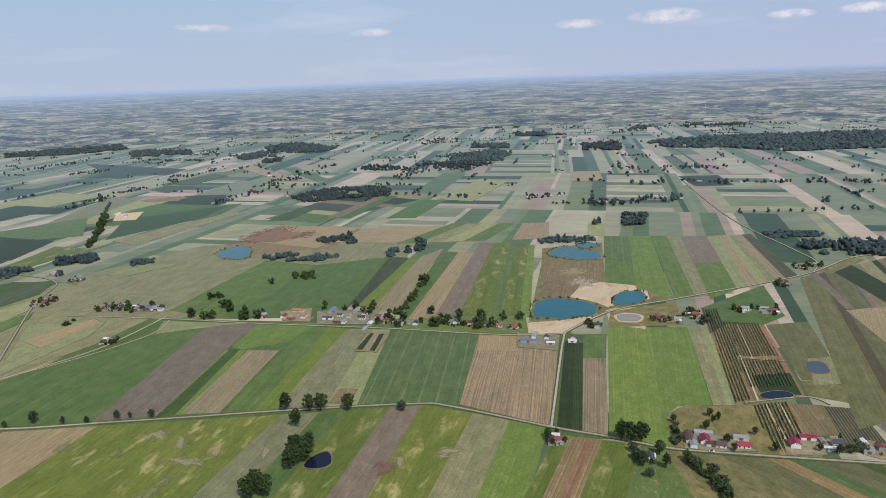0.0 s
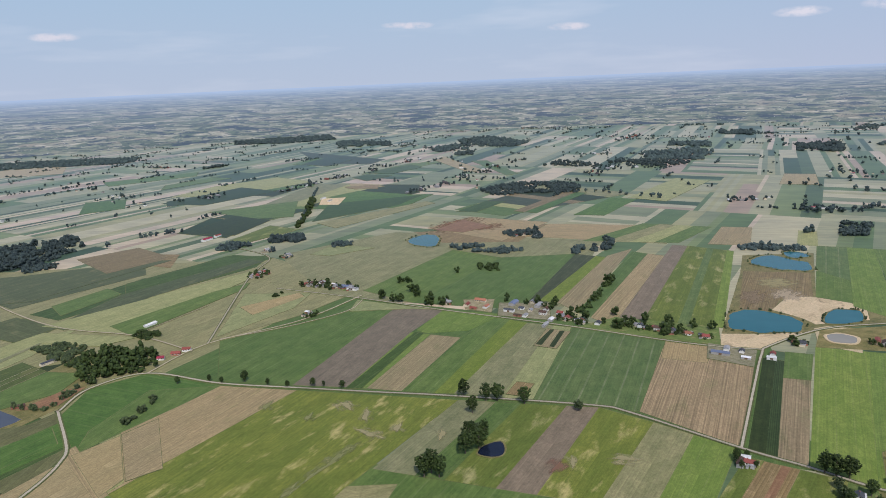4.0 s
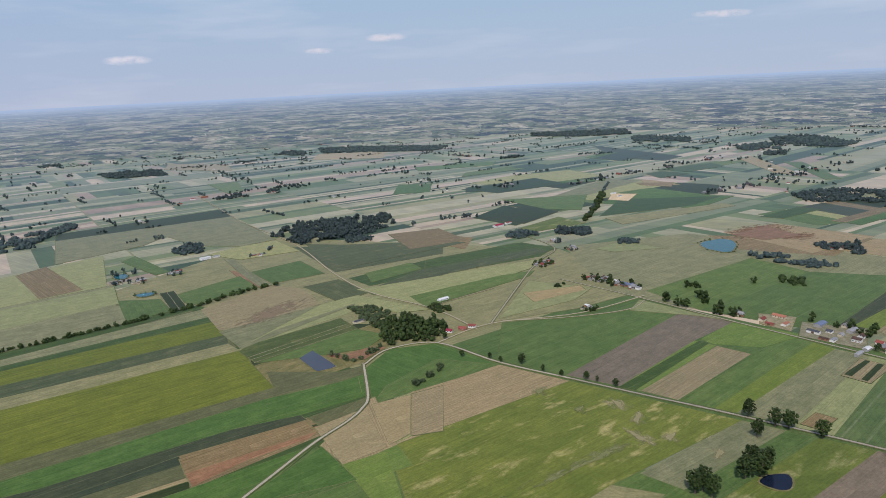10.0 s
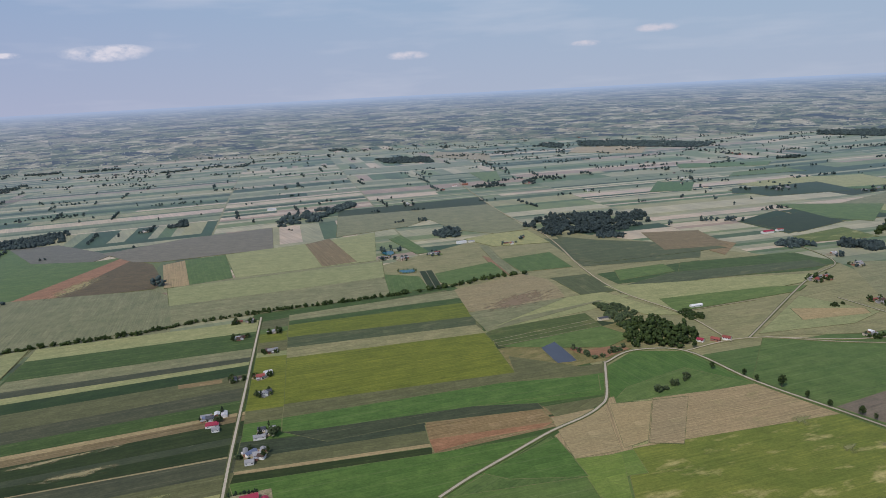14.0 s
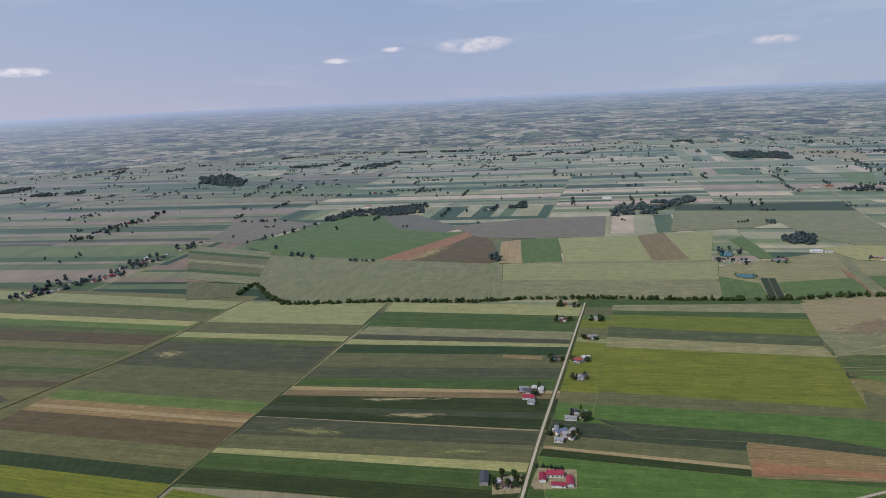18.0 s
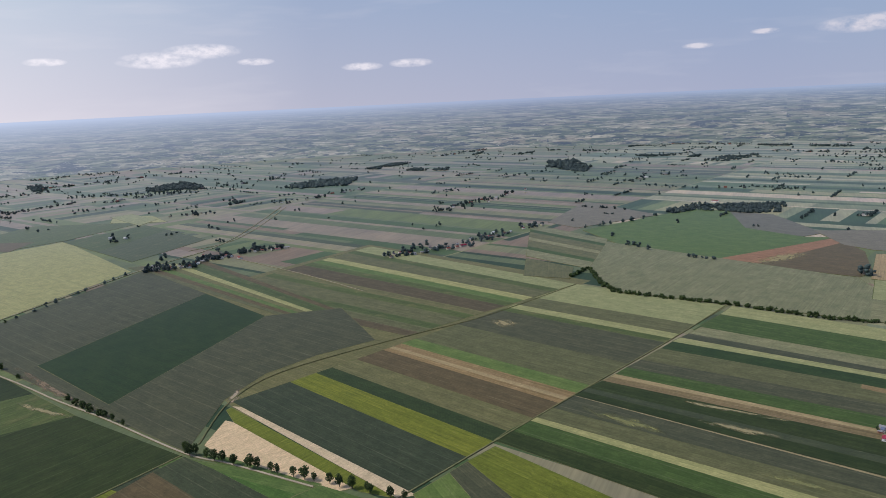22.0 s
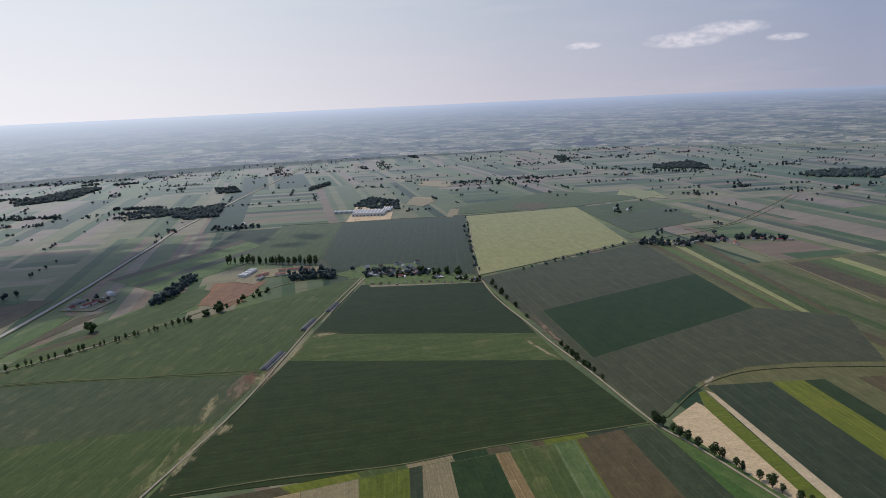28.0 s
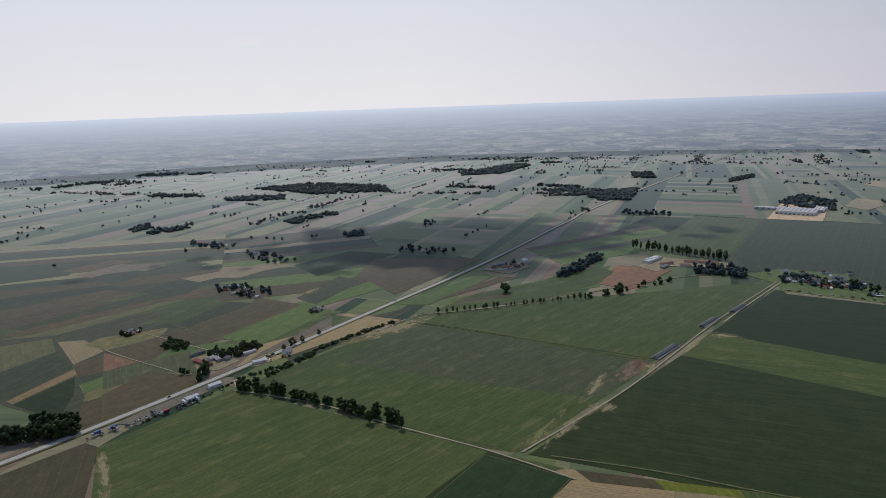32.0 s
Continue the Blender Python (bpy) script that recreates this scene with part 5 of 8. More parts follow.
# between the near lane and the village
field("green", (-498, 707), (-437, 773), (-382, 838), (-308, 872), (-342, 605), (-432, 600), way=77)
strips((-345, 605), (-286, 611), (-248, 865), (-318, 873), "soil 1")
field("meadow", (-286, 611), (-264, 612), (-242, 771), (-268, 774))
field("green", (-268, 774), (-201, 766), (-182, 847), (-248, 865), way=77)
strips((-264, 612), (-226, 612), (-202, 766), (-241, 770), "straw 1")
strips((-226, 612), (-192, 614), (-154, 838), (-182, 847), "green 1")
strips((-192, 614), (-172, 616), (-130, 830), (-154, 838), "lime 1")
strips((-172, 616), (-92, 617), (-73, 822), (-130, 830), "rye 3 pale 2")
strips((-92, 617), (8, 611), (38, 798), (-73, 822), "wheat 1")
strips((8, 611), (89, 563), (124, 733), (38, 797), "stubble 1")
field("straw", (38, 797), (90, 789), (78, 737), (31, 742))
strips((94, 560), (115, 550), (157, 755), (137, 761), "deep 3 beet 2")
strips((115, 550), (136, 543), (173, 709), (148, 711), "stubble 1")
field("green", (163, 782), (190, 779), (173, 709), (148, 711))
strips((137, 543), (184, 519), (249, 796), (197, 801), "meadow 1")
field("meadow", (249, 796), (292, 791), (245, 590), (214, 593), (196, 575), (179, 523))
strips((246, 590), (266, 588), (319, 789), (292, 791), "rye 3 pale 2")
field("rows", (334, 861), (352, 854), (331, 768), (310, 767))
strips((267, 588), (289, 593), (343, 798), (312, 770), "brown 5 tan 1 brown 5")
strips((289, 593), (338, 601), (386, 793), (343, 798), "sand 1 brown 6 sand 1 brown 8 tan 1 brown 6 red 4")
field("beet", (309, 651), (349, 654), (336, 604), (300, 613))
strips((283, 587), (318, 591), (302, 499), (266, 501), "brown 4 sand 1 brown 4 sand 1 brown 4")
field("brown", (317, 587), (344, 582), (332, 529), (308, 529))
strips((344, 580), (371, 573), (359, 507), (325, 509), "rows 1")
field("rough", (197, 575), (221, 592), (245, 588), (287, 589), (266, 501), (184, 519))
field("soil", (371, 573), (386, 570), (371, 508), (370, 526))
field("rough", (351, 635), (391, 624), (376, 582), (341, 603))
field("sage", (387, 789), (441, 795), (391, 624), (353, 638))
field("rye", (385, 687), (424, 692), (397, 624), (358, 624))
# north of the village
strips((-159, 910), (-118, 896), (-62, 1174), (-99, 1187), "slate 1")
strips((-127, 920), (-101, 918), (-42, 1171), (-64, 1174), "lime 1")
strips((-101, 918), (-71, 881), (-3, 1234), (-44, 1179), "straw 1")
strips((-71, 881), (-24, 835), (62, 1183), (-3, 1213), "green 2 straw 3")
strips((-17, 866), (14, 863), (92, 1263), (66, 1267), "soil 1")
strips((14, 863), (107, 848), (165, 1234), (92, 1263), "olive 3 wheat 1 olive 2 meadow 1")
field("green", (-301, 886), (-147, 880), (-99, 1187), (-223, 1148), way=77)
field("green", (-395, 932), (-301, 886), (-223, 1148), (-322, 1192), way=77)
field("rough", (103, 832), (157, 1094), (175, 1206), (288, 1232), (238, 988), (292, 947), (309, 899), (217, 858), (143, 797), (98, 792), way=77)
field("brown", (163, 1108), (257, 1109), (234, 983), (191, 971), (173, 920), (134, 925), way=77)
field("gravel", (173, 925), (202, 984), (233, 989), (274, 969), (288, 948), (279, 903), (214, 877), (204, 897), (188, 913), way=77)
field("gravel", (102, 828), (135, 832), (193, 847), (142, 788), (97, 789))
field("gravel", (209, 863), (225, 873), (261, 869), (241, 791), (227, 798), (202, 811))
patch("straw", (167, 1059), (212, 1080), (233, 1050), (191, 1018))
patch("sand", (179, 996), (218, 1021), (230, 989), (190, 966))
patch("brown", (147, 1000), (173, 1011), (173, 962), (145, 944))
field("wheat", (304, 1284), (349, 1277), (278, 966), (270, 1132), way=77)
field("green", (268, 1122), (301, 1074), (280, 966), (238, 988), way=77)
strips((275, 955), (312, 904), (388, 1270), (349, 1277), "meadow 1")
strips((314, 903), (400, 913), (479, 1255), (388, 1270), "green 3 rye 4 pale 2")
field("rough", (214, 858), (310, 889), (291, 801), (197, 801))
field("green", (335, 860), (455, 946), (424, 818), (385, 791), (341, 798))
field("green", (403, 1074), (446, 1078), (412, 933), (359, 893))
field("soil", (441, 1252), (489, 1253), (450, 1077), (399, 1074))
strips((412, 933), (524, 980), (573, 1253), (489, 1253), "pale 3 straw 2 pale 2 rye 2 straw 2 dull 3")
strips((522, 974), (745, 1081), (619, 630), (351, 537), "sage 3 umber 1 sage 3 soil 1 rough 2 rye 2 deep 1 brown 1 sage 2 straw 2")
field("deep", (585, 1002), (631, 1041), (619, 887), (570, 812))
field("soil", (548, 1001), (561, 1006), (523, 839), (510, 834))
field("straw", (508, 830), (590, 842), (520, 698), (486, 693))
field("rough", (567, 1005), (651, 1076), (667, 1057), (575, 988))
# mid distance, ahead
field("brown", (-440, 1329), (-176, 1434), (-212, 1266), (-356, 1245), way=77)
patch("red", (-434, 1347), (-356, 1482), (-318, 1420), (-378, 1329))
patch("red", (-358, 1384), (-271, 1422), (-304, 1351))
strips((-286, 1511), (-7, 1825), (-235, 1973), (-417, 1580), "green 2 pale 1 slate 2 brown 1 deep 2 rye 2")
field("straw", (-207, 1311), (-176, 1434), (112, 1433), (56, 1278))
field("straw", (-423, 1370), (-358, 1494), (-178, 1451), (-245, 1271))
field("straw", (127, 1280), (197, 1278), (221, 1425), (166, 1429))
strips((274, 1289), (306, 1284), (330, 1399), (299, 1405), "pale 1")
strips((-95, 1284), (78, 1284), (148, 1427), (16, 1451), "green 1 rye 1 pale 1 green 1")
field("deep", (667, 1806), (769, 1800), (797, 1984), (684, 1991))
field("deep", (-1530, 2961), (-971, 2617), (-978, 2466), (-1195, 2495))
field("deep", (-1161, 1777), (-1113, 2024), (-963, 1992), (-996, 1745))
field("deep", (-791, 1743), (-625, 1964), (-581, 1820), (-682, 1650))
strips((-945, 1429), (-784, 1602), (-625, 1964), (-972, 1974), "rye 2 pale 2 deep 2")
# west: yellow strips between the farm road and the pond
strips((-952, 219), (-832, 181), (-733, 456), (-922, 509), "sage 2 green 1 mustard 2 sage 2")
strips((-832, 181), (-673, 126), (-586, 404), (-722, 457), "pale 1 mustard 9")
strips((-673, 126), (-646, 116), (-533, 484), (-553, 502), "sage 1")
strips((-646, 116), (-611, 103), (-492, 448), (-533, 484), "vivid 1")
strips((-611, 103), (-581, 93), (-529, 260), (-544, 267), "slate 1")
strips((-544, 267), (-488, 244), (-465, 373), (-506, 380), "brown 5 deep 1 red 3 brown 2")
strips((-581, 93), (-556, 84), (-500, 250), (-528, 261), "sage 4 tan 1")
strips((-556, 84), (-543, 80), (-489, 244), (-499, 249), "deep 1")
field("vivid", (-543, 80), (-489, 244), (-458, 351), (-425, 220), (-477, 75), way=77)
field("sage", (-488, 444), (-505, 381), (-465, 373), (-481, 438))
field("straw", (-483, 446), (-482, 451), (-396, 392), (-402, 340), (-453, 352))
field("green", (-454, 348), (-387, 327), (-425, 220))
field("meadow", (-406, 342), (-396, 392), (-362, 375), (-379, 328))
field("deep", (-708, 453), (-664, 598), (-639, 613), (-652, 519), (-661, 430))
field("rough", (-661, 430), (-652, 519), (-643, 628), (-567, 560), (-558, 513), (-569, 454), (-589, 404))
# west of the farm road
strips((-963, 220), (-499, 62), (-557, -222), (-1020, -64), "pale 46 fern 74 rye 43 pale 20 bottle 23 sage 90 green 12 brown 22 deep 57 tan 3 dull 77 fern 24")
# far side of the first cross track
strips((-1031, -69), (-428, -271), (-513, -535), (-1082, -309), "pale 107 sage 47 pale 21 moss 18 dull 90 sage 80 green 26 brown 14 tan 8 brown 10 umber 44 sage 37 beet 24 mustard 37 slate 74")
field("sand", (-427, -491), (-475, -509), (-475, -497), (-420, -314), (-408, -325), (-419, -466), way=167)
field("mustard", (-494, -526), (-501, -525), (-418, -274), (-415, -308), (-474, -496), way=167)
field("sand", (-504, -527), (-506, -516), (-428, -261), (-418, -274), way=167)
field("green", (-413, -484), (-417, -442), (-407, -285), (-411, -237), (-369, -314))
# between second track and the village
strips((-1082, -309), (-763, -454), (-852, -903), (-1254, -816), "pale 2 moss 1 sage 2 pale 1 green 1 moss 1 umber 2 sage 1 moss 1 sage 2 moss 1 sage 1 umber 1")
strips((-825, -594), (-782, -687), (-943, -1214), (-1036, -1086), "umber 1 moss 2 pale 1 sage 1 green 1 umber 1 sage 1")
field("dull", (-516, -1081), (-934, -1151), (-772, -707), (-844, -616), (-735, -488), (-662, -530), (-589, -553), (-513, -547), (-411, -498), way=77)
field("bottle", (-507, -857), (-841, -897), (-772, -707), (-458, -662), way=77)
field("pale", (-785, -1694), (-1104, -1631), (-920, -1176), (-526, -1099), way=77)
field("deep", (-317, -1152), (-508, -1063), (-446, -775), (-176, -933), way=167)
field("moss", (-176, -933), (-446, -775), (-425, -673), (-125, -845), way=167)
field("deep", (-125, -845), (-425, -673), (-403, -495), (-320, -515), (-155, -529), (-30, -564), (47, -583), way=167)
field("moss", (244, -975), (-20, -1094), (-335, -1211), (-58, -765), (56, -587), (185, -656), way=150)
field("dull", (-457, -1810), (-776, -1690), (-522, -1096), (-278, -1328), way=77)
field("deep", (-197, -1867), (-457, -1810), (-286, -1351), (-49, -1544), way=77)
strips((-210, -532), (-401, -497), (-413, -344), (-187, -450), "bottle 3 umber 2 moss 2 umber 1 mustard 4 slate 4 green 2")
strips((28, -564), (-210, -532), (-187, -450), (-46, -475), "tan 1 umber 3 mustard 3 moss 2 straw 2")
field("red", (-39, -1187), (-84, -1319), (-169, -1272), (-102, -1147))
# strips between the farm road and the fish pond
field("rye", (-956, 262), (-912, 523), (-872, 507), (-931, 254), way=77)
field("fern", (-931, 254), (-872, 507), (-847, 497), (-913, 248), way=77)
field("mustard", (-913, 248), (-847, 497), (-784, 476), (-825, 346), (-865, 231), way=77)
field("thin", (-865, 231), (-825, 346), (-784, 476), (-752, 457), (-826, 218), way=77)
field("rye", (-826, 218), (-752, 457), (-718, 451), (-792, 207), way=77)
field("mustard", (-792, 207), (-718, 451), (-674, 435), (-591, 406), (-666, 165), way=77)
field("sage", (-666, 165), (-591, 406), (-634, 428), (-543, 487), (-574, 388), (-636, 154), way=77)
field("vivid", (-636, 154), (-576, 380), (-532, 475), (-502, 451), (-547, 323), (-595, 169), (-608, 145), way=77)
field("slate", (-595, 169), (-547, 323), (-515, 380), (-502, 377), (-545, 266), (-564, 175), (-607, 145), way=77)
field("tan", (-483, 371), (-472, 428), (-401, 383), (-412, 341), way=77)
field("meadow", (-412, 341), (-396, 379), (-337, 334), (-358, 320), way=77)
field("vivid", (-439, 263), (-450, 351), (-385, 332), (-418, 277), way=77)
field("tan", (-472, 436), (-454, 475), (-400, 414), (-402, 388), way=77)
field("straw", (-454, 477), (-440, 511), (-378, 435), (-396, 412), way=77)
field("brown", (-539, 264), (-503, 375), (-475, 368), (-513, 254), way=77)
field("red", (-513, 254), (-475, 368), (-471, 353), (-487, 298), (-490, 247), way=77)
field("thin", (-872, 678), (-853, 740), (-754, 710), (-750, 662), way=77)
field("fern", (-843, 754), (-797, 949), (-733, 871), (-778, 739), way=77)
field("thin", (-1120, 859), (-868, 1036), (-810, 966), (-894, 770), way=77)
field("pale", (-751, 716), (-713, 846), (-680, 806), (-705, 716), way=77)
field("pale", (-777, 474), (-766, 653), (-722, 717), (-706, 621), (-722, 455), way=77)
field("rye", (-510, 703), (-569, 860), (-563, 955), (-410, 900), (-442, 809), way=77)
field("fern", (-791, 943), (-737, 1104), (-654, 1111), (-638, 1035), (-721, 856), way=77)
field("pale", (-718, 852), (-628, 1018), (-607, 959), (-664, 786), way=77)
field("meadow", (-263, 782), (-250, 862), (-167, 857), (-197, 792), (-247, 774), way=77)
field("fern", (-286, 607), (-263, 775), (-251, 774), (-269, 610), way=77)
# south: along the main road
field("moss", (389, -696), (86, -587), (15, -562), (147, -487), (395, -458), (457, -553), way=57)
field("moss", (381, -704), (290, -876), (198, -983), (-318, -1165), (63, -587), (125, -602), way=57)
field("deep", (83, -587), (5, -545), (32, -508), (130, -497), way=57)
field("umber", (518, -487), (476, -559), (457, -553), (409, -469), (492, -460))
strips((831, -825), (1419, -1459), (878, -1636), (587, -1037), "moss 2 umber 3 moss 1 slate 3 umber 3 slate 2 rye 2 moss 2 slate 3 umber 2 rye 1 slate 3 umber 1 straw 1 rye 2")
strips((587, -1037), (840, -1562), (548, -1750), (295, -1177), "umber 2 green 2 slate 2 rye 1 green 2 umber 1 slate 2 straw 1 slate 1 umber 1 dull 2")
field("dull", (659, -640), (841, -836), (746, -868), (721, -951), (526, -1024), (402, -1006), (549, -751), (497, -587), way=66)
field("dull", (825, -818), (819, -833), (747, -848), (732, -844), (693, -911), (653, -1001), (589, -1040), (599, -959), (631, -888), (663, -849), (725, -830), way=66)
field("straw", (723, -830), (688, -840), (629, -801), (637, -751))
field("rough", (670, -853), (631, -876), (595, -904), (582, -855), (628, -806), (673, -820), way=66)
field("umber", (636, -748), (612, -796), (568, -861), (507, -884), (487, -857), (547, -761), (602, -714), way=66)
field("slate", (656, -637), (718, -703), (693, -790), (629, -741), (638, -649))
field("sage", (721, -707), (805, -797), (743, -843), (696, -792))
field("brown", (636, -639), (625, -737), (608, -720), (623, -634))
field("deep", (621, -631), (605, -713), (568, -663), (540, -602))
field("green", (582, -691), (551, -761), (515, -773), (523, -735), (560, -670), way=66)
field("rough", (558, -668), (524, -749), (473, -761), (471, -725), (505, -685), (544, -647), way=66)
field("umber", (509, -592), (541, -642), (503, -682), (469, -722), (459, -749), (450, -720), (484, -582), way=66)
field("green", (545, -751), (539, -813), (513, -832), (469, -777), (504, -755), way=66)
field("umber", (574, -870), (511, -1058), (419, -1014), (480, -858), way=66)
field("slate", (621, -902), (579, -1021), (537, -1008), (583, -899), way=66)
field("moss", (652, -913), (592, -1047), (572, -1028), (625, -923), way=66)
field("green", (479, -846), (407, -1006), (357, -997), (426, -839), way=66)
field("green", (517, -832), (476, -849), (435, -834), (472, -797), way=66)
field("soil", (408, -806), (359, -988), (299, -983), (373, -809), way=66)
field("slate", (1105, -1120), (1175, -1196), (1028, -1254), (996, -1202), way=66)
field("umber", (1042, -1234), (996, -1343), (927, -1333), (985, -1221), way=66)
field("soil", (980, -1203), (947, -1301), (865, -1283), (926, -1182), way=66)
field("slate", (935, -1178), (910, -1247), (816, -1245), (853, -1139), way=66)
field("slate", (857, -1235), (819, -1341), (745, -1306), (825, -1208), way=66)
field("slate", (977, -983), (1016, -1025), (850, -1135), (816, -1112), way=66)
field("umber", (905, -905), (947, -950), (837, -1100), (759, -1081), (864, -955), way=66)
field("slate", (842, -877), (753, -1059), (681, -1146), (669, -1085), (750, -992), (797, -872), way=66)
field("slate", (764, -1095), (751, -1163), (665, -1192), (671, -1085), (709, -1062), way=66)
field("umber", (690, -1045), (669, -1085), (637, -1147), (581, -1119), (648, -1044), way=66)
field("sage", (817, -831), (682, -1032), (650, -1047), (745, -858), way=66)
field("umber", (834, -849), (746, -986), (699, -1041), (702, -998), (794, -847), way=66)
field("straw", (741, -1185), (679, -1259), (603, -1335), (586, -1310), (635, -1255), (690, -1161), way=66)
field("soil", (925, -1233), (940, -1291), (846, -1319), (850, -1263), (960, -1186), way=66)
field("green", (406, -1015), (310, -1157), (365, -1174), (398, -1105), (458, -1028), way=66)
field("slate", (460, -1067), (433, -1213), (380, -1181), (411, -1030), way=66)
patch("straw", (460, -1095), (456, -1124), (436, -1132), (438, -1103), (450, -1081))
field("umber", (369, -1182), (228, -1383), (184, -1358), (296, -1096), way=66)
field("green", (290, -1037), (159, -1243), (142, -1223), (227, -1040), way=66)
field("umber", (230, -1056), (136, -1215), (91, -1224), (198, -1090), way=66)
field("green", (196, -1074), (-69, -1315), (-41, -1160), (200, -994), way=66)
field("dull", (369, -801), (302, -977), (240, -1040), (293, -887), (352, -777), way=66)
field("deep", (558, -1300), (481, -1435), (372, -1408), (477, -1211), way=66)
strips((15, -1313), (99, -1467), (-188, -1732), (-258, -1527), "green 2 dull 1 green 2 umber 1")
strips((158, -1112), (213, -1009), (-20, -1094), (26, -1209), "moss 2 umber 1 moss 2")
# strips between the cross track and the farm road
field("pale", (-1030, -63), (-962, 218), (-914, 203), (-986, -75))
field("fern", (-986, -75), (-914, 203), (-851, 182), (-922, -94))
field("rye", (-922, -94), (-851, 182), (-822, 173), (-891, -106))
field("dull", (-891, -106), (-822, 173), (-808, 169), (-872, -114))
field("pale", (-872, -114), (-808, 169), (-797, 165), (-854, -121))
field("bottle", (-854, -121), (-797, 165), (-771, 157), (-825, -131))
field("sage", (-825, -131), (-771, 157), (-733, 145), (-780, -147))
field("dull", (-780, -147), (-733, 145), (-702, 135), (-751, -158))
field("fern", (-751, -158), (-702, 135), (-673, 126), (-727, -166))
field("tan", (-727, -166), (-673, 126), (-666, 124), (-718, -169))
field("brown", (-718, -169), (-666, 124), (-653, 120), (-704, -175))
field("deep", (-704, -175), (-653, 120), (-622, 110), (-680, -185))
field("slate", (-680, -185), (-622, 110), (-610, 105), (-670, -189))
field("deep", (-670, -189), (-610, 105), (-588, 97), (-656, -193))
field("tan", (-656, -193), (-588, 97), (-585, 96), (-655, -193))
field("dull", (-655, -193), (-585, 96), (-559, 87), (-620, -205))
field("sage", (-620, -205), (-559, 87), (-531, 74), (-594, -215))
field("pale", (-594, -215), (-531, 74), (-516, 68), (-585, -219))
field("fern", (-585, -219), (-516, 68), (-488, 56), (-560, -230))
field("deep", (-560, -230), (-488, 56), (-464, 46), (-535, -236))
field("brown", (-786, 79), (-773, 125), (-762, 122), (-775, 77))
field("mustard", (-525, -231), (-491, -244), (-442, -172), (-476, -99))
field("dull", (-491, -244), (-468, -251), (-427, -203), (-442, -172))
field("green", (-468, -251), (-428, -264), (-408, -243), (-427, -203))
# south field in tonal bands
field("moss", (220, -959), (10, -1093), (-306, -1156), (-123, -884), (-92, -830), (-46, -845), (121, -915), way=57, margin=False)
field("thin", (229, -942), (120, -906), (-45, -831), (-87, -817), (-19, -709), (144, -746), (286, -788), (276, -848), way=57, margin=False)
field("moss", (286, -788), (144, -746), (-19, -709), (61, -587), (209, -638), (335, -689), (306, -752), way=57, margin=False)
field("tan", (421, -844), (346, -987), (254, -961), (331, -858), (391, -767), (417, -757))
field("moss", (478, -843), (362, -976), (315, -964), (421, -844))
field("umber", (506, -859), (529, -1065), (432, -1028), (364, -984), (491, -871))
field("umber", (402, -1207), (404, -1363), (196, -1366), (216, -1272), (286, -1209), (294, -1158))
field("straw", (678, -1193), (703, -1280), (559, -1305), (602, -1253), (625, -1198))
# strips south of the grassy path
field("straw", (9, -544), (-73, -536), (-61, -470), (40, -485))
field("tan", (-73, -536), (-122, -532), (-102, -464), (-61, -470))
field("mustard", (-123, -532), (-167, -528), (-142, -458), (-104, -463))
field("slate", (-167, -528), (-179, -527), (-152, -456), (-142, -458))
field("straw", (-179, -526), (-208, -523), (-185, -451), (-152, -456))
field("bottle", (-203, -520), (-245, -514), (-222, -427), (-181, -449))
field("brown", (-245, -514), (-258, -511), (-236, -420), (-222, -427))
field("moss", (-258, -511), (-300, -505), (-268, -402), (-236, -420))
field("wheat", (-300, -505), (-322, -502), (-287, -392), (-268, -402))
field("umber", (-324, -502), (-372, -498), (-343, -380), (-289, -392))
field("slate", (-372, -498), (-403, -492), (-396, -448), (-376, -359), (-343, -380))
field("vivid", (-396, -448), (-393, -425), (-392, -354), (-376, -359))
field("bottle", (86, -578), (10, -547), (40, -485), (122, -497))
# fields along the main road
field("soil", (409, -812), (365, -972), (350, -926), (411, -778))
field("green", (492, -866), (435, -1028), (375, -1000), (421, -836))
field("umber", (565, -902), (551, -1036), (446, -1029), (497, -865))
field("slate", (592, -912), (569, -1038), (519, -1034), (566, -903))
field("moss", (647, -951), (642, -1032), (569, -1038), (595, -912))
field("umber", (589, -866), (572, -898), (498, -861), (519, -835))
field("umber", (623, -804), (586, -862), (572, -853), (549, -815), (556, -769))
field("red", (624, -794), (557, -767), (580, -732))
field("thin", (549, -767), (509, -813), (458, -740), (492, -741), (545, -682), (576, -726))
field("umber", (534, -666), (522, -741), (456, -727), (442, -710), (491, -606))
field("mauve", (471, -601), (449, -672), (421, -726), (406, -730), (398, -714), (415, -687), (438, -634), (445, -601))
field("yard", (491, -785), (470, -811), (423, -782), (437, -748), (463, -749))
# fields by the works
field("moss", (-144, -1459), (-316, -1863), (-469, -1819), (-302, -1403))
field("slate", (-306, -1397), (-469, -1810), (-788, -1715), (-523, -1110), (-438, -1168), (-306, -1277))
field("red", (-41, -1180), (-111, -1314), (-174, -1276), (-89, -1142))
field("moss", (105, -1108), (32, -1229), (-48, -1301), (-73, -1263), (-36, -1171), (91, -1040))
field("yard", (-329, -1153), (-511, -1064), (-505, -1048), (-327, -1128))
field("grass", (-294, -1251), (-365, -1295), (-460, -1255), (-440, -1161), (-337, -1178))
field("tan", (-756, -1743), (-846, -1855), (-770, -1727))
field("tan", (-754, -2062), (-812, -2160), (-867, -2100), (-776, -1979))
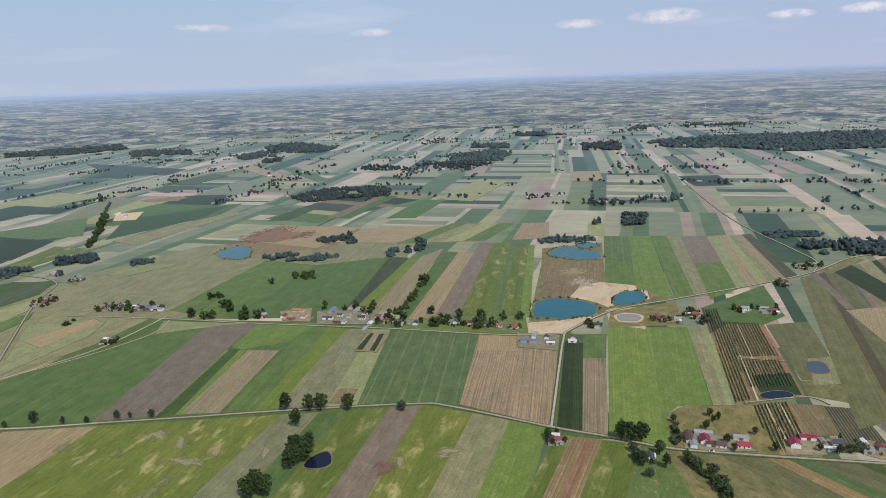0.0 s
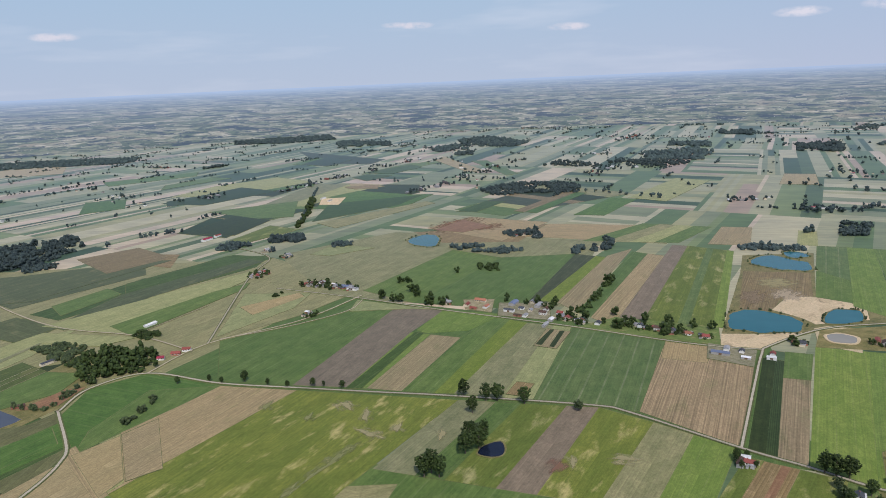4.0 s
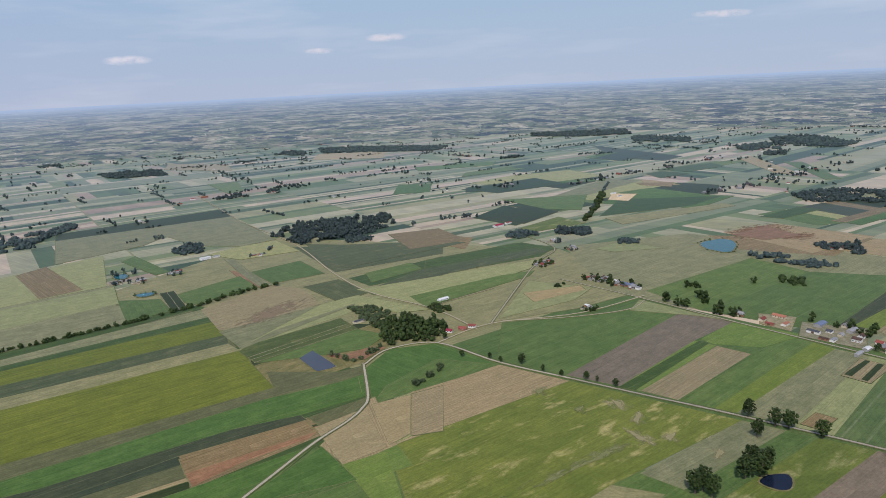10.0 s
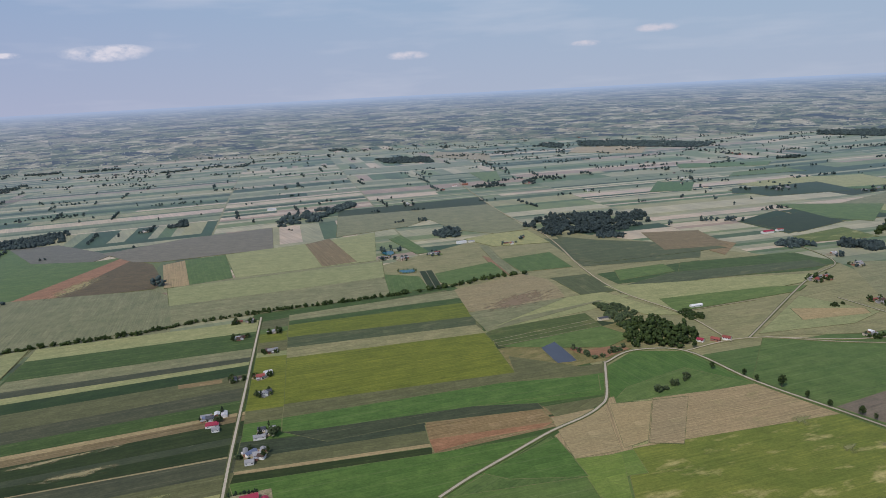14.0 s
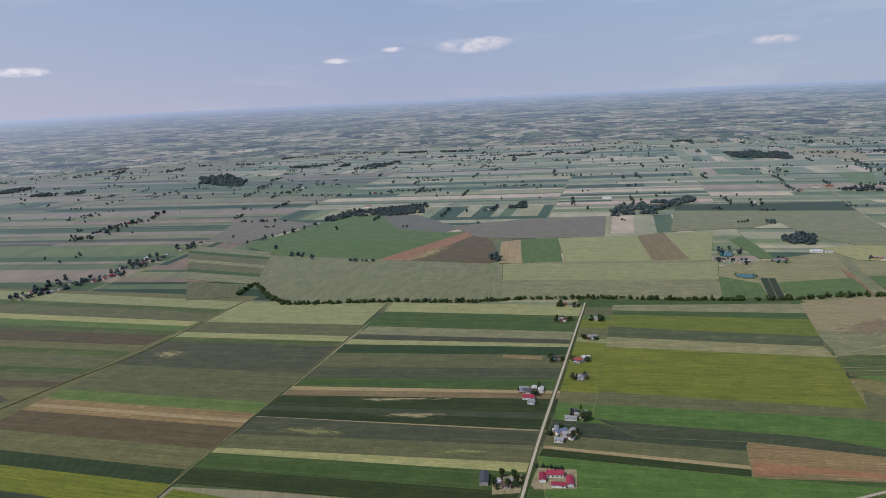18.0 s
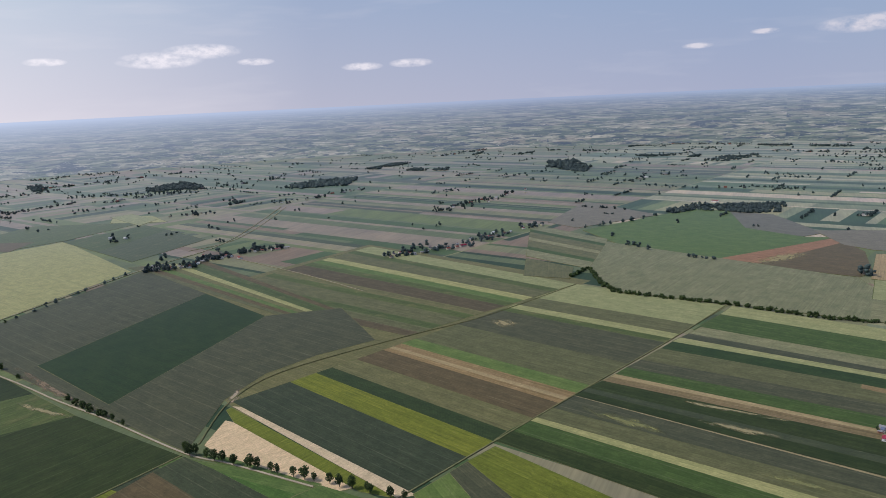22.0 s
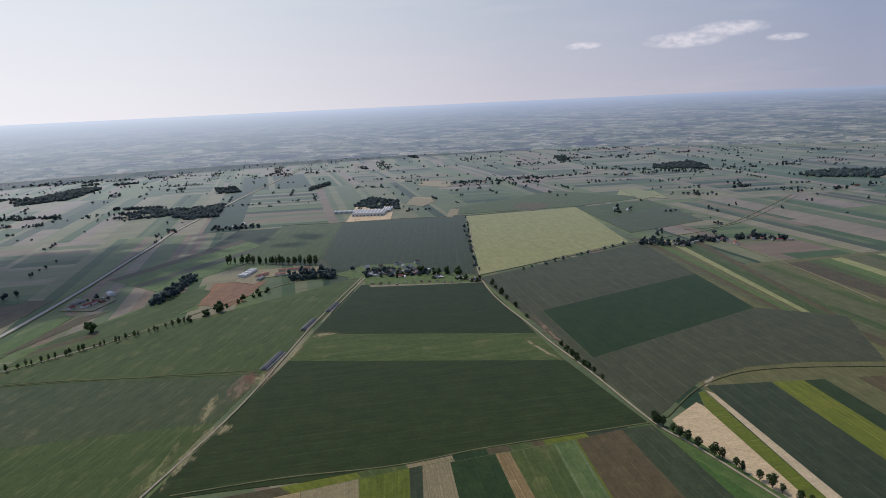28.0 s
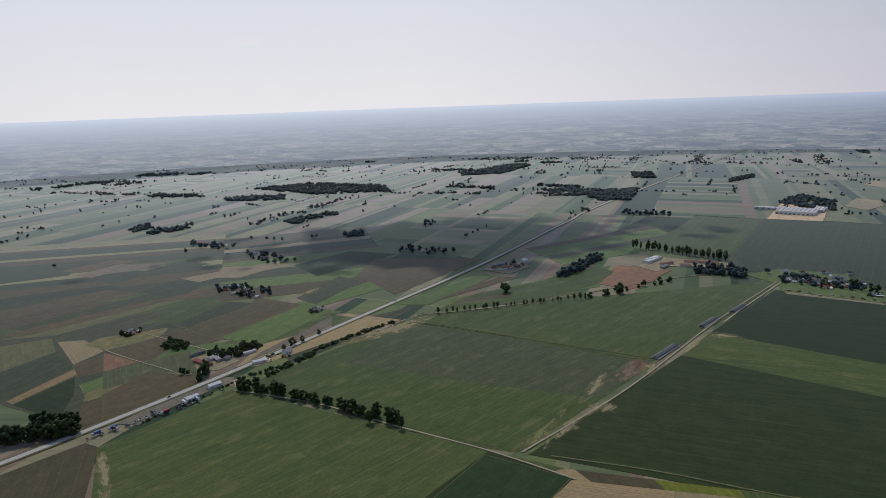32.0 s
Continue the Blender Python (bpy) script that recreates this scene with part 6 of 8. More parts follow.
# fields of the middle distance, north
field("vivid", (-1101, 1678), (-1066, 1836), (-1099, 1906), (-1222, 1871))
field("vivid", (-1066, 1836), (-957, 1933), (-978, 1979), (-1091, 1892))
field("vivid", (-1310, 2477), (-1299, 2691), (-1131, 2635), (-1145, 2429))
field("vivid", (-820, 1740), (-774, 1847), (-556, 1776), (-579, 1587))
field("green", (-912, 2226), (-813, 2485), (-702, 2522), (-824, 2214))
field("green", (-599, 2539), (-541, 2552), (-363, 2193), (-395, 2154))
field("bottle", (-491, 4467), (-123, 4964), (-87, 4546), (-379, 4353))
field("bottle", (15, 4651), (635, 4366), (766, 4908), (100, 5031))
field("tan", (-954, 6141), (80, 5544), (70, 6030), (-979, 6555))
field("stubble", (400, 5156), (948, 5044), (1085, 5621), (464, 5779))
field("bottle", (-124, 2268), (-66, 2582), (-30, 2612), (-85, 2261))
field("brown", (-273, 1566), (-178, 1851), (-150, 1835), (-244, 1559))
field("vivid", (-244, 1559), (-150, 1835), (-122, 1826), (-215, 1548))
field("vivid", (-131, 1533), (-57, 1758), (4, 1735), (-64, 1528))
field("tan", (-745, 2565), (-747, 2691), (-481, 2256), (-544, 2238))
field("pale", (-16, 1755), (111, 2083), (199, 2032), (72, 1707))
field("tan", (366, 1972), (459, 1960), (492, 2153), (413, 2165))
# fields of the middle distance, north-west
field("vivid", (-1405, 1459), (-1336, 1550), (-1440, 1683), (-1537, 1628))
field("vivid", (-1711, 1925), (-1535, 2164), (-1598, 2267), (-1812, 2017))
field("bottle", (-1224, 1579), (-1101, 1707), (-1082, 1860), (-1171, 1912), (-1281, 1654))
field("green", (-1451, 1855), (-1356, 2107), (-1439, 2130), (-1503, 1946))
field("green", (-981, 1481), (-823, 1431), (-782, 1599), (-933, 1602))
field("vivid", (-1320, 2525), (-1203, 2428), (-1114, 2590), (-1239, 2680))
field("green", (-898, 2185), (-735, 2432), (-769, 2543), (-893, 2273))
field("vivid", (-787, 1565), (-554, 1608), (-533, 1801), (-798, 1728))
field("green", (-2232, 1368), (-1950, 1261), (-1951, 1323), (-2182, 1459))
field("tan", (-2507, 2081), (-2203, 2242), (-2417, 2491), (-2699, 2296))
field("pale", (-1321, 1727), (-1131, 1754), (-1005, 2028), (-1188, 2125), (-1303, 1927))
field("tan", (-2914, 1581), (-2522, 1665), (-2808, 1838), (-3156, 1738))
# dark and pale fields north-west of the village
field("fern", (-807, 912), (-728, 1111), (-639, 1099), (-691, 944), (-755, 847))
field("bottle", (-1274, 1622), (-1195, 1909), (-1034, 1839), (-1126, 1603))
field("bottle", (-987, 1444), (-956, 1583), (-784, 1560), (-841, 1410))
field("bottle", (-971, 1274), (-996, 1444), (-828, 1387), (-829, 1243))
field("fern", (-714, 1414), (-771, 1641), (-560, 1784), (-579, 1626))
field("rye", (-694, 1403), (-523, 1687), (-490, 1662), (-629, 1356))
field("olive", (-806, 1217), (-796, 1370), (-706, 1336), (-758, 1203))
field("bottle", (-1273, 2477), (-1268, 2722), (-1115, 2621), (-1127, 2409))
field("fern", (-915, 2218), (-807, 2445), (-737, 2373), (-796, 2202))
field("fern", (-904, 2111), (-882, 2192), (-783, 2164), (-821, 2035))
field("fern", (-406, 1554), (-365, 1696), (-314, 1691), (-358, 1551))
field("red", (-404, 1352), (-368, 1462), (-291, 1402), (-338, 1335))
field("brown", (-905, 1032), (-954, 1092), (-841, 1102), (-795, 1012))
field("pale", (-579, 1130), (-565, 1210), (-475, 1191), (-540, 1125))
field("tan", (-860, 1978), (-822, 1986), (-722, 1934), (-795, 1869))
# fields beyond the pale field
field("moss", (-1096, -1628), (-1338, -1615), (-1298, -1482), (-1037, -1429))
field("thin", (-1037, -1429), (-1298, -1482), (-1218, -1269), (-984, -1248))
field("moss", (-788, -1736), (-1106, -1643), (-1373, -1656), (-1241, -1964), (-826, -1853))
field("tan", (-725, -2013), (-800, -2128), (-839, -2031), (-757, -1943))
field("tan", (-734, -1716), (-797, -1833), (-826, -1824), (-744, -1700))
field("pale", (-1334, -1753), (-1426, -1852), (-1471, -1737), (-1395, -1590))
field("tan", (-943, -2454), (-1018, -2578), (-1108, -2446), (-1001, -2320))
field("umber", (-954, -1740), (-1032, -1819), (-1076, -1713), (-976, -1657))
# dry and bare patches
patch("straw", (-284, 572), (-275, 584), (-259, 576), (-261, 561), (-276, 561))
patch("straw", (-248, 551), (-245, 570), (-235, 558), (-233, 543), (-243, 541))
patch("straw", (-245, 531), (-232, 534), (-211, 523), (-214, 510), (-230, 518))
patch("straw", (-212, 538), (-203, 548), (-196, 540), (-203, 528))
patch("pale", (-265, 414), (-245, 486), (-224, 521), (-216, 515), (-243, 461), (-256, 408))
patch("pale", (-302, 540), (-295, 551), (-288, 542), (-295, 533))
patch("pale", (-356, 554), (-346, 567), (-337, 557), (-346, 544))
patch("straw", (-169, 531), (-164, 545), (-157, 538), (-161, 522))
patch("straw", (-15, 530), (-1, 534), (9, 524), (-1, 514), (-13, 519))
patch("straw", (-53, 515), (-44, 523), (-39, 514), (-45, 502))
patch("red", (-66, 507), (-53, 515), (-47, 498), (-63, 491))
patch("straw", (-687, -101), (-677, -40), (-670, 16), (-672, -46))
patch("straw", (-647, -61), (-639, -24), (-637, 3), (-627, -9), (-636, -51))
patch("pale", (-568, -9), (-557, 39), (-548, 36), (-556, -5))
patch("pale", (-631, -169), (-612, -95), (-603, -99), (-618, -163))
patch("straw", (-866, -365), (-865, -337), (-851, -328), (-839, -352))
patch("sand", (-510, -542), (-544, -552), (-537, -541), (-507, -533))
patch("brown", (-37, -769), (-74, -832), (-84, -810), (-50, -750))
patch("red", (-65, -813), (-82, -827), (-85, -809), (-68, -789))
patch("straw", (-18, -695), (-35, -700), (-41, -685), (-21, -677))
patch("straw", (20, -640), (1, -665), (-6, -654), (13, -625))
patch("straw", (31, -613), (6, -656), (-3, -676), (2, -654), (26, -601))
patch("straw", (-1, -719), (-32, -780), (-37, -769), (-5, -702))
patch("sand", (405, -710), (401, -738), (384, -726), (385, -696))
patch("straw", (-70, -794), (-95, -823), (-100, -806), (-74, -773))
patch("straw", (-2, -675), (-20, -701), (-27, -691), (-8, -665))
patch("straw", (450, -545), (446, -551), (385, -472), (399, -471))
patch("pale", (66, -597), (36, -634), (15, -687), (9, -674), (30, -617), (57, -584))
patch("straw", (318, -863), (262, -926), (227, -976), (206, -1026), (209, -994), (247, -898), (297, -849))
patch("sand", (303, -894), (259, -947), (221, -1010), (238, -964), (286, -890))
patch("brown", (-487, -863), (-476, -807), (-455, -719), (-452, -653), (-440, -660), (-444, -721), (-463, -807))
patch("straw", (-119, -848), (-149, -889), (-164, -906), (-144, -868), (-121, -843))
patch("straw", (-423, -763), (-422, -681), (-423, -670), (-415, -708))
patch("straw", (-175, -934), (-211, -918), (-200, -908), (-174, -913))
field("straw", (-111, 755), (-103, 813), (-73, 806), (-84, 749))
field("deep", (-109, 759), (-107, 772), (-98, 810), (-93, 810), (-102, 758))
field("deep", (-93, 755), (-86, 807), (-80, 807), (-87, 753))
field("brown", (-120, 624), (-114, 654), (-96, 652), (-102, 622))
# roads
road(2.6, (636, -885), (598, -866), (558, -849), (516, -829), (486, -816), kind="track")
road(2.0, (631, -805), (590, -784), (555, -768), (492, -741), kind="track")
road(2.6, (-320, -1882), (-470, -1819), (-609, -1779), (-789, -1706), (-947, -1678), kind="track")
road(3.0, (-340, -1202), (-252, -1061), (-203, -980), kind="track")
road(1.6, (231, -952), (121, -915), (-45, -839), (-88, -826), kind="path")
road(1.5, (240, -953), (78, -895), (-81, -834), kind="path")
road(3.6, (-337, 599), (-255, 604), (-175, 610), (-38, 615), (1, 606), (89, 560), (137, 539), (179, 518), (231, 505), (353, 480), kind="lane")
road(3.6, (-337, 599), (-426, 594), (-524, 603), (-561, 556), (-553, 508), (-550, 502), (-489, 448), (-474, 425), (-466, 398), (-461, 353), (-449, 300), (-438, 252), (-427, 216), kind="lane")
road(3.2, (89, 560), (118, 689), (137, 770), (150, 797), (219, 862), (308, 897), (458, 954), (556, 1000), (658, 1072), (750, 1087), kind="lane")
road(3.2, (-536, 923), (-441, 906), (-356, 888), (-265, 865), (-141, 839), (-67, 823), (39, 795), (97, 785), (139, 784), kind="lane")
road(2.6, (-501, 712), (-435, 769), (-382, 838), (-379, 888), kind="track")
road(3, (671, 1928), (594, 1408), (592, 1142), (589, 1054), (556, 1000), kind="lane")
road(3, (-508, 695), (-616, 977), (-647, 1099), (-749, 1161), kind="lane")
road(3, (-524, 603), (-508, 695), (-430, 792), (-388, 908), kind="track")
road(3.2, (-2008, 1189), (-1483, 986), (-1142, 880), (-896, 765), (-749, 713), (-618, 704), (-512, 669), kind="track")
road(3.6, (-477, 55), (-578, 88), (-728, 140), (-973, 225), kind="lane")
road(2.2, (-408, -276), (-532, -236), (-666, -191), (-865, -123), (-1039, -69), kind="path")
road(2.2, (-426, -497), (-515, -538), (-608, -535), (-763, -454), (-876, -387), (-1082, -307), kind="path")
road(3.0, (-771, -1649), (-520, -1088), (-453, -785), (-431, -635), (-408, -497), (-409, -442), (-406, -348), kind="track")
road(2.4, (388, -693), (279, -668), (180, -625), (86, -587), (5, -545), kind="track")
road(2.4, (27, -582), (-64, -565), (-158, -538), (-237, -529), (-319, -513), (-404, -496), kind="path")
road(3.0, (-333, -1203), (-195, -986), (-55, -742), (53, -586), kind="track")
road(2.2, (234, -985), (82, -1053), (-193, -1233), (-301, -1244), kind="track")
road(3.0, (-526, -1099), (-937, -1163), (-1202, -1190), (-1701, -1424), kind="lane")
road(7, (543, -489), (493, -581), (412, -753), (319, -976), (170, -1334), (16, -1778), (-181, -2295), (-1295, -4816), kind="main")
pond("blue", "clear blue water of a gravel pit", (121, 901), (135, 917), (153, 920), (168, 913), (186, 904), (197, 886), (198, 869), (189, 852), (166, 842), (140, 840), (117, 847), (116, 869))
pond("blue", "clear blue water of a gravel pit", (229, 904), (244, 930), (261, 938), (275, 934), (274, 911), (269, 896), (251, 886), (229, 884))
pond("blue", "clear blue water of a gravel pit", (180, 1169), (200, 1194), (221, 1208), (243, 1188), (266, 1164), (261, 1126), (220, 1121), (191, 1140))
pond("blue", "clear blue water of a gravel pit", (241, 1230), (263, 1236), (277, 1212), (250, 1195))
pond("murky", "shallow muddy pool in the sand", (218, 840), (233, 847), (247, 837), (239, 819), (219, 821))
pond("blue", "blue pond among reeds", (-426, 1247), (-419, 1298), (-384, 1302), (-362, 1226), (-383, 1209))
pond("dark", "small dark field pond", (-121, 522), (-108, 532), (-102, 514), (-110, 506), (-123, 509))
pond("grey", "grey fish pond", (378, 676), (394, 675), (388, 651), (370, 654))
pond("grey", "rectangular grey fish pond", (-628, 474), (-633, 479), (-638, 498), (-633, 499), (-582, 485), (-576, 481), (-582, 464), (-587, 462))
# trees and hedges by the near lane
tree(-472, 585, 9, "round")
tree(-440, 596, 9, "round")
tree(-424, 595, 8, "round")
tree(-401, 603, 14, "round")
tree(-371, 599, 9, "round")
tree(-348, 599, 8, "round")
tree(-322, 606, 10, "round")
tree(-310, 607, 7, "round")
tree(-289, 607, 9, "round")
tree(-161, 612, 19, "round")
tree(-144, 579, 19, "round")
tree(-137, 607, 19, "round")
tree(-126, 609, 19, "round")
tree(-99, 607, 19, "round")
tree(-47, 603, 13, "bush")
tree(-129, 543, 13, "bush")
tree(-134, 508, 20, "round")
tree(-124, 517, 20, "round")
tree(-135, 529, 20, "round")
tree(-123, 533, 20, "round")
tree(-158, 467, 21, "round")
tree(-146, 469, 21, "round")
tree(-154, 474, 21, "round")
tree(145, 533, 20, "round")
tree(161, 529, 20, "round")
tree(152, 530, 20, "round")
tree(170, 508, 14, "round")
tree(152, 492, 14, "round")
tree(169, 488, 14, "round")
tree(150, 515, 10, "bush")
tree(153, 477, 10, "bush")
hedge(9.1, 8.4, 0, (185, 502), (194, 482), (202, 441), fill=0.95)
hedge(6.5, 7.2, 2, (201, 569), (194, 539), (189, 521), fill=0.9)
road(1.4, (315, 696), (334, 688), (359, 682), kind="track")
road(1.8, (276, 592), (337, 599), (351, 582), kind="track")
pond("dark", "small dark pond among plantation rows", (299, 609), (317, 614), (327, 609), (325, 601), (309, 598), (297, 600))
tree(199, 561, 8, "round")
tree(194, 537, 8, "round")
tree(193, 526, 8, "round")
tree(222, 547, 8, "round")
tree(233, 558, 8, "round")
tree(260, 534, 8, "round")
tree(232, 509, 8, "round")
tree(265, 507, 8, "round")
tree(300, 504, 8, "round")
tree(201, 476, 12, "bush")
tree(203, 461, 12, "bush")
tree(193, 488, 12, "bush")
plantation(3.2, 1.7, 2, 76, (334, 851), (354, 854), (286, 599), (269, 594))
plantation(3.2, 1.7, 2, 76, (341, 804), (381, 793), (357, 695), (314, 699))
plantation(3.2, 1.7, 2, 76, (313, 692), (355, 685), (338, 623), (295, 624))
plantation(3.2, 1.7, 2, 76, (280, 586), (314, 590), (301, 527), (265, 506))
# village by the gravel pit
yard(-603, 1002, roof="red", n=2, span=13, trees=4)
yard(-477, 951, roof="brown", n=2, span=14, trees=6)
yard(-423, 940, roof="grey", n=2, span=14, trees=4)
yard(-428, 815, roof="grey", n=1, span=10, trees=5)
yard(-84, 852, roof="red", n=1, span=9, trees=3)
yard(-65, 843, roof="red", n=1, span=9, trees=3)
yard(6, 834, roof="dark", n=1, span=10, trees=5)
yard(62, 818, roof="orange", n=1, span=8, trees=3)
yard(81, 812, roof="red", n=1, span=8, trees=2)
yard(182, 809, roof="dark", n=1, span=9, trees=3)
yard(269, 822, roof="brown", n=1, span=10, trees=4)
yard(286, 816, roof="grey", n=1, span=8, trees=3)
yard(312, 830, roof="red", n=1, span=10, trees=8)
yard(382, 844, roof="grey", n=1, span=10, trees=4)
yard(413, 836, roof="red", n=3, span=14, trees=3)
yard(485, 945, roof="red", n=1, span=11, trees=4)
yard(549, 1026, roof="red", n=1, span=11, trees=4)
yard(575, 1036, roof="grey", n=1, span=11, trees=4)
yard(90, 537, roof="red", n=2, span=8, trees=6)
yard(158, 501, roof="dark", n=0, span=7, trees=4)
yard(-253, 892, roof="grey", n=1, span=9, trees=2)
field("pale", (-386, 886), (-264, 863), (-297, 860), (-378, 837))
field("grass", (-21, 867), (101, 849), (97, 789), (-67, 821))
house(-134, 909, 77, "grey", "cream", 9, 7.2, 2.9)
house(-112, 879, 77, "brown", "white", 9, 7.2, 3.6)
house(-92, 868, 167, "red", "white", 9, 7.2, 2.9)
barn(-136, 853, 77, "grey", "white", 12, 5.6, 2.5)
barn(-146, 852, 167, "brown", "brick", 11, 5.6, 2.5)
house(-42, 837, 77, "dark", "white", 9, 7.2, 2.9)
yard(-13, 842, roof="grey", n=1, span=8, trees=4)
yard(27, 829, roof="brown", n=1, span=8, trees=4)
yard(44, 822, roof="dark", n=1, span=8, trees=3)
tree(-316, 947, 14, "round")
tree(-280, 902, 14, "round")
tree(-127, 908, 14, "round")
tree(-103, 903, 14, "round")
tree(-106, 885, 14, "round")
tree(-22, 876, 14, "round")
tree(15, 854, 14, "round")
tree(43, 851, 14, "round")
tree(71, 844, 14, "round")
tree(93, 841, 14, "round")
tree(-77, 862, 14, "round")
tree(-58, 853, 14, "round")
tree(-171, 911, 14, "round")
tree(-142, 903, 10, "round")
tree(-116, 895, 10, "round")
tree(-92, 848, 10, "round")
tree(-66, 833, 10, "round")
tree(-35, 842, 10, "round")
tree(-2, 847, 10, "round")
tree(56, 833, 10, "round")
field("yard", (-233, 909), (-190, 918), (-183, 862), (-221, 871))
house(-222, 884, 77, "red", "cream", 11, 7.2, 2.7)
house(-207, 906, 167, "orange", "cream", 19, 7.2, 2.7)
barn(-194, 881, 77, "orange", "white", 14, 6.4, 2.7)
barn(-210, 872, 167, "red", "brick", 11, 5.6, 2.7)
field("yard", (-180, 903), (-112, 911), (-101, 843), (-172, 851))
barn(-159, 900, 77, "blue", "grey", 20, 9.6, 3.4)
barn(-160, 869, 167, "dark", "white", 16, 7.2, 3.4)
house(-145, 880, 167, "dark", "white", 9, 7.2, 2.9)
house(-132, 874, 77, "grey", "cream", 9, 7.2, 2.9)
barn(-124, 896, 77, "grey", "grey", 19, 8.0, 3.1)
house(-114, 864, 167, "brown", "white", 11, 7.2, 3.9)
barn(-101, 843, 77, "white", "grey", 12, 6.4, 2.5)
barn(-106, 823, 77, "grey", "grey", 17, 4.8, 2.4)
field("yard", (84, 794), (134, 781), (124, 733), (79, 749))
barn(94, 763, 167, "blue", "grey", 22, 8.0, 3.1)
barn(102, 777, 77, "grey", "white", 12, 6.4, 2.9)
house(117, 772, 77, "dark", "white", 9, 7.2, 2.9)
barn(119, 754, 167, "white", "grey", 11, 5.6, 2.5)
house(148, 769, 77, "red", "white", 9, 7.2, 2.9)
barn(145, 758, 167, "white", "white", 11, 6.4, 2.5)
tree(-320, 935, 16, "round")
tree(-304, 916, 16, "round")
tree(-272, 881, 16, "round")
tree(-278, 881, 16, "round")
tree(-321, 888, 16, "round")
tree(-332, 889, 16, "round")
tree(-352, 898, 16, "round")
tree(-258, 881, 16, "round")
tree(-352, 977, 13, "round")
tree(-340, 981, 13, "round")
tree(-277, 1045, 13, "round")
tree(40, 818, 13, "round")
tree(46, 834, 13, "round")
tree(36, 812, 13, "round")
tree(321, 808, 13, "round")
tree(314, 799, 13, "round")
tree(40, 822, 14, "cone")
tree(-20, 828, 14, "cone")
tree(-15, 828, 14, "cone")
hedge(9.1, 9.6, 0, (-70, 872), (-53, 922), (-31, 1038), fill=0.8)
tree(-31, 1023, 17, "round")
tree(-37, 1009, 17, "round")
# east farms by the lane
field("yard", (200, 544), (237, 531), (250, 508), (193, 511))
barn(202, 531, 77, "brown", "cream", 19, 7.2, 3.4)
barn(202, 520, 77, "grey", "white", 11, 6.4, 2.9)
house(214, 526, 77, "crimson", "white", 12, 8.8, 2.9)
barn(217, 538, 167, "grey", "grey", 17, 6.4, 2.7)
barn(218, 519, 167, "brown", "white", 12, 6.4, 2.7)
house(224, 517, 167, "brown", "white", 9, 7.2, 2.9)
house(242, 515, 167, "crimson", "white", 12, 7.2, 2.7)
barn(245, 528, 167, "grey", "cream", 14, 7.2, 2.7)
tree(231, 522, 9, "round")
tree(234, 569, 9, "round")
tree(239, 561, 9, "round")
tree(223, 547, 9, "round")
field("yard", (279, 524), (311, 526), (303, 499), (271, 501))
house(284, 514, 77, "crimson", "white", 11, 8.8, 3.9)
barn(300, 524, 167, "crimson", "white", 14, 7.2, 2.9)
yard(315, 512, roof="dark", n=2, span=12, trees=4)
yard(345, 504, roof="red", n=2, span=14, trees=3)
# copses and woods ahead
wood(14, 9, 0, (-419, 1854), (-366, 1974), (-239, 2005), (-151, 1943), (-143, 1828), (-279, 1823), (-353, 1771))
wood(12, 10, 0, (-68, 1279), (-47, 1323), (-32, 1283), (-50, 1220), (-75, 1203))
wood(9, 9, 2, (-111, 1209), (-93, 1248), (-83, 1213), (-97, 1183))
wood(9, 9, 0, (-252, 1089), (-220, 1098), (-211, 1065), (-243, 1059))
wood(12, 9, 0, (385, 1466), (437, 1469), (403, 1359), (364, 1366))
wood(8, 9, 2, (185, 1276), (230, 1287), (289, 1259), (263, 1236), (175, 1241))
wood(14, 12, 0, (612, 1172), (675, 1170), (768, 1163), (706, 1065), (609, 1101))
wood(5, 9, 2, (599, 1263), (701, 1255), (683, 1212), (589, 1219))
wood(16, 14, 3, (602, 2970), (768, 3005), (699, 2705), (559, 2734))
wood(16, 15, 3, (867, 2965), (1197, 3070), (1954, 3052), (1583, 2461), (1248, 2467), (1098, 2642), (886, 2722))
wood(15, 14, 0, (18, 2739), (231, 2874), (275, 2731), (221, 2507), (37, 2531))
wood(15, 14, 0, (-2268, 3613), (-1938, 3778), (-1763, 3834), (-1617, 3572), (-1824, 3384), (-2114, 3360))
wood(14, 14, 0, (-1517, 3378), (-1454, 3459), (-1334, 3171), (-1414, 3153))
wood(14, 14, 0, (-3236, 8593), (-2896, 9535), (-2516, 8315), (-2894, 7844))
wood(15, 14, 0, (-855, 3372), (-756, 3563), (-477, 3231), (-527, 3055), (-760, 3090))
wood(15, 14, 0, (-914, 3009), (-800, 3151), (-701, 2938), (-822, 2857))
wood(14, 13, 2, (-733, 1239), (-670, 1271), (-643, 1226), (-701, 1200))
wood(11, 10, 0, (-798, 1191), (-760, 1231), (-731, 1189), (-760, 1130))
wood(8, 10, 2, (-351, 1224), (-253, 1230), (-192, 1201), (-226, 1163), (-312, 1191))
wood(11, 10, 0, (-257, 1343), (-192, 1367), (-172, 1296), (-238, 1297))
tree_row((-138, 1854), (80, 1745), 8, 15, "round")
tree_row((621, 1445), (929, 1435), 12, 12, "round")
tree_row((336, 1582), (472, 1598), 6, 16, "round")
tree(309, 1386, 16, "round")
tree(320, 1396, 16, "round")
tree(539, 1857, 16, "round")
tree(525, 1891, 16, "round")
tree(546, 2028, 16, "round")
tree(775, 2182, 16, "round")
tree(855, 1531, 16, "round")
tree(870, 1535, 16, "round")
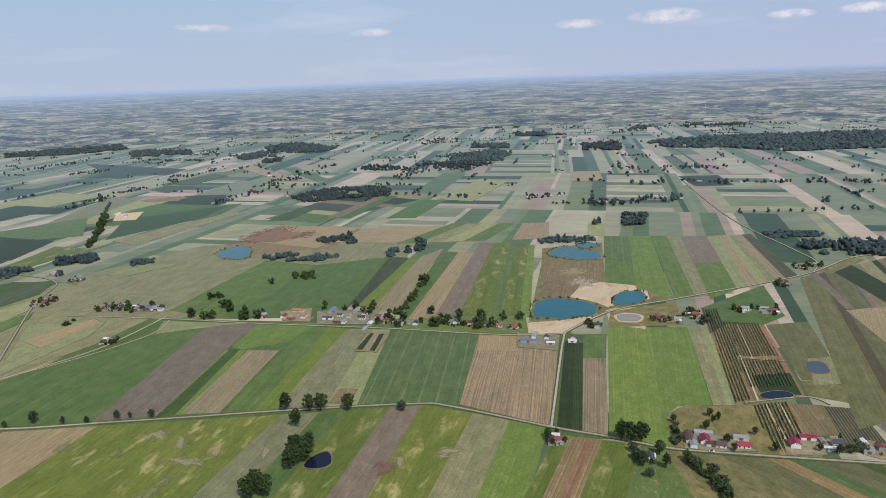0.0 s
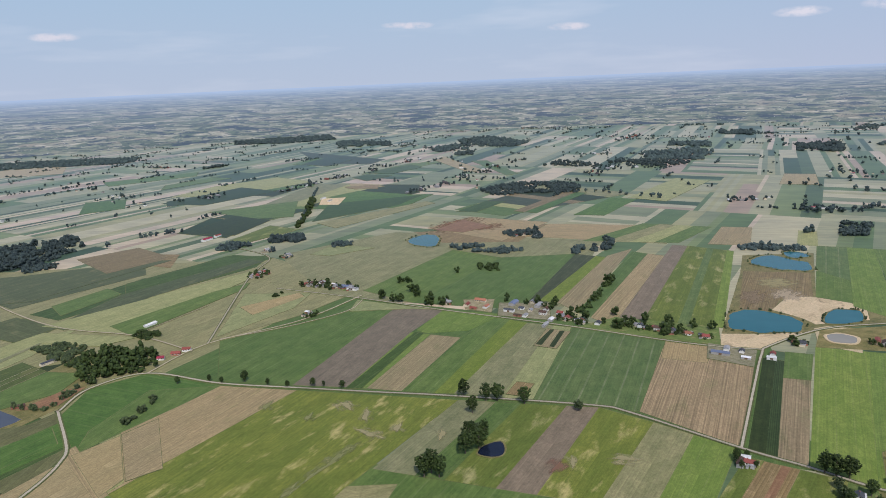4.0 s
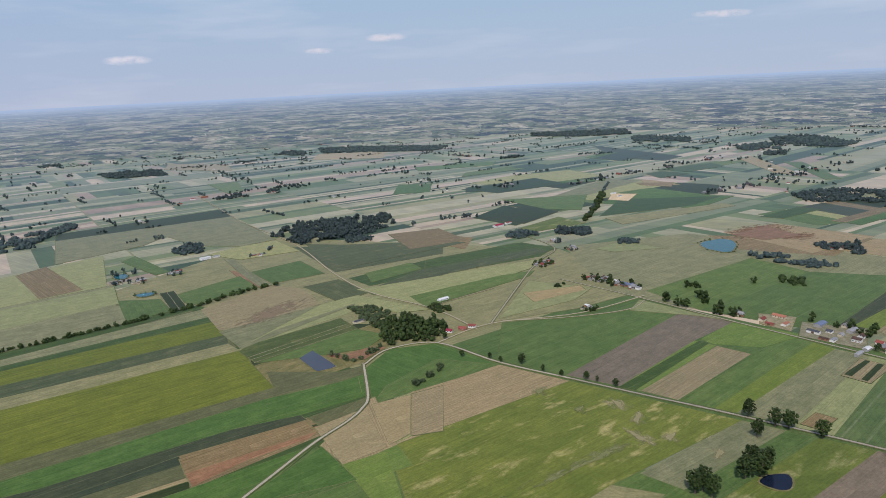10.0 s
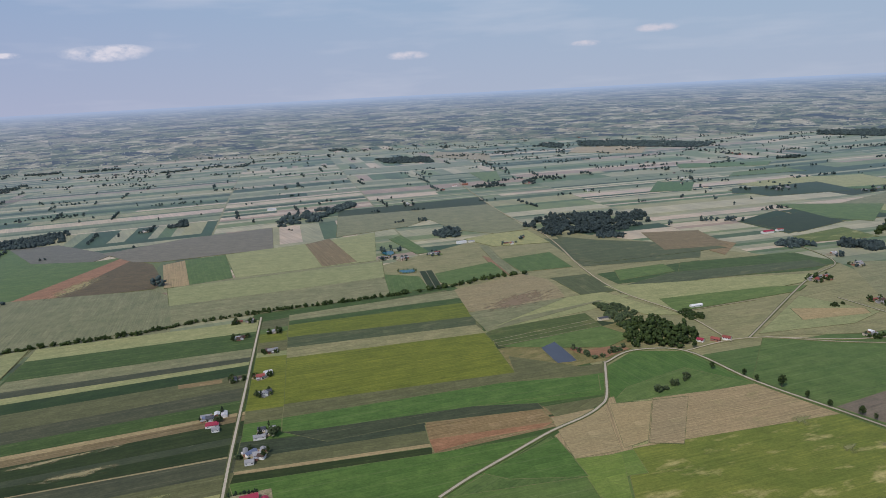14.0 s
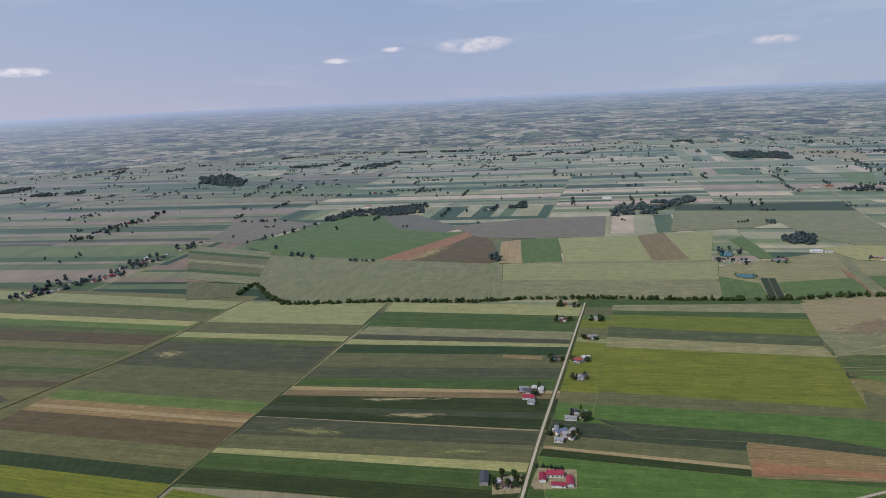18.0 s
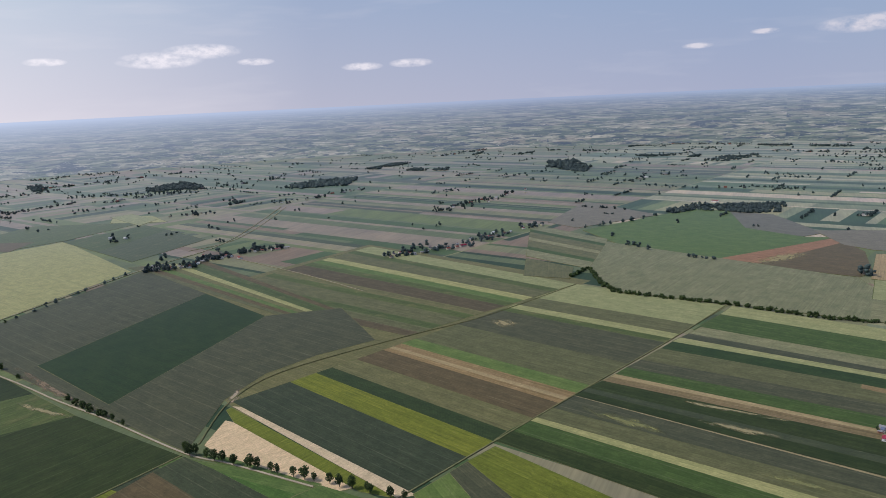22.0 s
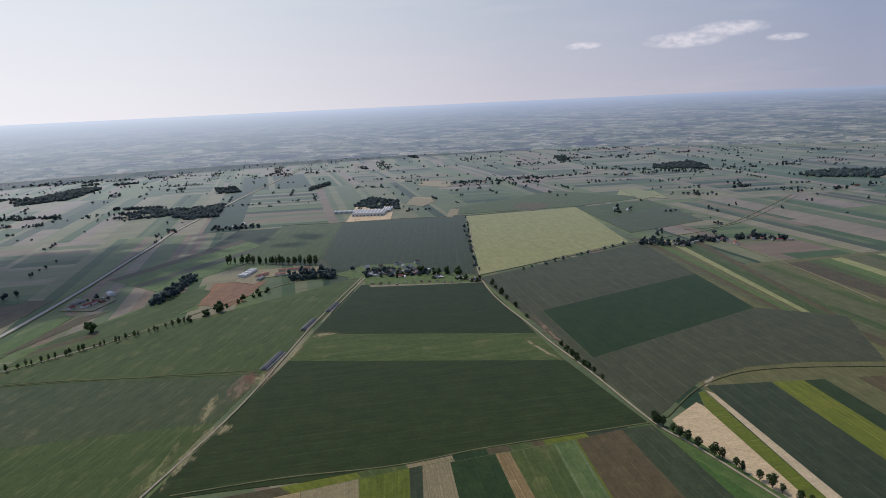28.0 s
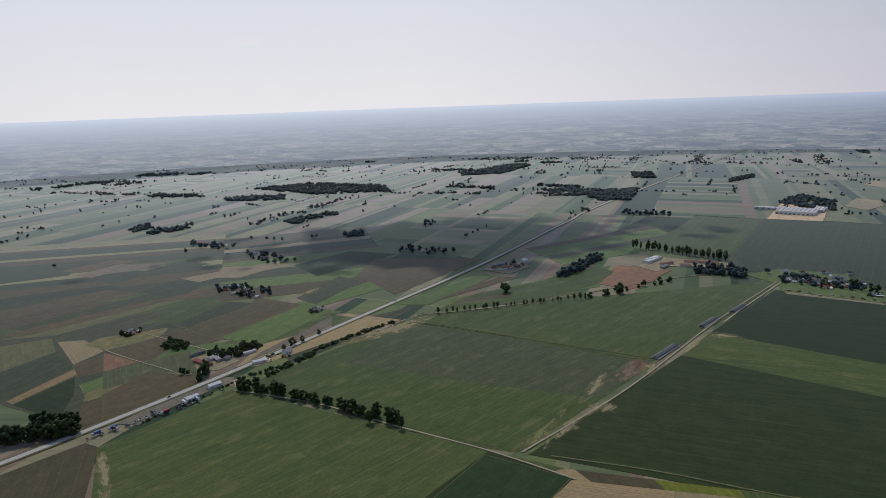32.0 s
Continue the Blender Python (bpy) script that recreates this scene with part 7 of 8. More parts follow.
hedge(6.5, 6.0, 4, (-723, 1369), (-804, 1574), (-925, 1892), fill=0.85)
far_village((469, 1660), (583, 1651), 9, 21)
far_village((345, 1625), (425, 1623), 6, 18)
far_village((209, 1733), (313, 1752), 6, 18)
far_village((-1151, 3274), (-691, 2796), 16, 34)
far_village((534, 2184), (906, 2130), 10, 23)
far_village((-715, 2711), (-410, 1870), 7, 21)
far_village((-257, 3482), (320, 3302), 10, 23)
field("sand", (-828, 1713), (-767, 1738), (-741, 1627), (-794, 1623))
barn(-823, 1712, STRIP, "white", "white", 20, 8.0, 3.1)
barn(-788, 1677, STRIP, "grey", "white", 16, 7.2, 3.1)
field("brown", (-851, 1920), (-755, 1965), (-730, 1885), (-821, 1887))
house(-209, 1321, STRIP, "brown", "cream", 11, 7.2, 2.9)
barn(-187, 1308, STRIP, "grey", "grey", 16, 7.2, 2.9)
barn(-224, 1314, STRIP, "red", "grey", 12, 6.4, 2.7)
wood(14, 13, 0, (126, 2993), (284, 2920), (301, 3100), (141, 3144))
wood(14, 13, 0, (375, 3476), (516, 3408), (545, 3630), (401, 3681))
wood(14, 13, 0, (-1465, 3266), (-1147, 3171), (-1211, 3354), (-1530, 3416))
wood(14, 13, 0, (-710, 2736), (-632, 2721), (-666, 2868), (-736, 2854))
wood(14, 13, 0, (-2887, 2195), (-2708, 2201), (-2875, 2353), (-3017, 2322))
wood(14, 13, 0, (-1430, 3229), (-1279, 3128), (-1384, 3411), (-1525, 3467))
# west woods, ponds and farms
wood(15, 10, 0, (-1247, 902), (-1296, 1006), (-1254, 1107), (-1173, 1198), (-1085, 1133), (-1090, 1066), (-1050, 975), (-1103, 953), (-1122, 879))
wood(8, 9, 2, (-1122, 1003), (-1081, 1057), (-999, 965), (-1050, 943))
field("moss", (-715, 448), (-723, 466), (-700, 603), (-648, 586), (-668, 438), way=77)
field("green", (-666, 437), (-647, 584), (-597, 590), (-587, 540), (-618, 495), way=77)
road(0.7, (-688, 442), (-673, 592), kind="track")
road(0.7, (-679, 439), (-661, 589), kind="track")
road(0.7, (-668, 436), (-647, 584), kind="track")
road(0.7, (-1052, 529), (-941, 488), kind="track")
road(0.7, (-1049, 540), (-940, 500), kind="track")
road(0.7, (-1046, 551), (-942, 513), kind="track")
road(1.6, (-624, 712), (-597, 830), kind="track")
wood(15, 9, 0, (-601, 583), (-635, 637), (-611, 654), (-545, 649), (-525, 617), (-553, 583), (-573, 564))
wood(5, 10, 2, (-718, 636), (-715, 666), (-655, 653), (-614, 599), (-658, 610))
wood(4, 12, 0, (-640, 602), (-643, 638), (-612, 605))
hedge(7.8, 7.2, 2, (-605, 502), (-569, 503), (-570, 541), (-574, 555), fill=0.8)
hedge(6.5, 8.4, 2, (-467, 491), (-467, 533), (-471, 548), fill=0.9)
house(-535, 641, 20, "crimson", "white", 9, 6.4, 2.7)
house(-526, 657, 20, "red", "brick", 12, 6.4, 2.7)
house(-521, 671, 20, "red", "white", 11, 6.4, 2.7)
barn(-665, 606, 77, "dark", "cream", 20, 6.4, 2.7)
barn(-609, 602, 77, "grey", "white", 14, 6.4, 2.7)
barn(-602, 504, 40, "brown", "brick", 14, 5.6, 2.4)
field("red", (-599, 496), (-586, 548), (-568, 558), (-563, 516))
barn(-628, 742, STRIP, "white", "white", 20, 7.2, 2.7)
wood(7, 9, 0, (-632, 703), (-611, 722), (-584, 707), (-598, 693))
yard(-1182, 521, roof="brown", n=1, span=12, trees=2)
yard(-1153, 546, roof="grey", n=1, span=13, trees=4)
yard(-1148, 617, roof="grey", n=2, span=15, trees=6)
tree(-1251, 547, 10, "round")
tree(-1231, 545, 10, "round")
tree(-1219, 570, 10, "round")
tree(-1224, 576, 10, "round")
tree(-1259, 571, 10, "round")
pond("blue", "small blue farm pond", (-1237, 542), (-1234, 563), (-1204, 551), (-1206, 535))
pond("blue", "small blue farm pond", (-1082, 504), (-1071, 526), (-1054, 521), (-1061, 502))
wood(12, 9, 0, (-1320, 708), (-1345, 747), (-1331, 780), (-1254, 737), (-1271, 691))
barn(-1199, 706, 77, "white", "white", 23, 9.6, 3.4)
barn(-1194, 727, 77, "grey", "white", 16, 7.2, 3.1)
tree(-1474, 762, 12, "round")
tree(-1476, 755, 12, "round")
tree(-1471, 769, 12, "round")
yard(-1124, 778, roof="orange", n=2, span=14, trees=3)
yard(-1154, 823, roof="grey", n=1, span=11, trees=2)
barn(-1951, 1177, STRIP, "orange", "brick", 23, 9.6, 3.4)
barn(-1951, 1136, STRIP, "red", "white", 17, 8.0, 3.1)
yard(-1900, 1056, roof="orange", n=1, span=14, trees=3)
yard(-1809, 1335, roof="red", n=2, span=18, trees=6)
yard(-1543, 1351, roof="grey", n=1, span=13, trees=4)
barn(-859, 1219, 77, "crimson", "white", 28, 11.2, 3.7)
barn(-856, 1253, 77, "red", "white", 17, 8.0, 3.4)
wood(11, 10, 0, (-793, 1143), (-779, 1220), (-745, 1210), (-751, 1132))
wood(11, 10, 2, (-723, 1231), (-683, 1297), (-644, 1234), (-690, 1198))
tree_row((-1028, 1218), (-968, 1293), 8, 14, "round")
tree(-1275, 1445, 13, "round")
tree(-1193, 1473, 13, "round")
tree(-1042, 1144, 13, "round")
tree(-2075, 1445, 13, "round")
tree(-1956, 1380, 13, "round")
tree(-1903, 1259, 13, "round")
tree(-1922, 1252, 13, "round")
hedge(11.7, 10.8, 0, (-718, 1349), (-763, 1495), (-845, 1690), fill=0.95)
wood(7, 9, 2, (-575, 1208), (-541, 1239), (-525, 1214), (-558, 1184))
yard(-680, 1146, roof="grey", n=1, span=14, trees=5)
yard(-617, 1112, roof="grey", n=1, span=13, trees=3)
yard(-605, 982, roof="red", n=2, span=13, trees=7)
yard(-493, 950, roof="brown", n=2, span=12, trees=5)
yard(-471, 957, roof="grey", n=1, span=11, trees=4)
barn(-431, 942, 167, "blue", "grey", 22, 9.6, 3.4)
barn(-413, 934, 167, "grey", "white", 19, 8.0, 3.1)
yard(-450, 943, roof="grey", n=1, span=11, trees=3)
wood(7, 7, 0, (-529, 887), (-518, 903), (-505, 889), (-518, 876))
tree_row((-358, 987), (-334, 982), 5, 9, "round")
far_village((-1939, 1976), (-1276, 1547), 10, 26)
wood(11, 12, 0, (-2950, 2504), (-2717, 2655), (-2265, 2773), (-2140, 2575), (-2703, 2327))
wood(11, 14, 3, (-7029, 6940), (-7039, 8698), (-5861, 7380), (-5040, 5288))
wood(11, 12, 0, (-3074, 1360), (-2935, 1578), (-2696, 1468), (-2844, 1297))
far_village((-2931, 1734), (-2102, 1464), 7, 21)
field("thin", (-1119, 891), (-1040, 926), (-876, 1051), (-827, 1061), (-896, 805), (-934, 787), way=77)
field("rye", (-1219, 891), (-1629, 1036), (-1662, 869), (-1705, 631), (-1443, 525), (-1442, 709), (-1488, 785), (-1325, 767), (-1231, 809), way=77)
field("pale", (-1231, 809), (-1210, 883), (-1082, 845), (-1130, 738), (-1228, 730))
field("deep", (-1777, 660), (-1693, 1079), (-1568, 1012), (-1692, 626), way=77)
field("thin", (-764, 715), (-770, 856), (-681, 1084), (-643, 1072), (-715, 851), (-737, 706), way=77)
field("green", (-840, 791), (-819, 883), (-775, 862), (-790, 756), way=77)
field("deep", (-949, 1271), (-950, 1494), (-826, 1424), (-823, 1266), way=77)
field("green", (-1052, 1513), (-882, 1678), (-789, 1469), (-867, 1440), way=77)
field("brown", (-1026, 1043), (-966, 1142), (-839, 1078), (-889, 962), way=77)
field("green", (-1031, 692), (-1016, 791), (-904, 753), (-934, 665))
field("rye", (-1141, 733), (-1043, 695), (-925, 659), (-938, 635), (-1162, 724))
field("red", (-1077, 678), (-1056, 680), (-931, 639), (-941, 627))
field("green", (-1020, 530), (-1025, 664), (-934, 637), (-946, 522), way=77)
field("deep", (-1052, 529), (-1046, 551), (-939, 511), (-941, 488))
field("green", (-1075, 471), (-1022, 513), (-946, 491), (-961, 426))
field("tan", (-914, 519), (-923, 657), (-869, 670), (-822, 654), (-775, 630), (-787, 503), (-806, 479), way=77)
field("rye", (-802, 476), (-773, 628), (-742, 694), (-728, 662), (-720, 455), way=77)
patch("brown", (-820, 495), (-824, 571), (-821, 630), (-786, 590), (-794, 521))
field("sage", (-1057, 383), (-1069, 468), (-960, 426), (-1005, 361))
field("pale", (-772, 631), (-759, 692), (-614, 700), (-645, 663), (-732, 660), (-740, 525), (-726, 456), way=77)
field("thin", (-847, 674), (-838, 737), (-753, 711), (-769, 656))
field("pale", (-781, 713), (-627, 1015), (-607, 981), (-641, 707), way=77)
field("green", (-683, 730), (-629, 892), (-597, 946), (-587, 913), (-628, 704), way=77)
field("pale", (-573, 890), (-470, 906), (-464, 840), (-510, 717), way=77)
field("tan", (-545, 830), (-490, 906), (-473, 891), (-508, 802), way=77)
field("green", (-1337, 606), (-1360, 646), (-1168, 615), (-1175, 588))
# along the farm road
yard(-969, 187, roof="dark", n=1, span=8, trees=3)
yard(-963, 207, roof="white", n=1, span=7, trees=2)
yard(-898, 177, roof="brown", n=2, span=9, trees=4)
yard(-897, 222, roof="grey", n=1, span=8, trees=3)
yard(-825, 198, roof="grey", n=2, span=9, trees=3)
yard(-760, 138, roof="dark", n=1, span=7, trees=4)
yard(-752, 164, roof="red", n=1, span=10, trees=3)
yard(-702, 155, roof="grey", n=1, span=8, trees=4)
yard(-676, 93, roof="dark", n=2, span=11, trees=4)
house(-659, 90, 77, "crimson", "brick", 11, 7.2, 2.9)
barn(-676, 106, 167, "white", "white", 12, 6.4, 2.7)
yard(-615, 133, roof="grey", n=2, span=10, trees=3)
yard(-579, 111, roof="grey", n=2, span=12, trees=4)
# further farm buildings along the farm road
barn(-676, 90, 70, "blue", "white", 12, 7, 2.8)
barn(-658, 90, 73, "crimson", "white", 14, 7, 2.8)
barn(-647, 91, 72, "grey", "white", 8, 7, 2.8)
barn(-621, 129, 67, "dark", "white", 8, 7, 2.8)
barn(-607, 123, 77, "grey", "white", 13, 7, 2.8)
barn(-581, 108, 113, "blue", "white", 13, 7, 2.8)
barn(-566, 103, 72, "grey", "white", 9, 7, 2.8)
barn(-570, 115, 45, "brown", "white", 8, 7, 2.8)
barn(-758, 175, 97, "white", "white", 8, 7, 2.8)
barn(-749, 162, 50, "crimson", "white", 8, 7, 2.8)
# crimson-roofed farm round a paved court
field("yard", (-498, 66), (-523, 76), (-516, 108), (-488, 102), (-491, 68), margin=False)
house(-509, 88, 82, "crimson", "white", 16, 8, 3.4)
barn(-505, 77, -9, "crimson", "white", 13, 6, 2.8)
barn(-493, 88, 76, "crimson", "white", 13, 6, 2.6)
barn(-497, 98, -9, "crimson", "white", 15, 6, 2.6)
hedge(4.0, 2.6, 3, (-525, 73), (-517, 98), fill=1.0)
barn(-509, 29, -7, "dark", "grey", 19, 8, 3.4)
field("yard", (-511, 36), (-515, 62), (-487, 56), (-487, 33), margin=False)
hedge(3.0, 3.0, 2, (-517, 51), (-513, 62), (-501, 58), (-495, 40), fill=0.7)
tree(-512, 44, 9, "round")
tree(-509, 54, 9, "round")
tree(-500, 55, 9, "round")
tree(-496, 47, 9, "round")
yard(-500, 45, roof="brown", n=1, span=8, trees=2)
hedge(6.5, 7.2, 0, (-1124, -325), (-1187, -316), (-1176, -306), (-1083, -263), (-1052, -234), (-1045, -176), (-1036, -72), (-1008, 60), (-1009, 138), (-991, 250), (-948, 430), fill=1.0)
hedge(7.8, 9.6, 0, (-948, 430), (-933, 530), (-935, 602), (-920, 665), fill=0.8)
tree(-1274, 115, 17, "round")
tree(-1269, 125, 17, "round")
tree(-1265, 133, 17, "round")
tree_row((-1562, -420), (-1736, -283), 9, 12, "round")
tree(-1399, -286, 12, "round")
tree(-1402, -274, 12, "round")
tree(-1392, -263, 12, "round")
tree(-1367, -239, 12, "round")
tree(-1484, -335, 12, "round")
tree_row((-1328, -165), (-1313, -107), 6, 8, "round")
wood(12, 10, 0, (-1822, -279), (-1914, -238), (-1960, -125), (-1996, -35), (-2000, 11), (-1841, -14), (-1842, -93), (-1862, -205), (-1792, -252))
barn(-1926, -196, STRIP, "red", "white", 23, 9.6, 3.4)
barn(-2005, -169, STRIP, "red", "white", 20, 9.6, 4.2)
field("green", (-1533, -413), (-1775, -276), (-1881, -193), (-1849, -121), (-1566, 37), (-1570, 94), (-1435, -3), (-1309, -99), (-1411, -311), way=77)
field("umber", (-1570, 94), (-1450, 138), (-1288, 135), (-1251, 114), (-1309, -99), (-1435, -3), way=77)
field("red", (-1322, -108), (-1563, 94), (-1528, 110), (-1289, -48), way=77)
patch("straw", (-1330, -48), (-1418, 30), (-1387, 40), (-1297, -28))
field("mauve", (-1849, -121), (-1827, -22), (-1613, 78), (-1566, 37), (-1639, -75), way=77)
field("mauve", (-1638, 60), (-1681, 236), (-1667, 443), (-1426, 375), (-1467, 152), (-1503, 107), way=77)
strips((-1452, -339), (-1181, -294), (-1252, -454), (-1577, -555), "rye 2 fern 1 sage 2 rye 1 sage 2 fern 1 rye 2")
field("sage", (-1237, -449), (-1189, -342), (-1113, -326), (-1108, -409))
field("rye", (-1421, -333), (-1242, 113), (-1119, 146), (-1078, 274), (-994, 251), (-1039, -72), (-1055, -235), (-1189, -313), way=167)
field("mauve", (-1614, -524), (-1559, -435), (-1771, -282), (-1951, -516), way=77)
field("straw", (-1430, 154), (-1443, 198), (-1233, 170), (-1244, 129))
field("green", (-1443, 198), (-1439, 278), (-1234, 245), (-1233, 170))
field("pale", (-1439, 278), (-1421, 460), (-1430, 613), (-1179, 503), (-1231, 250), way=77)
field("brown", (-1416, 443), (-1438, 506), (-1196, 470), (-1204, 404))
field("rye", (-1237, 144), (-1231, 250), (-1176, 508), (-1044, 454), (-1078, 274), (-1119, 146), way=77)
# split field behind the long hedge
field("pale", (-1237, 134), (-1164, 508), (-1058, 464), (-1123, 120), way=77)
field("rye", (-1112, 119), (-1048, 460), (-954, 425), (-1015, 107), way=77)
field("green", (-1039, 468), (-1037, 480), (-947, 460), (-947, 431))
wood(12, 12, 0, (-1727, 469), (-1815, 527), (-1828, 615), (-1887, 750), (-1824, 733), (-1739, 616), (-1656, 555), (-1655, 463))
wood(11, 10, 0, (-1909, 233), (-1942, 286), (-1841, 277), (-1848, 232))
yard(-1854, 171, roof="grey", n=1, span=14, trees=6)
yard(-2637, -394, roof="grey", n=2, span=16, trees=6)
wood(11, 13, 0, (-3118, -995), (-3176, -888), (-2856, -728), (-2689, -707), (-2850, -915))
barn(-1936, 520, STRIP, "white", "white", 28, 11.2, 4.2)
# villages to the south-west
tree(-481, -1148, 12, "round")
tree(-493, -1129, 12, "round")
yard(-501, -1069, roof="brown", n=2, span=11, trees=4)
tree_row((-774, -1676), (-581, -1241), 9, 9, "round")
tree_row((-582, -1239), (-526, -1099), 3, 8, "round")
tree_row((-582, -1083), (-905, -1159), 10, 8, "round")
tree_row((-518, -1052), (-469, -835), 6, 11, "round")
tree_row((-450, -730), (-426, -594), 8, 11, "round")
tree(-407, -489, 12, "round")
tree(-410, -484, 12, "round")
tree(-410, -497, 12, "round")
tree_row((-408, -478), (-418, -265), 18, 12, "round")
far_village((-938, -1157), (-1000, -1075), 18, 16)
far_village((-1029, -1104), (-1091, -1071), 14, 13)
far_village((-1120, -1077), (-1195, -1001), 13, 13)
house(-1076, -1032, 60, "red", "white", 16, 7.2, 3.1)
house(-1069, -1127, 60, "red", "white", 12, 7.2, 3.1)
tree(-1037, -1207, 14, "round")
tree(-1012, -1191, 14, "round")
tree(-1117, -1134, 14, "round")
tree(-968, -1153, 14, "round")
tree(-1184, -1085, 14, "round")
far_village((-1165, -736), (-1248, -672), 8, 16)
far_village((-1250, -666), (-1334, -607), 7, 16)
far_village((-1363, -613), (-1477, -583), 9, 16)
far_village((-1517, -571), (-1586, -529), 6, 16)
tree_row((-1228, -722), (-1301, -692), 5, 15, "round")
far_village((-1724, -865), (-2174, -759), 9, 21)
far_village((-1472, -1666), (-1563, -1559), 5, 18)
far_village((-1748, -1481), (-1930, -1426), 7, 21)
wood(11, 14, 0, (-2144, -1761), (-2346, -1725), (-2413, -1597), (-2200, -1512), (-2097, -1654))
wood(9, 13, 0, (-2007, -2370), (-2218, -2365), (-2122, -2214), (-1955, -2258))
wood(9, 10, 0, (-1009, -1643), (-1038, -1650), (-1021, -1612), (-998, -1613))
far_village((-1119, -2406), (-1454, -2358), 10, 26)
far_village((-1566, -2808), (-1856, -2769), 9, 26)
road(2.6, (-1103, -1207), (-1217, -1188), (-1401, -1256), (-1695, -1402), kind="track")
road(2.4, (-1073, -1038), (-1004, -813), (-937, -636), kind="track")
field("pale", (-1414, -1850), (-1479, -1833), (-1419, -1657), (-1325, -1624))
# south: village, works and woods
field("grass", (-335, -1211), (-459, -1179), (-520, -1088), (-498, -1056), (-326, -1146))
far_village((-344, -1220), (-455, -1171), 44, 16, 1.0, ("grey", "white", "dark", "grey", "brown", "red"))
yard(-395, -1222, roof="grey", n=2, span=13, trees=3)
yard(-400, -1168, roof="red", n=2, span=11, trees=3)
yard(-434, -1175, roof="grey", n=2, span=13, trees=2)
yard(-452, -1123, roof="dark", n=2, span=9, trees=4)
yard(-483, -1093, roof="grey", n=1, span=9, trees=4)
tree_row((-715, -1568), (-534, -1128), 8, 9, "round")
tree_row((-123, -1475), (-286, -1351), 24, 20, "column")
wood(15, 9, 0, (-208, -1286), (-251, -1308), (-299, -1276), (-285, -1225), (-217, -1250))
wood(15, 8, 0, (32, -1232), (-5, -1311), (-55, -1398), (-60, -1374), (-12, -1263), (22, -1206))
tree(-69, -1124, 17, "round")
tree(-72, -1119, 17, "round")
tree(112, -1119, 17, "round")
tree(115, -1115, 17, "round")
tree_row((205, -993), (-19, -1088), 26, 10, "column")
tree_row((-19, -1088), (-168, -1205), 10, 11, "round")
field("gravel", (-478, -1815), (-583, -2070), (-697, -2032), (-595, -1778))
wood(14, 12, 0, (-575, -2092), (-687, -2218), (-737, -2107), (-680, -1946), (-616, -2000))
barn(-226, -1969, STRIP, "white", "white", 23, 11.2, 3.4)
far_village((-139, -1931), (-264, -1917), 10, 23)
yard(-34, -1970, roof="grey", n=1, span=13, trees=5)
wood(12, 12, 0, (-47, -2277), (-119, -2356), (-217, -2364), (-183, -2168), (-90, -2168))
tree_row((199, -2475), (16, -2382), 14, 12, "round")
far_village((129, -2341), (17, -2303), 6, 18)
wood(11, 14, 0, (489, -3101), (254, -3439), (172, -3388), (289, -3023), (451, -2961))
far_village((-1032, -2332), (-1347, -2208), 10, 21)
tree_row((-1697, -2458), (-2130, -1909), 20, 11, "round")
wood(11, 13, 0, (-2095, -1732), (-2272, -1670), (-2355, -1604), (-2148, -1579))
wood(9, 12, 0, (-1954, -2300), (-2119, -2247), (-2034, -2142), (-1912, -2216))
wood(13, 9, 0, (-552, -2586), (-669, -2715), (-701, -2824), (-587, -2691))
wood(13, 12, 0, (-1933, -2289), (-2041, -2099), (-2134, -2194), (-2030, -2379))
far_village((-1033, -2417), (-1418, -2300), 22, 20, 2.0)
tree_row((-1720, -2480), (-1938, -1996), 30, 12, "round")
far_village((-734, -2575), (-875, -2455), 9, 18, 1.0, ("white", "grey", "white"))
# along the main road
hedge(15.6, 10.8, 0, (381, -696), (340, -689), (280, -673), (222, -646), (173, -630), fill=0.97)
tree(382, -704, 14, "round")
tree(371, -697, 14, "round")
tree(349, -687, 14, "round")
tree(324, -683, 14, "round")
tree(208, -629, 14, "round")
tree(173, -620, 14, "round")
hedge(5.2, 7.2, 0, (367, -734), (348, -777), (318, -863), (260, -952), fill=0.85)
tree_row((564, -544), (496, -577), 16, 19, "round")
tree_row((542, -570), (508, -592), 10, 23, "round")
yard(636, -875, roof="grey", n=1, span=11, trees=4)
wood(9, 8, 0, (554, -823), (530, -840), (508, -815), (533, -802))
yard(613, -1117, roof="grey", n=2, span=14, trees=6)
yard(562, -1090, roof="brown", n=2, span=14, trees=5)
far_village((919, -1514), (775, -1463), 9, 16)
far_village((751, -1415), (580, -1325), 10, 16)
field("yard", (168, -1272), (152, -1348), (106, -1318), (89, -1341), (83, -1295), (116, -1240))
field("yard", (-118, -1306), (-134, -1345), (-169, -1386), (-292, -1336), (-287, -1295), (-175, -1308), (-148, -1267))
yard(112, -1311, roof="brown", n=2, span=14, trees=4)
far_village((380, -1465), (252, -1421), 8, 16)
wood(11, 10, 0, (1219, -1723), (1189, -1784), (1142, -1730), (1162, -1663))
wood(11, 10, 0, (1120, -1662), (1065, -1799), (1026, -1744), (1065, -1615))
wood(11, 10, 0, (799, -1828), (710, -1995), (674, -1940), (748, -1772))
wood(11, 13, 0, (1244, -2592), (1042, -2756), (714, -2622), (647, -2446), (910, -2394))
wood(11, 13, 0, (1253, -2348), (1026, -2359), (966, -2241), (1195, -2258))
wood(11, 13, 0, (85, -2436), (-3, -2505), (-97, -2402), (-232, -2448), (-196, -2267), (44, -2288))
far_village((637, -1132), (518, -1074), 8, 18)
wood(9, 10, 0, (557, -1632), (529, -1685), (500, -1609), (538, -1596))
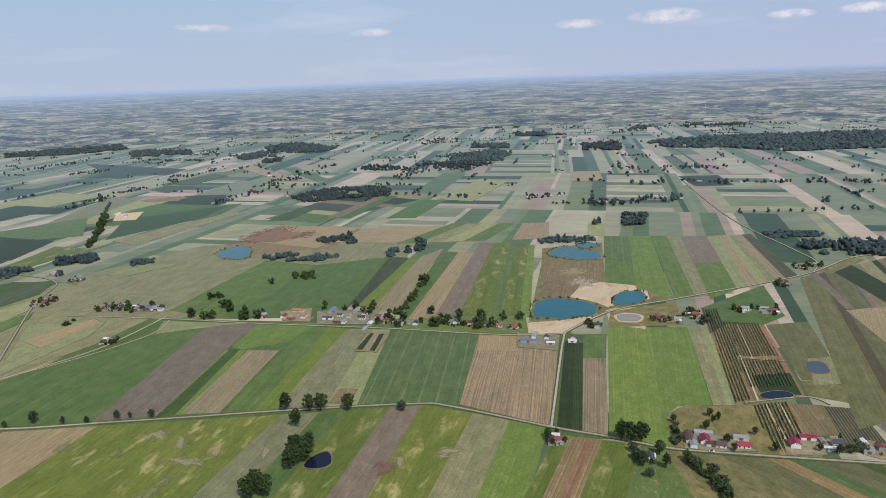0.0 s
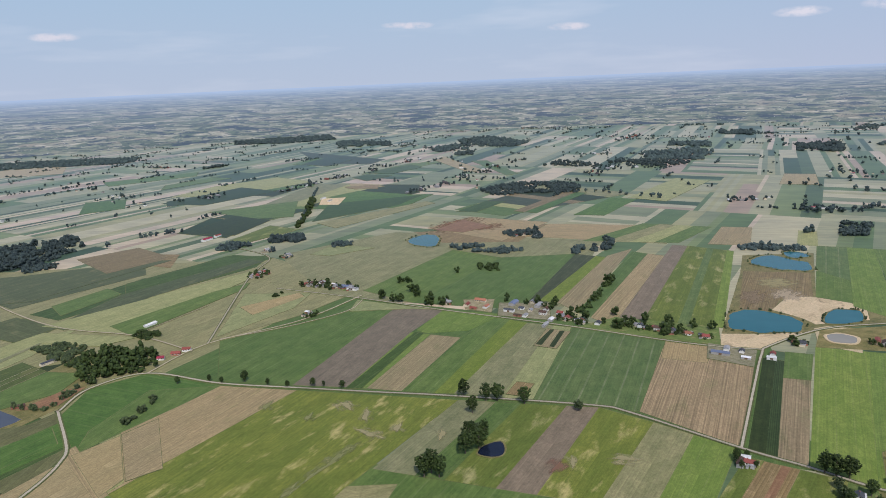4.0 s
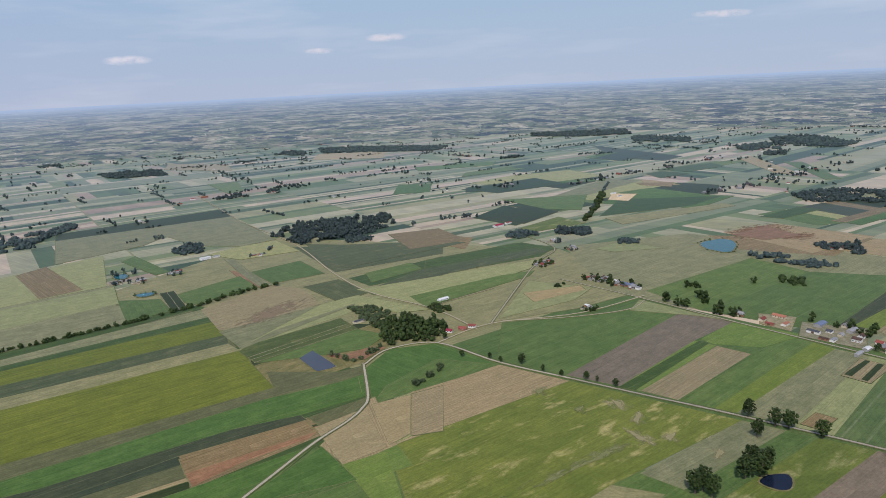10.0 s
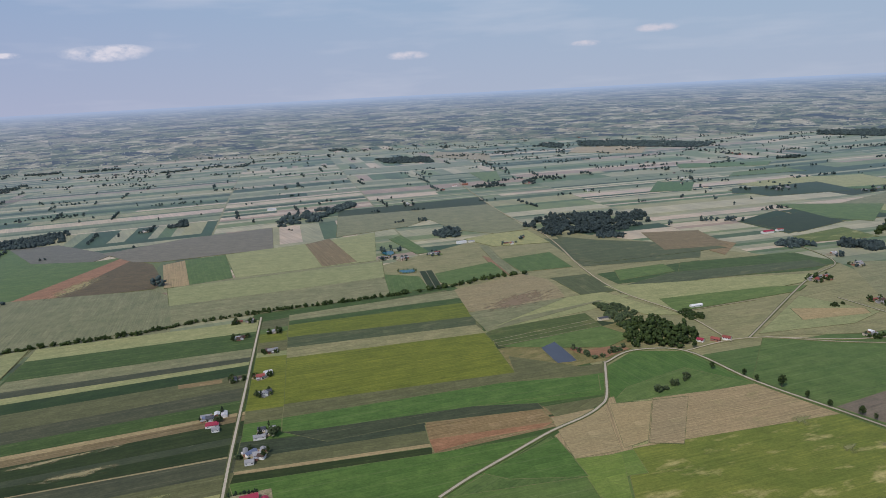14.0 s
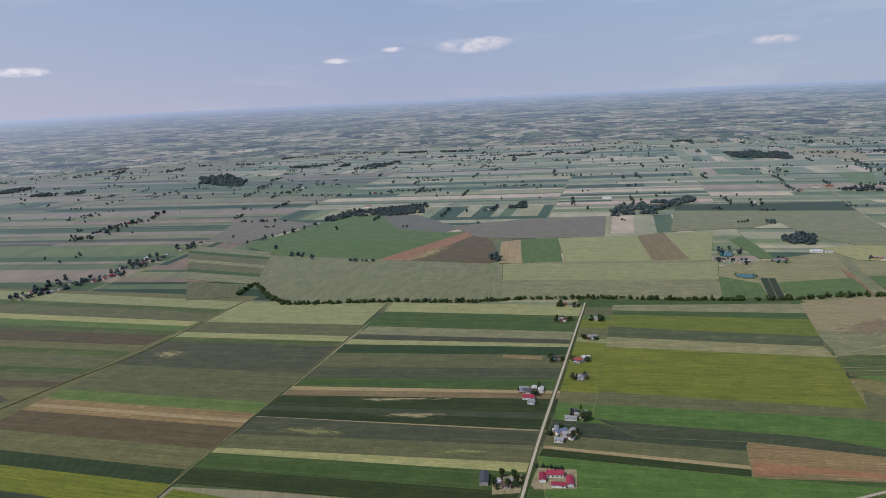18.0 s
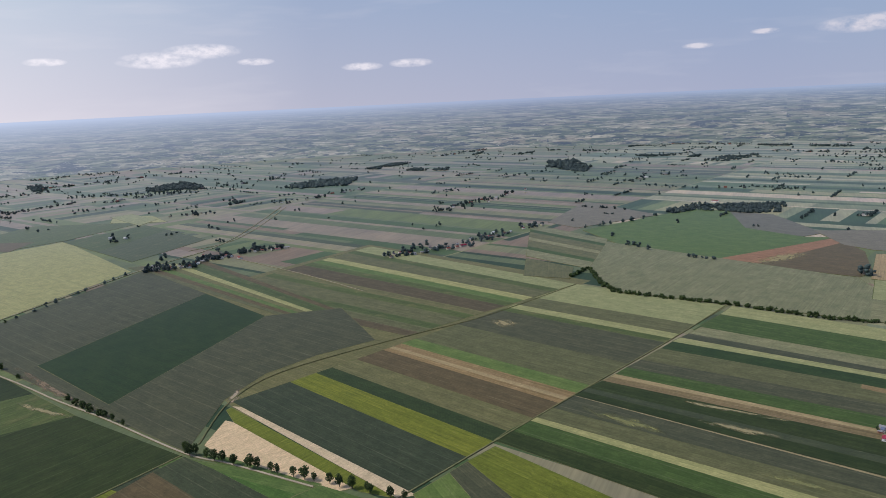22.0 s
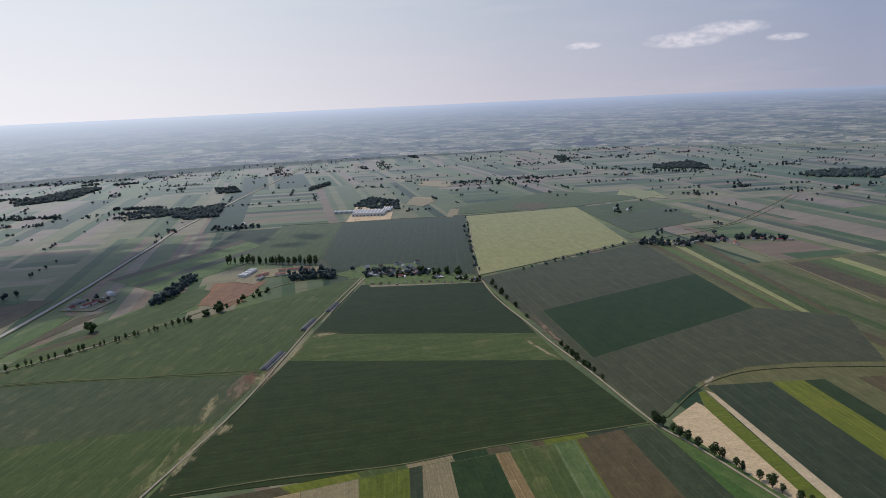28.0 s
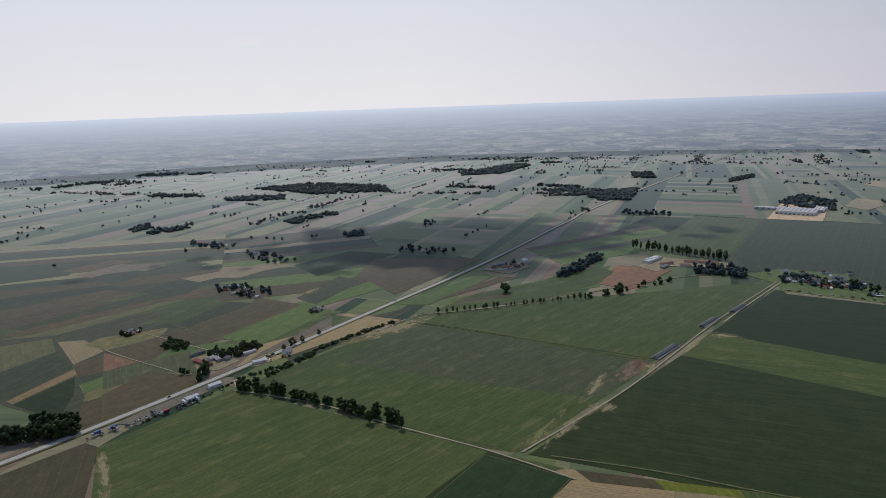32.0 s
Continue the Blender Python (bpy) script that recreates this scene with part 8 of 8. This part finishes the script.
# farm and yard beside the main road
barn(466, -768, 154, "red", "brick", 35, 9, 3.2)
barn(442, -785, -108, "dark", "grey", 9, 9, 3.2)
barn(462, -786, -97, "grey", "white", 18, 8, 3.2)
barn(490, -798, -119, "dark", "grey", 25, 5, 3.2)
barn(422, -809, -129, "white", "white", 20, 5, 3.2)
barn(455, -783, 139, "grey", "grey", 23, 7, 3.2)
house(372, -814, -109, "grey", "white", 13, 9, 4.0)
yard(401, -1000, roof="dark", n=2, span=13, trees=3)
yard(638, -875, roof="grey", n=2, span=13, trees=4)
barn(415, -701, -121, "white", "white", 18, 9, 3.4)
barn(423, -665, -120, "white", "white", 17, 9, 3.4)
barn(394, -778, -139, "white", "white", 20, 8, 3.4)
wood(9, 6, 0, (478, -801), (474, -819), (447, -821), (449, -855), (419, -834), (417, -816), (433, -792), (465, -787))
wood(8, 6, 0, (562, -826), (558, -849), (527, -839), (521, -824), (549, -819))
tree(474, -734, 11, "round")
tree(466, -733, 8, "round")
tree(445, -733, 20, "round")
tree(447, -742, 18, "round")
tree(442, -716, 12, "round")
tree(376, -843, 13, "round")
tree(368, -858, 9, "round")
tree(382, -827, 8, "round")
tree(356, -890, 9, "round")
hedge(3.5, 4.0, 0, (447, -601), (438, -624), (426, -648), (410, -677), (399, -711), fill=0.8)
hedge(4.5, 5.0, 0, (389, -737), (377, -744), (354, -781), (342, -804), (332, -843), fill=0.85)
hedge(2.5, 4.0, 2, (391, -794), (388, -811), (372, -798), (359, -806), fill=0.5)
# village houses and allotments by the works
house(-363, -1266, 20, "grey", "white", 11, 8, 4.5)
house(-354, -1213, 20, "grey", "white", 11, 8, 4.5)
house(-368, -1238, 20, "dark", "white", 11, 8, 4.5)
house(-367, -1212, 110, "brown", "white", 11, 8, 3)
house(-390, -1263, 20, "brown", "white", 11, 8, 3)
house(-380, -1211, 20, "dark", "white", 11, 8, 3)
house(-394, -1235, 20, "grey", "white", 11, 8, 4.5)
house(-393, -1209, 110, "brown", "white", 11, 8, 4.5)
house(-399, -1209, 110, "dark", "white", 11, 8, 4.5)
house(-423, -1260, 20, "dark", "white", 11, 8, 4.5)
house(-430, -1259, 110, "brown", "white", 11, 8, 4.5)
house(-427, -1232, 110, "grey", "white", 11, 8, 4.5)
house(-425, -1206, 20, "grey", "white", 11, 8, 3)
house(-440, -1231, 20, "grey", "white", 11, 8, 3)
house(-438, -1205, 20, "grey", "white", 11, 8, 4.5)
house(-463, -1255, 20, "brown", "white", 11, 8, 4.5)
building(shed_proto, (7, 3.4, 2.2, "grey", "brick"), -335, -1146, 20)
building(shed_proto, (7, 3.4, 2.2, "brown", "brick"), -349, -1141, 20)
building(shed_proto, (5, 3.4, 2.2, "brown", "cream"), -362, -1134, 110)
building(shed_proto, (5, 3.4, 2.2, "grey", "brick"), -372, -1118, 20)
building(shed_proto, (5, 3.4, 2.2, "white", "cream"), -389, -1122, 20)
building(shed_proto, (7, 3.4, 2.2, "brown", "cream"), -402, -1116, 110)
building(shed_proto, (5, 3.4, 2.2, "brown", "brick"), -415, -1111, 110)
building(shed_proto, (7, 3.4, 2.2, "brown", "brick"), -427, -1104, 110)
building(shed_proto, (7, 3.4, 2.2, "brown", "cream"), -440, -1099, 20)
building(shed_proto, (7, 3.4, 2.2, "brown", "cream"), -448, -1083, 110)
building(shed_proto, (5, 3.4, 2.2, "brown", "cream"), -460, -1077, 110)
building(shed_proto, (7, 3.4, 2.2, "white", "cream"), -477, -1082, 20)
building(shed_proto, (7, 3.4, 2.2, "brown", "brick"), -489, -1076, 110)
building(shed_proto, (7, 3.4, 2.2, "grey", "cream"), -497, -1062, 20)
tree(-438, -1168, 16, "round")
tree(-455, -1150, 13, "round")
tree(-463, -1144, 14, "round")
tree(-477, -1138, 16, "round")
tree(-493, -1124, 18, "round")
tree(-333, -1258, 12, "round")
tree(-397, -1180, 12, "round")
tree(-401, -1175, 10, "round")
# works, clamps and vehicles
clamp(-108, -854, 60, 9, 57)
clamp(-182, -975, 50, 9, 57)
clamp(-235, -1042, 45, 9, 57)
car(475, -575, 71, 4, True)
car(446, -615, 151, 0)
car(471, -576, 156, 2)
car(416, -651, 71, 1)
car(424, -652, 147, 0, True)
car(452, -596, 158, 2)
car(418, -666, 69, 2, True)
car(423, -640, 73, 1)
car(454, -595, 69, 3)
car(424, -643, 61, 4)
car(415, -655, 58, 2)
car(444, -625, 150, 3, True)
car(408, -678, 157, 1)
car(466, -588, 57, 3)
car(432, -628, 60, 1, True)
car(397, -688, 164, 3)
car(413, -661, 147, 2, True)
car(466, -588, 68, 4, True)
car(457, -597, 72, 2)
car(463, -587, 163, 3, True)
car(424, -650, 67, 0)
car(438, -626, 159, 0)
car(470, -577, 156, 3)
car(477, -564, 149, 1)
car(450, -610, 73, 0)
car(452, -604, 58, 0)
car(382, -785, 66, 0)
car(285, -1053, 66, 2)
car(451, -666, 66, 3)
car(213, 508, -15, 0)
hall(-575, -1905, 92, 70, 9, 153, bays=9)
hall(-520, -1975, 60, 20, 6, 153, bays=4)
hall(-640, -1935, 26, 60, 7, 153, bays=3)
hall(-150, -1354, 52, 15, 5, 57, bays=4)
barn(-172, -1322, 29, "red", "cream", 30, 10, 3.6)
barn(-165, -1300, 57, "grey", "grey", 26, 8, 3.0)
barn(-237, -1334, 164, "red", "cream", 70, 9, 3.6)
barn(-205, -1312, 164, "orange", "white", 24, 9, 3.6)
barn(124, -1284, 48, "red", "white", 36, 9, 3.4)
barn(108, -1300, 120, "brown", "brick", 26, 9, 3.4)
barn(142, -1305, 48, "grey", "grey", 28, 9, 3.4)
house(150, -1275, 48, "red", "white", 12, 9, 3.4)
barn(92, -1339, 112, "white", "white", 20, 12, 4.5)
turbine(1158, 4452, 100)
# clouds
cloud(878, -2832, 1788, 1150, 420, material=THICK_CLOUD)
far_country()
leaf_masses("field_trees", [p for p in LATER if math.hypot(p[0], p[1]) < 1250], 0, "single dark leafy trees among the fields", "trees")
leaf_masses("field_trees", [p for p in LATER if math.hypot(p[0], p[1]) >= 1250], 4, "single trees among the far fields, leaves tinted bluish for haze", "trees")
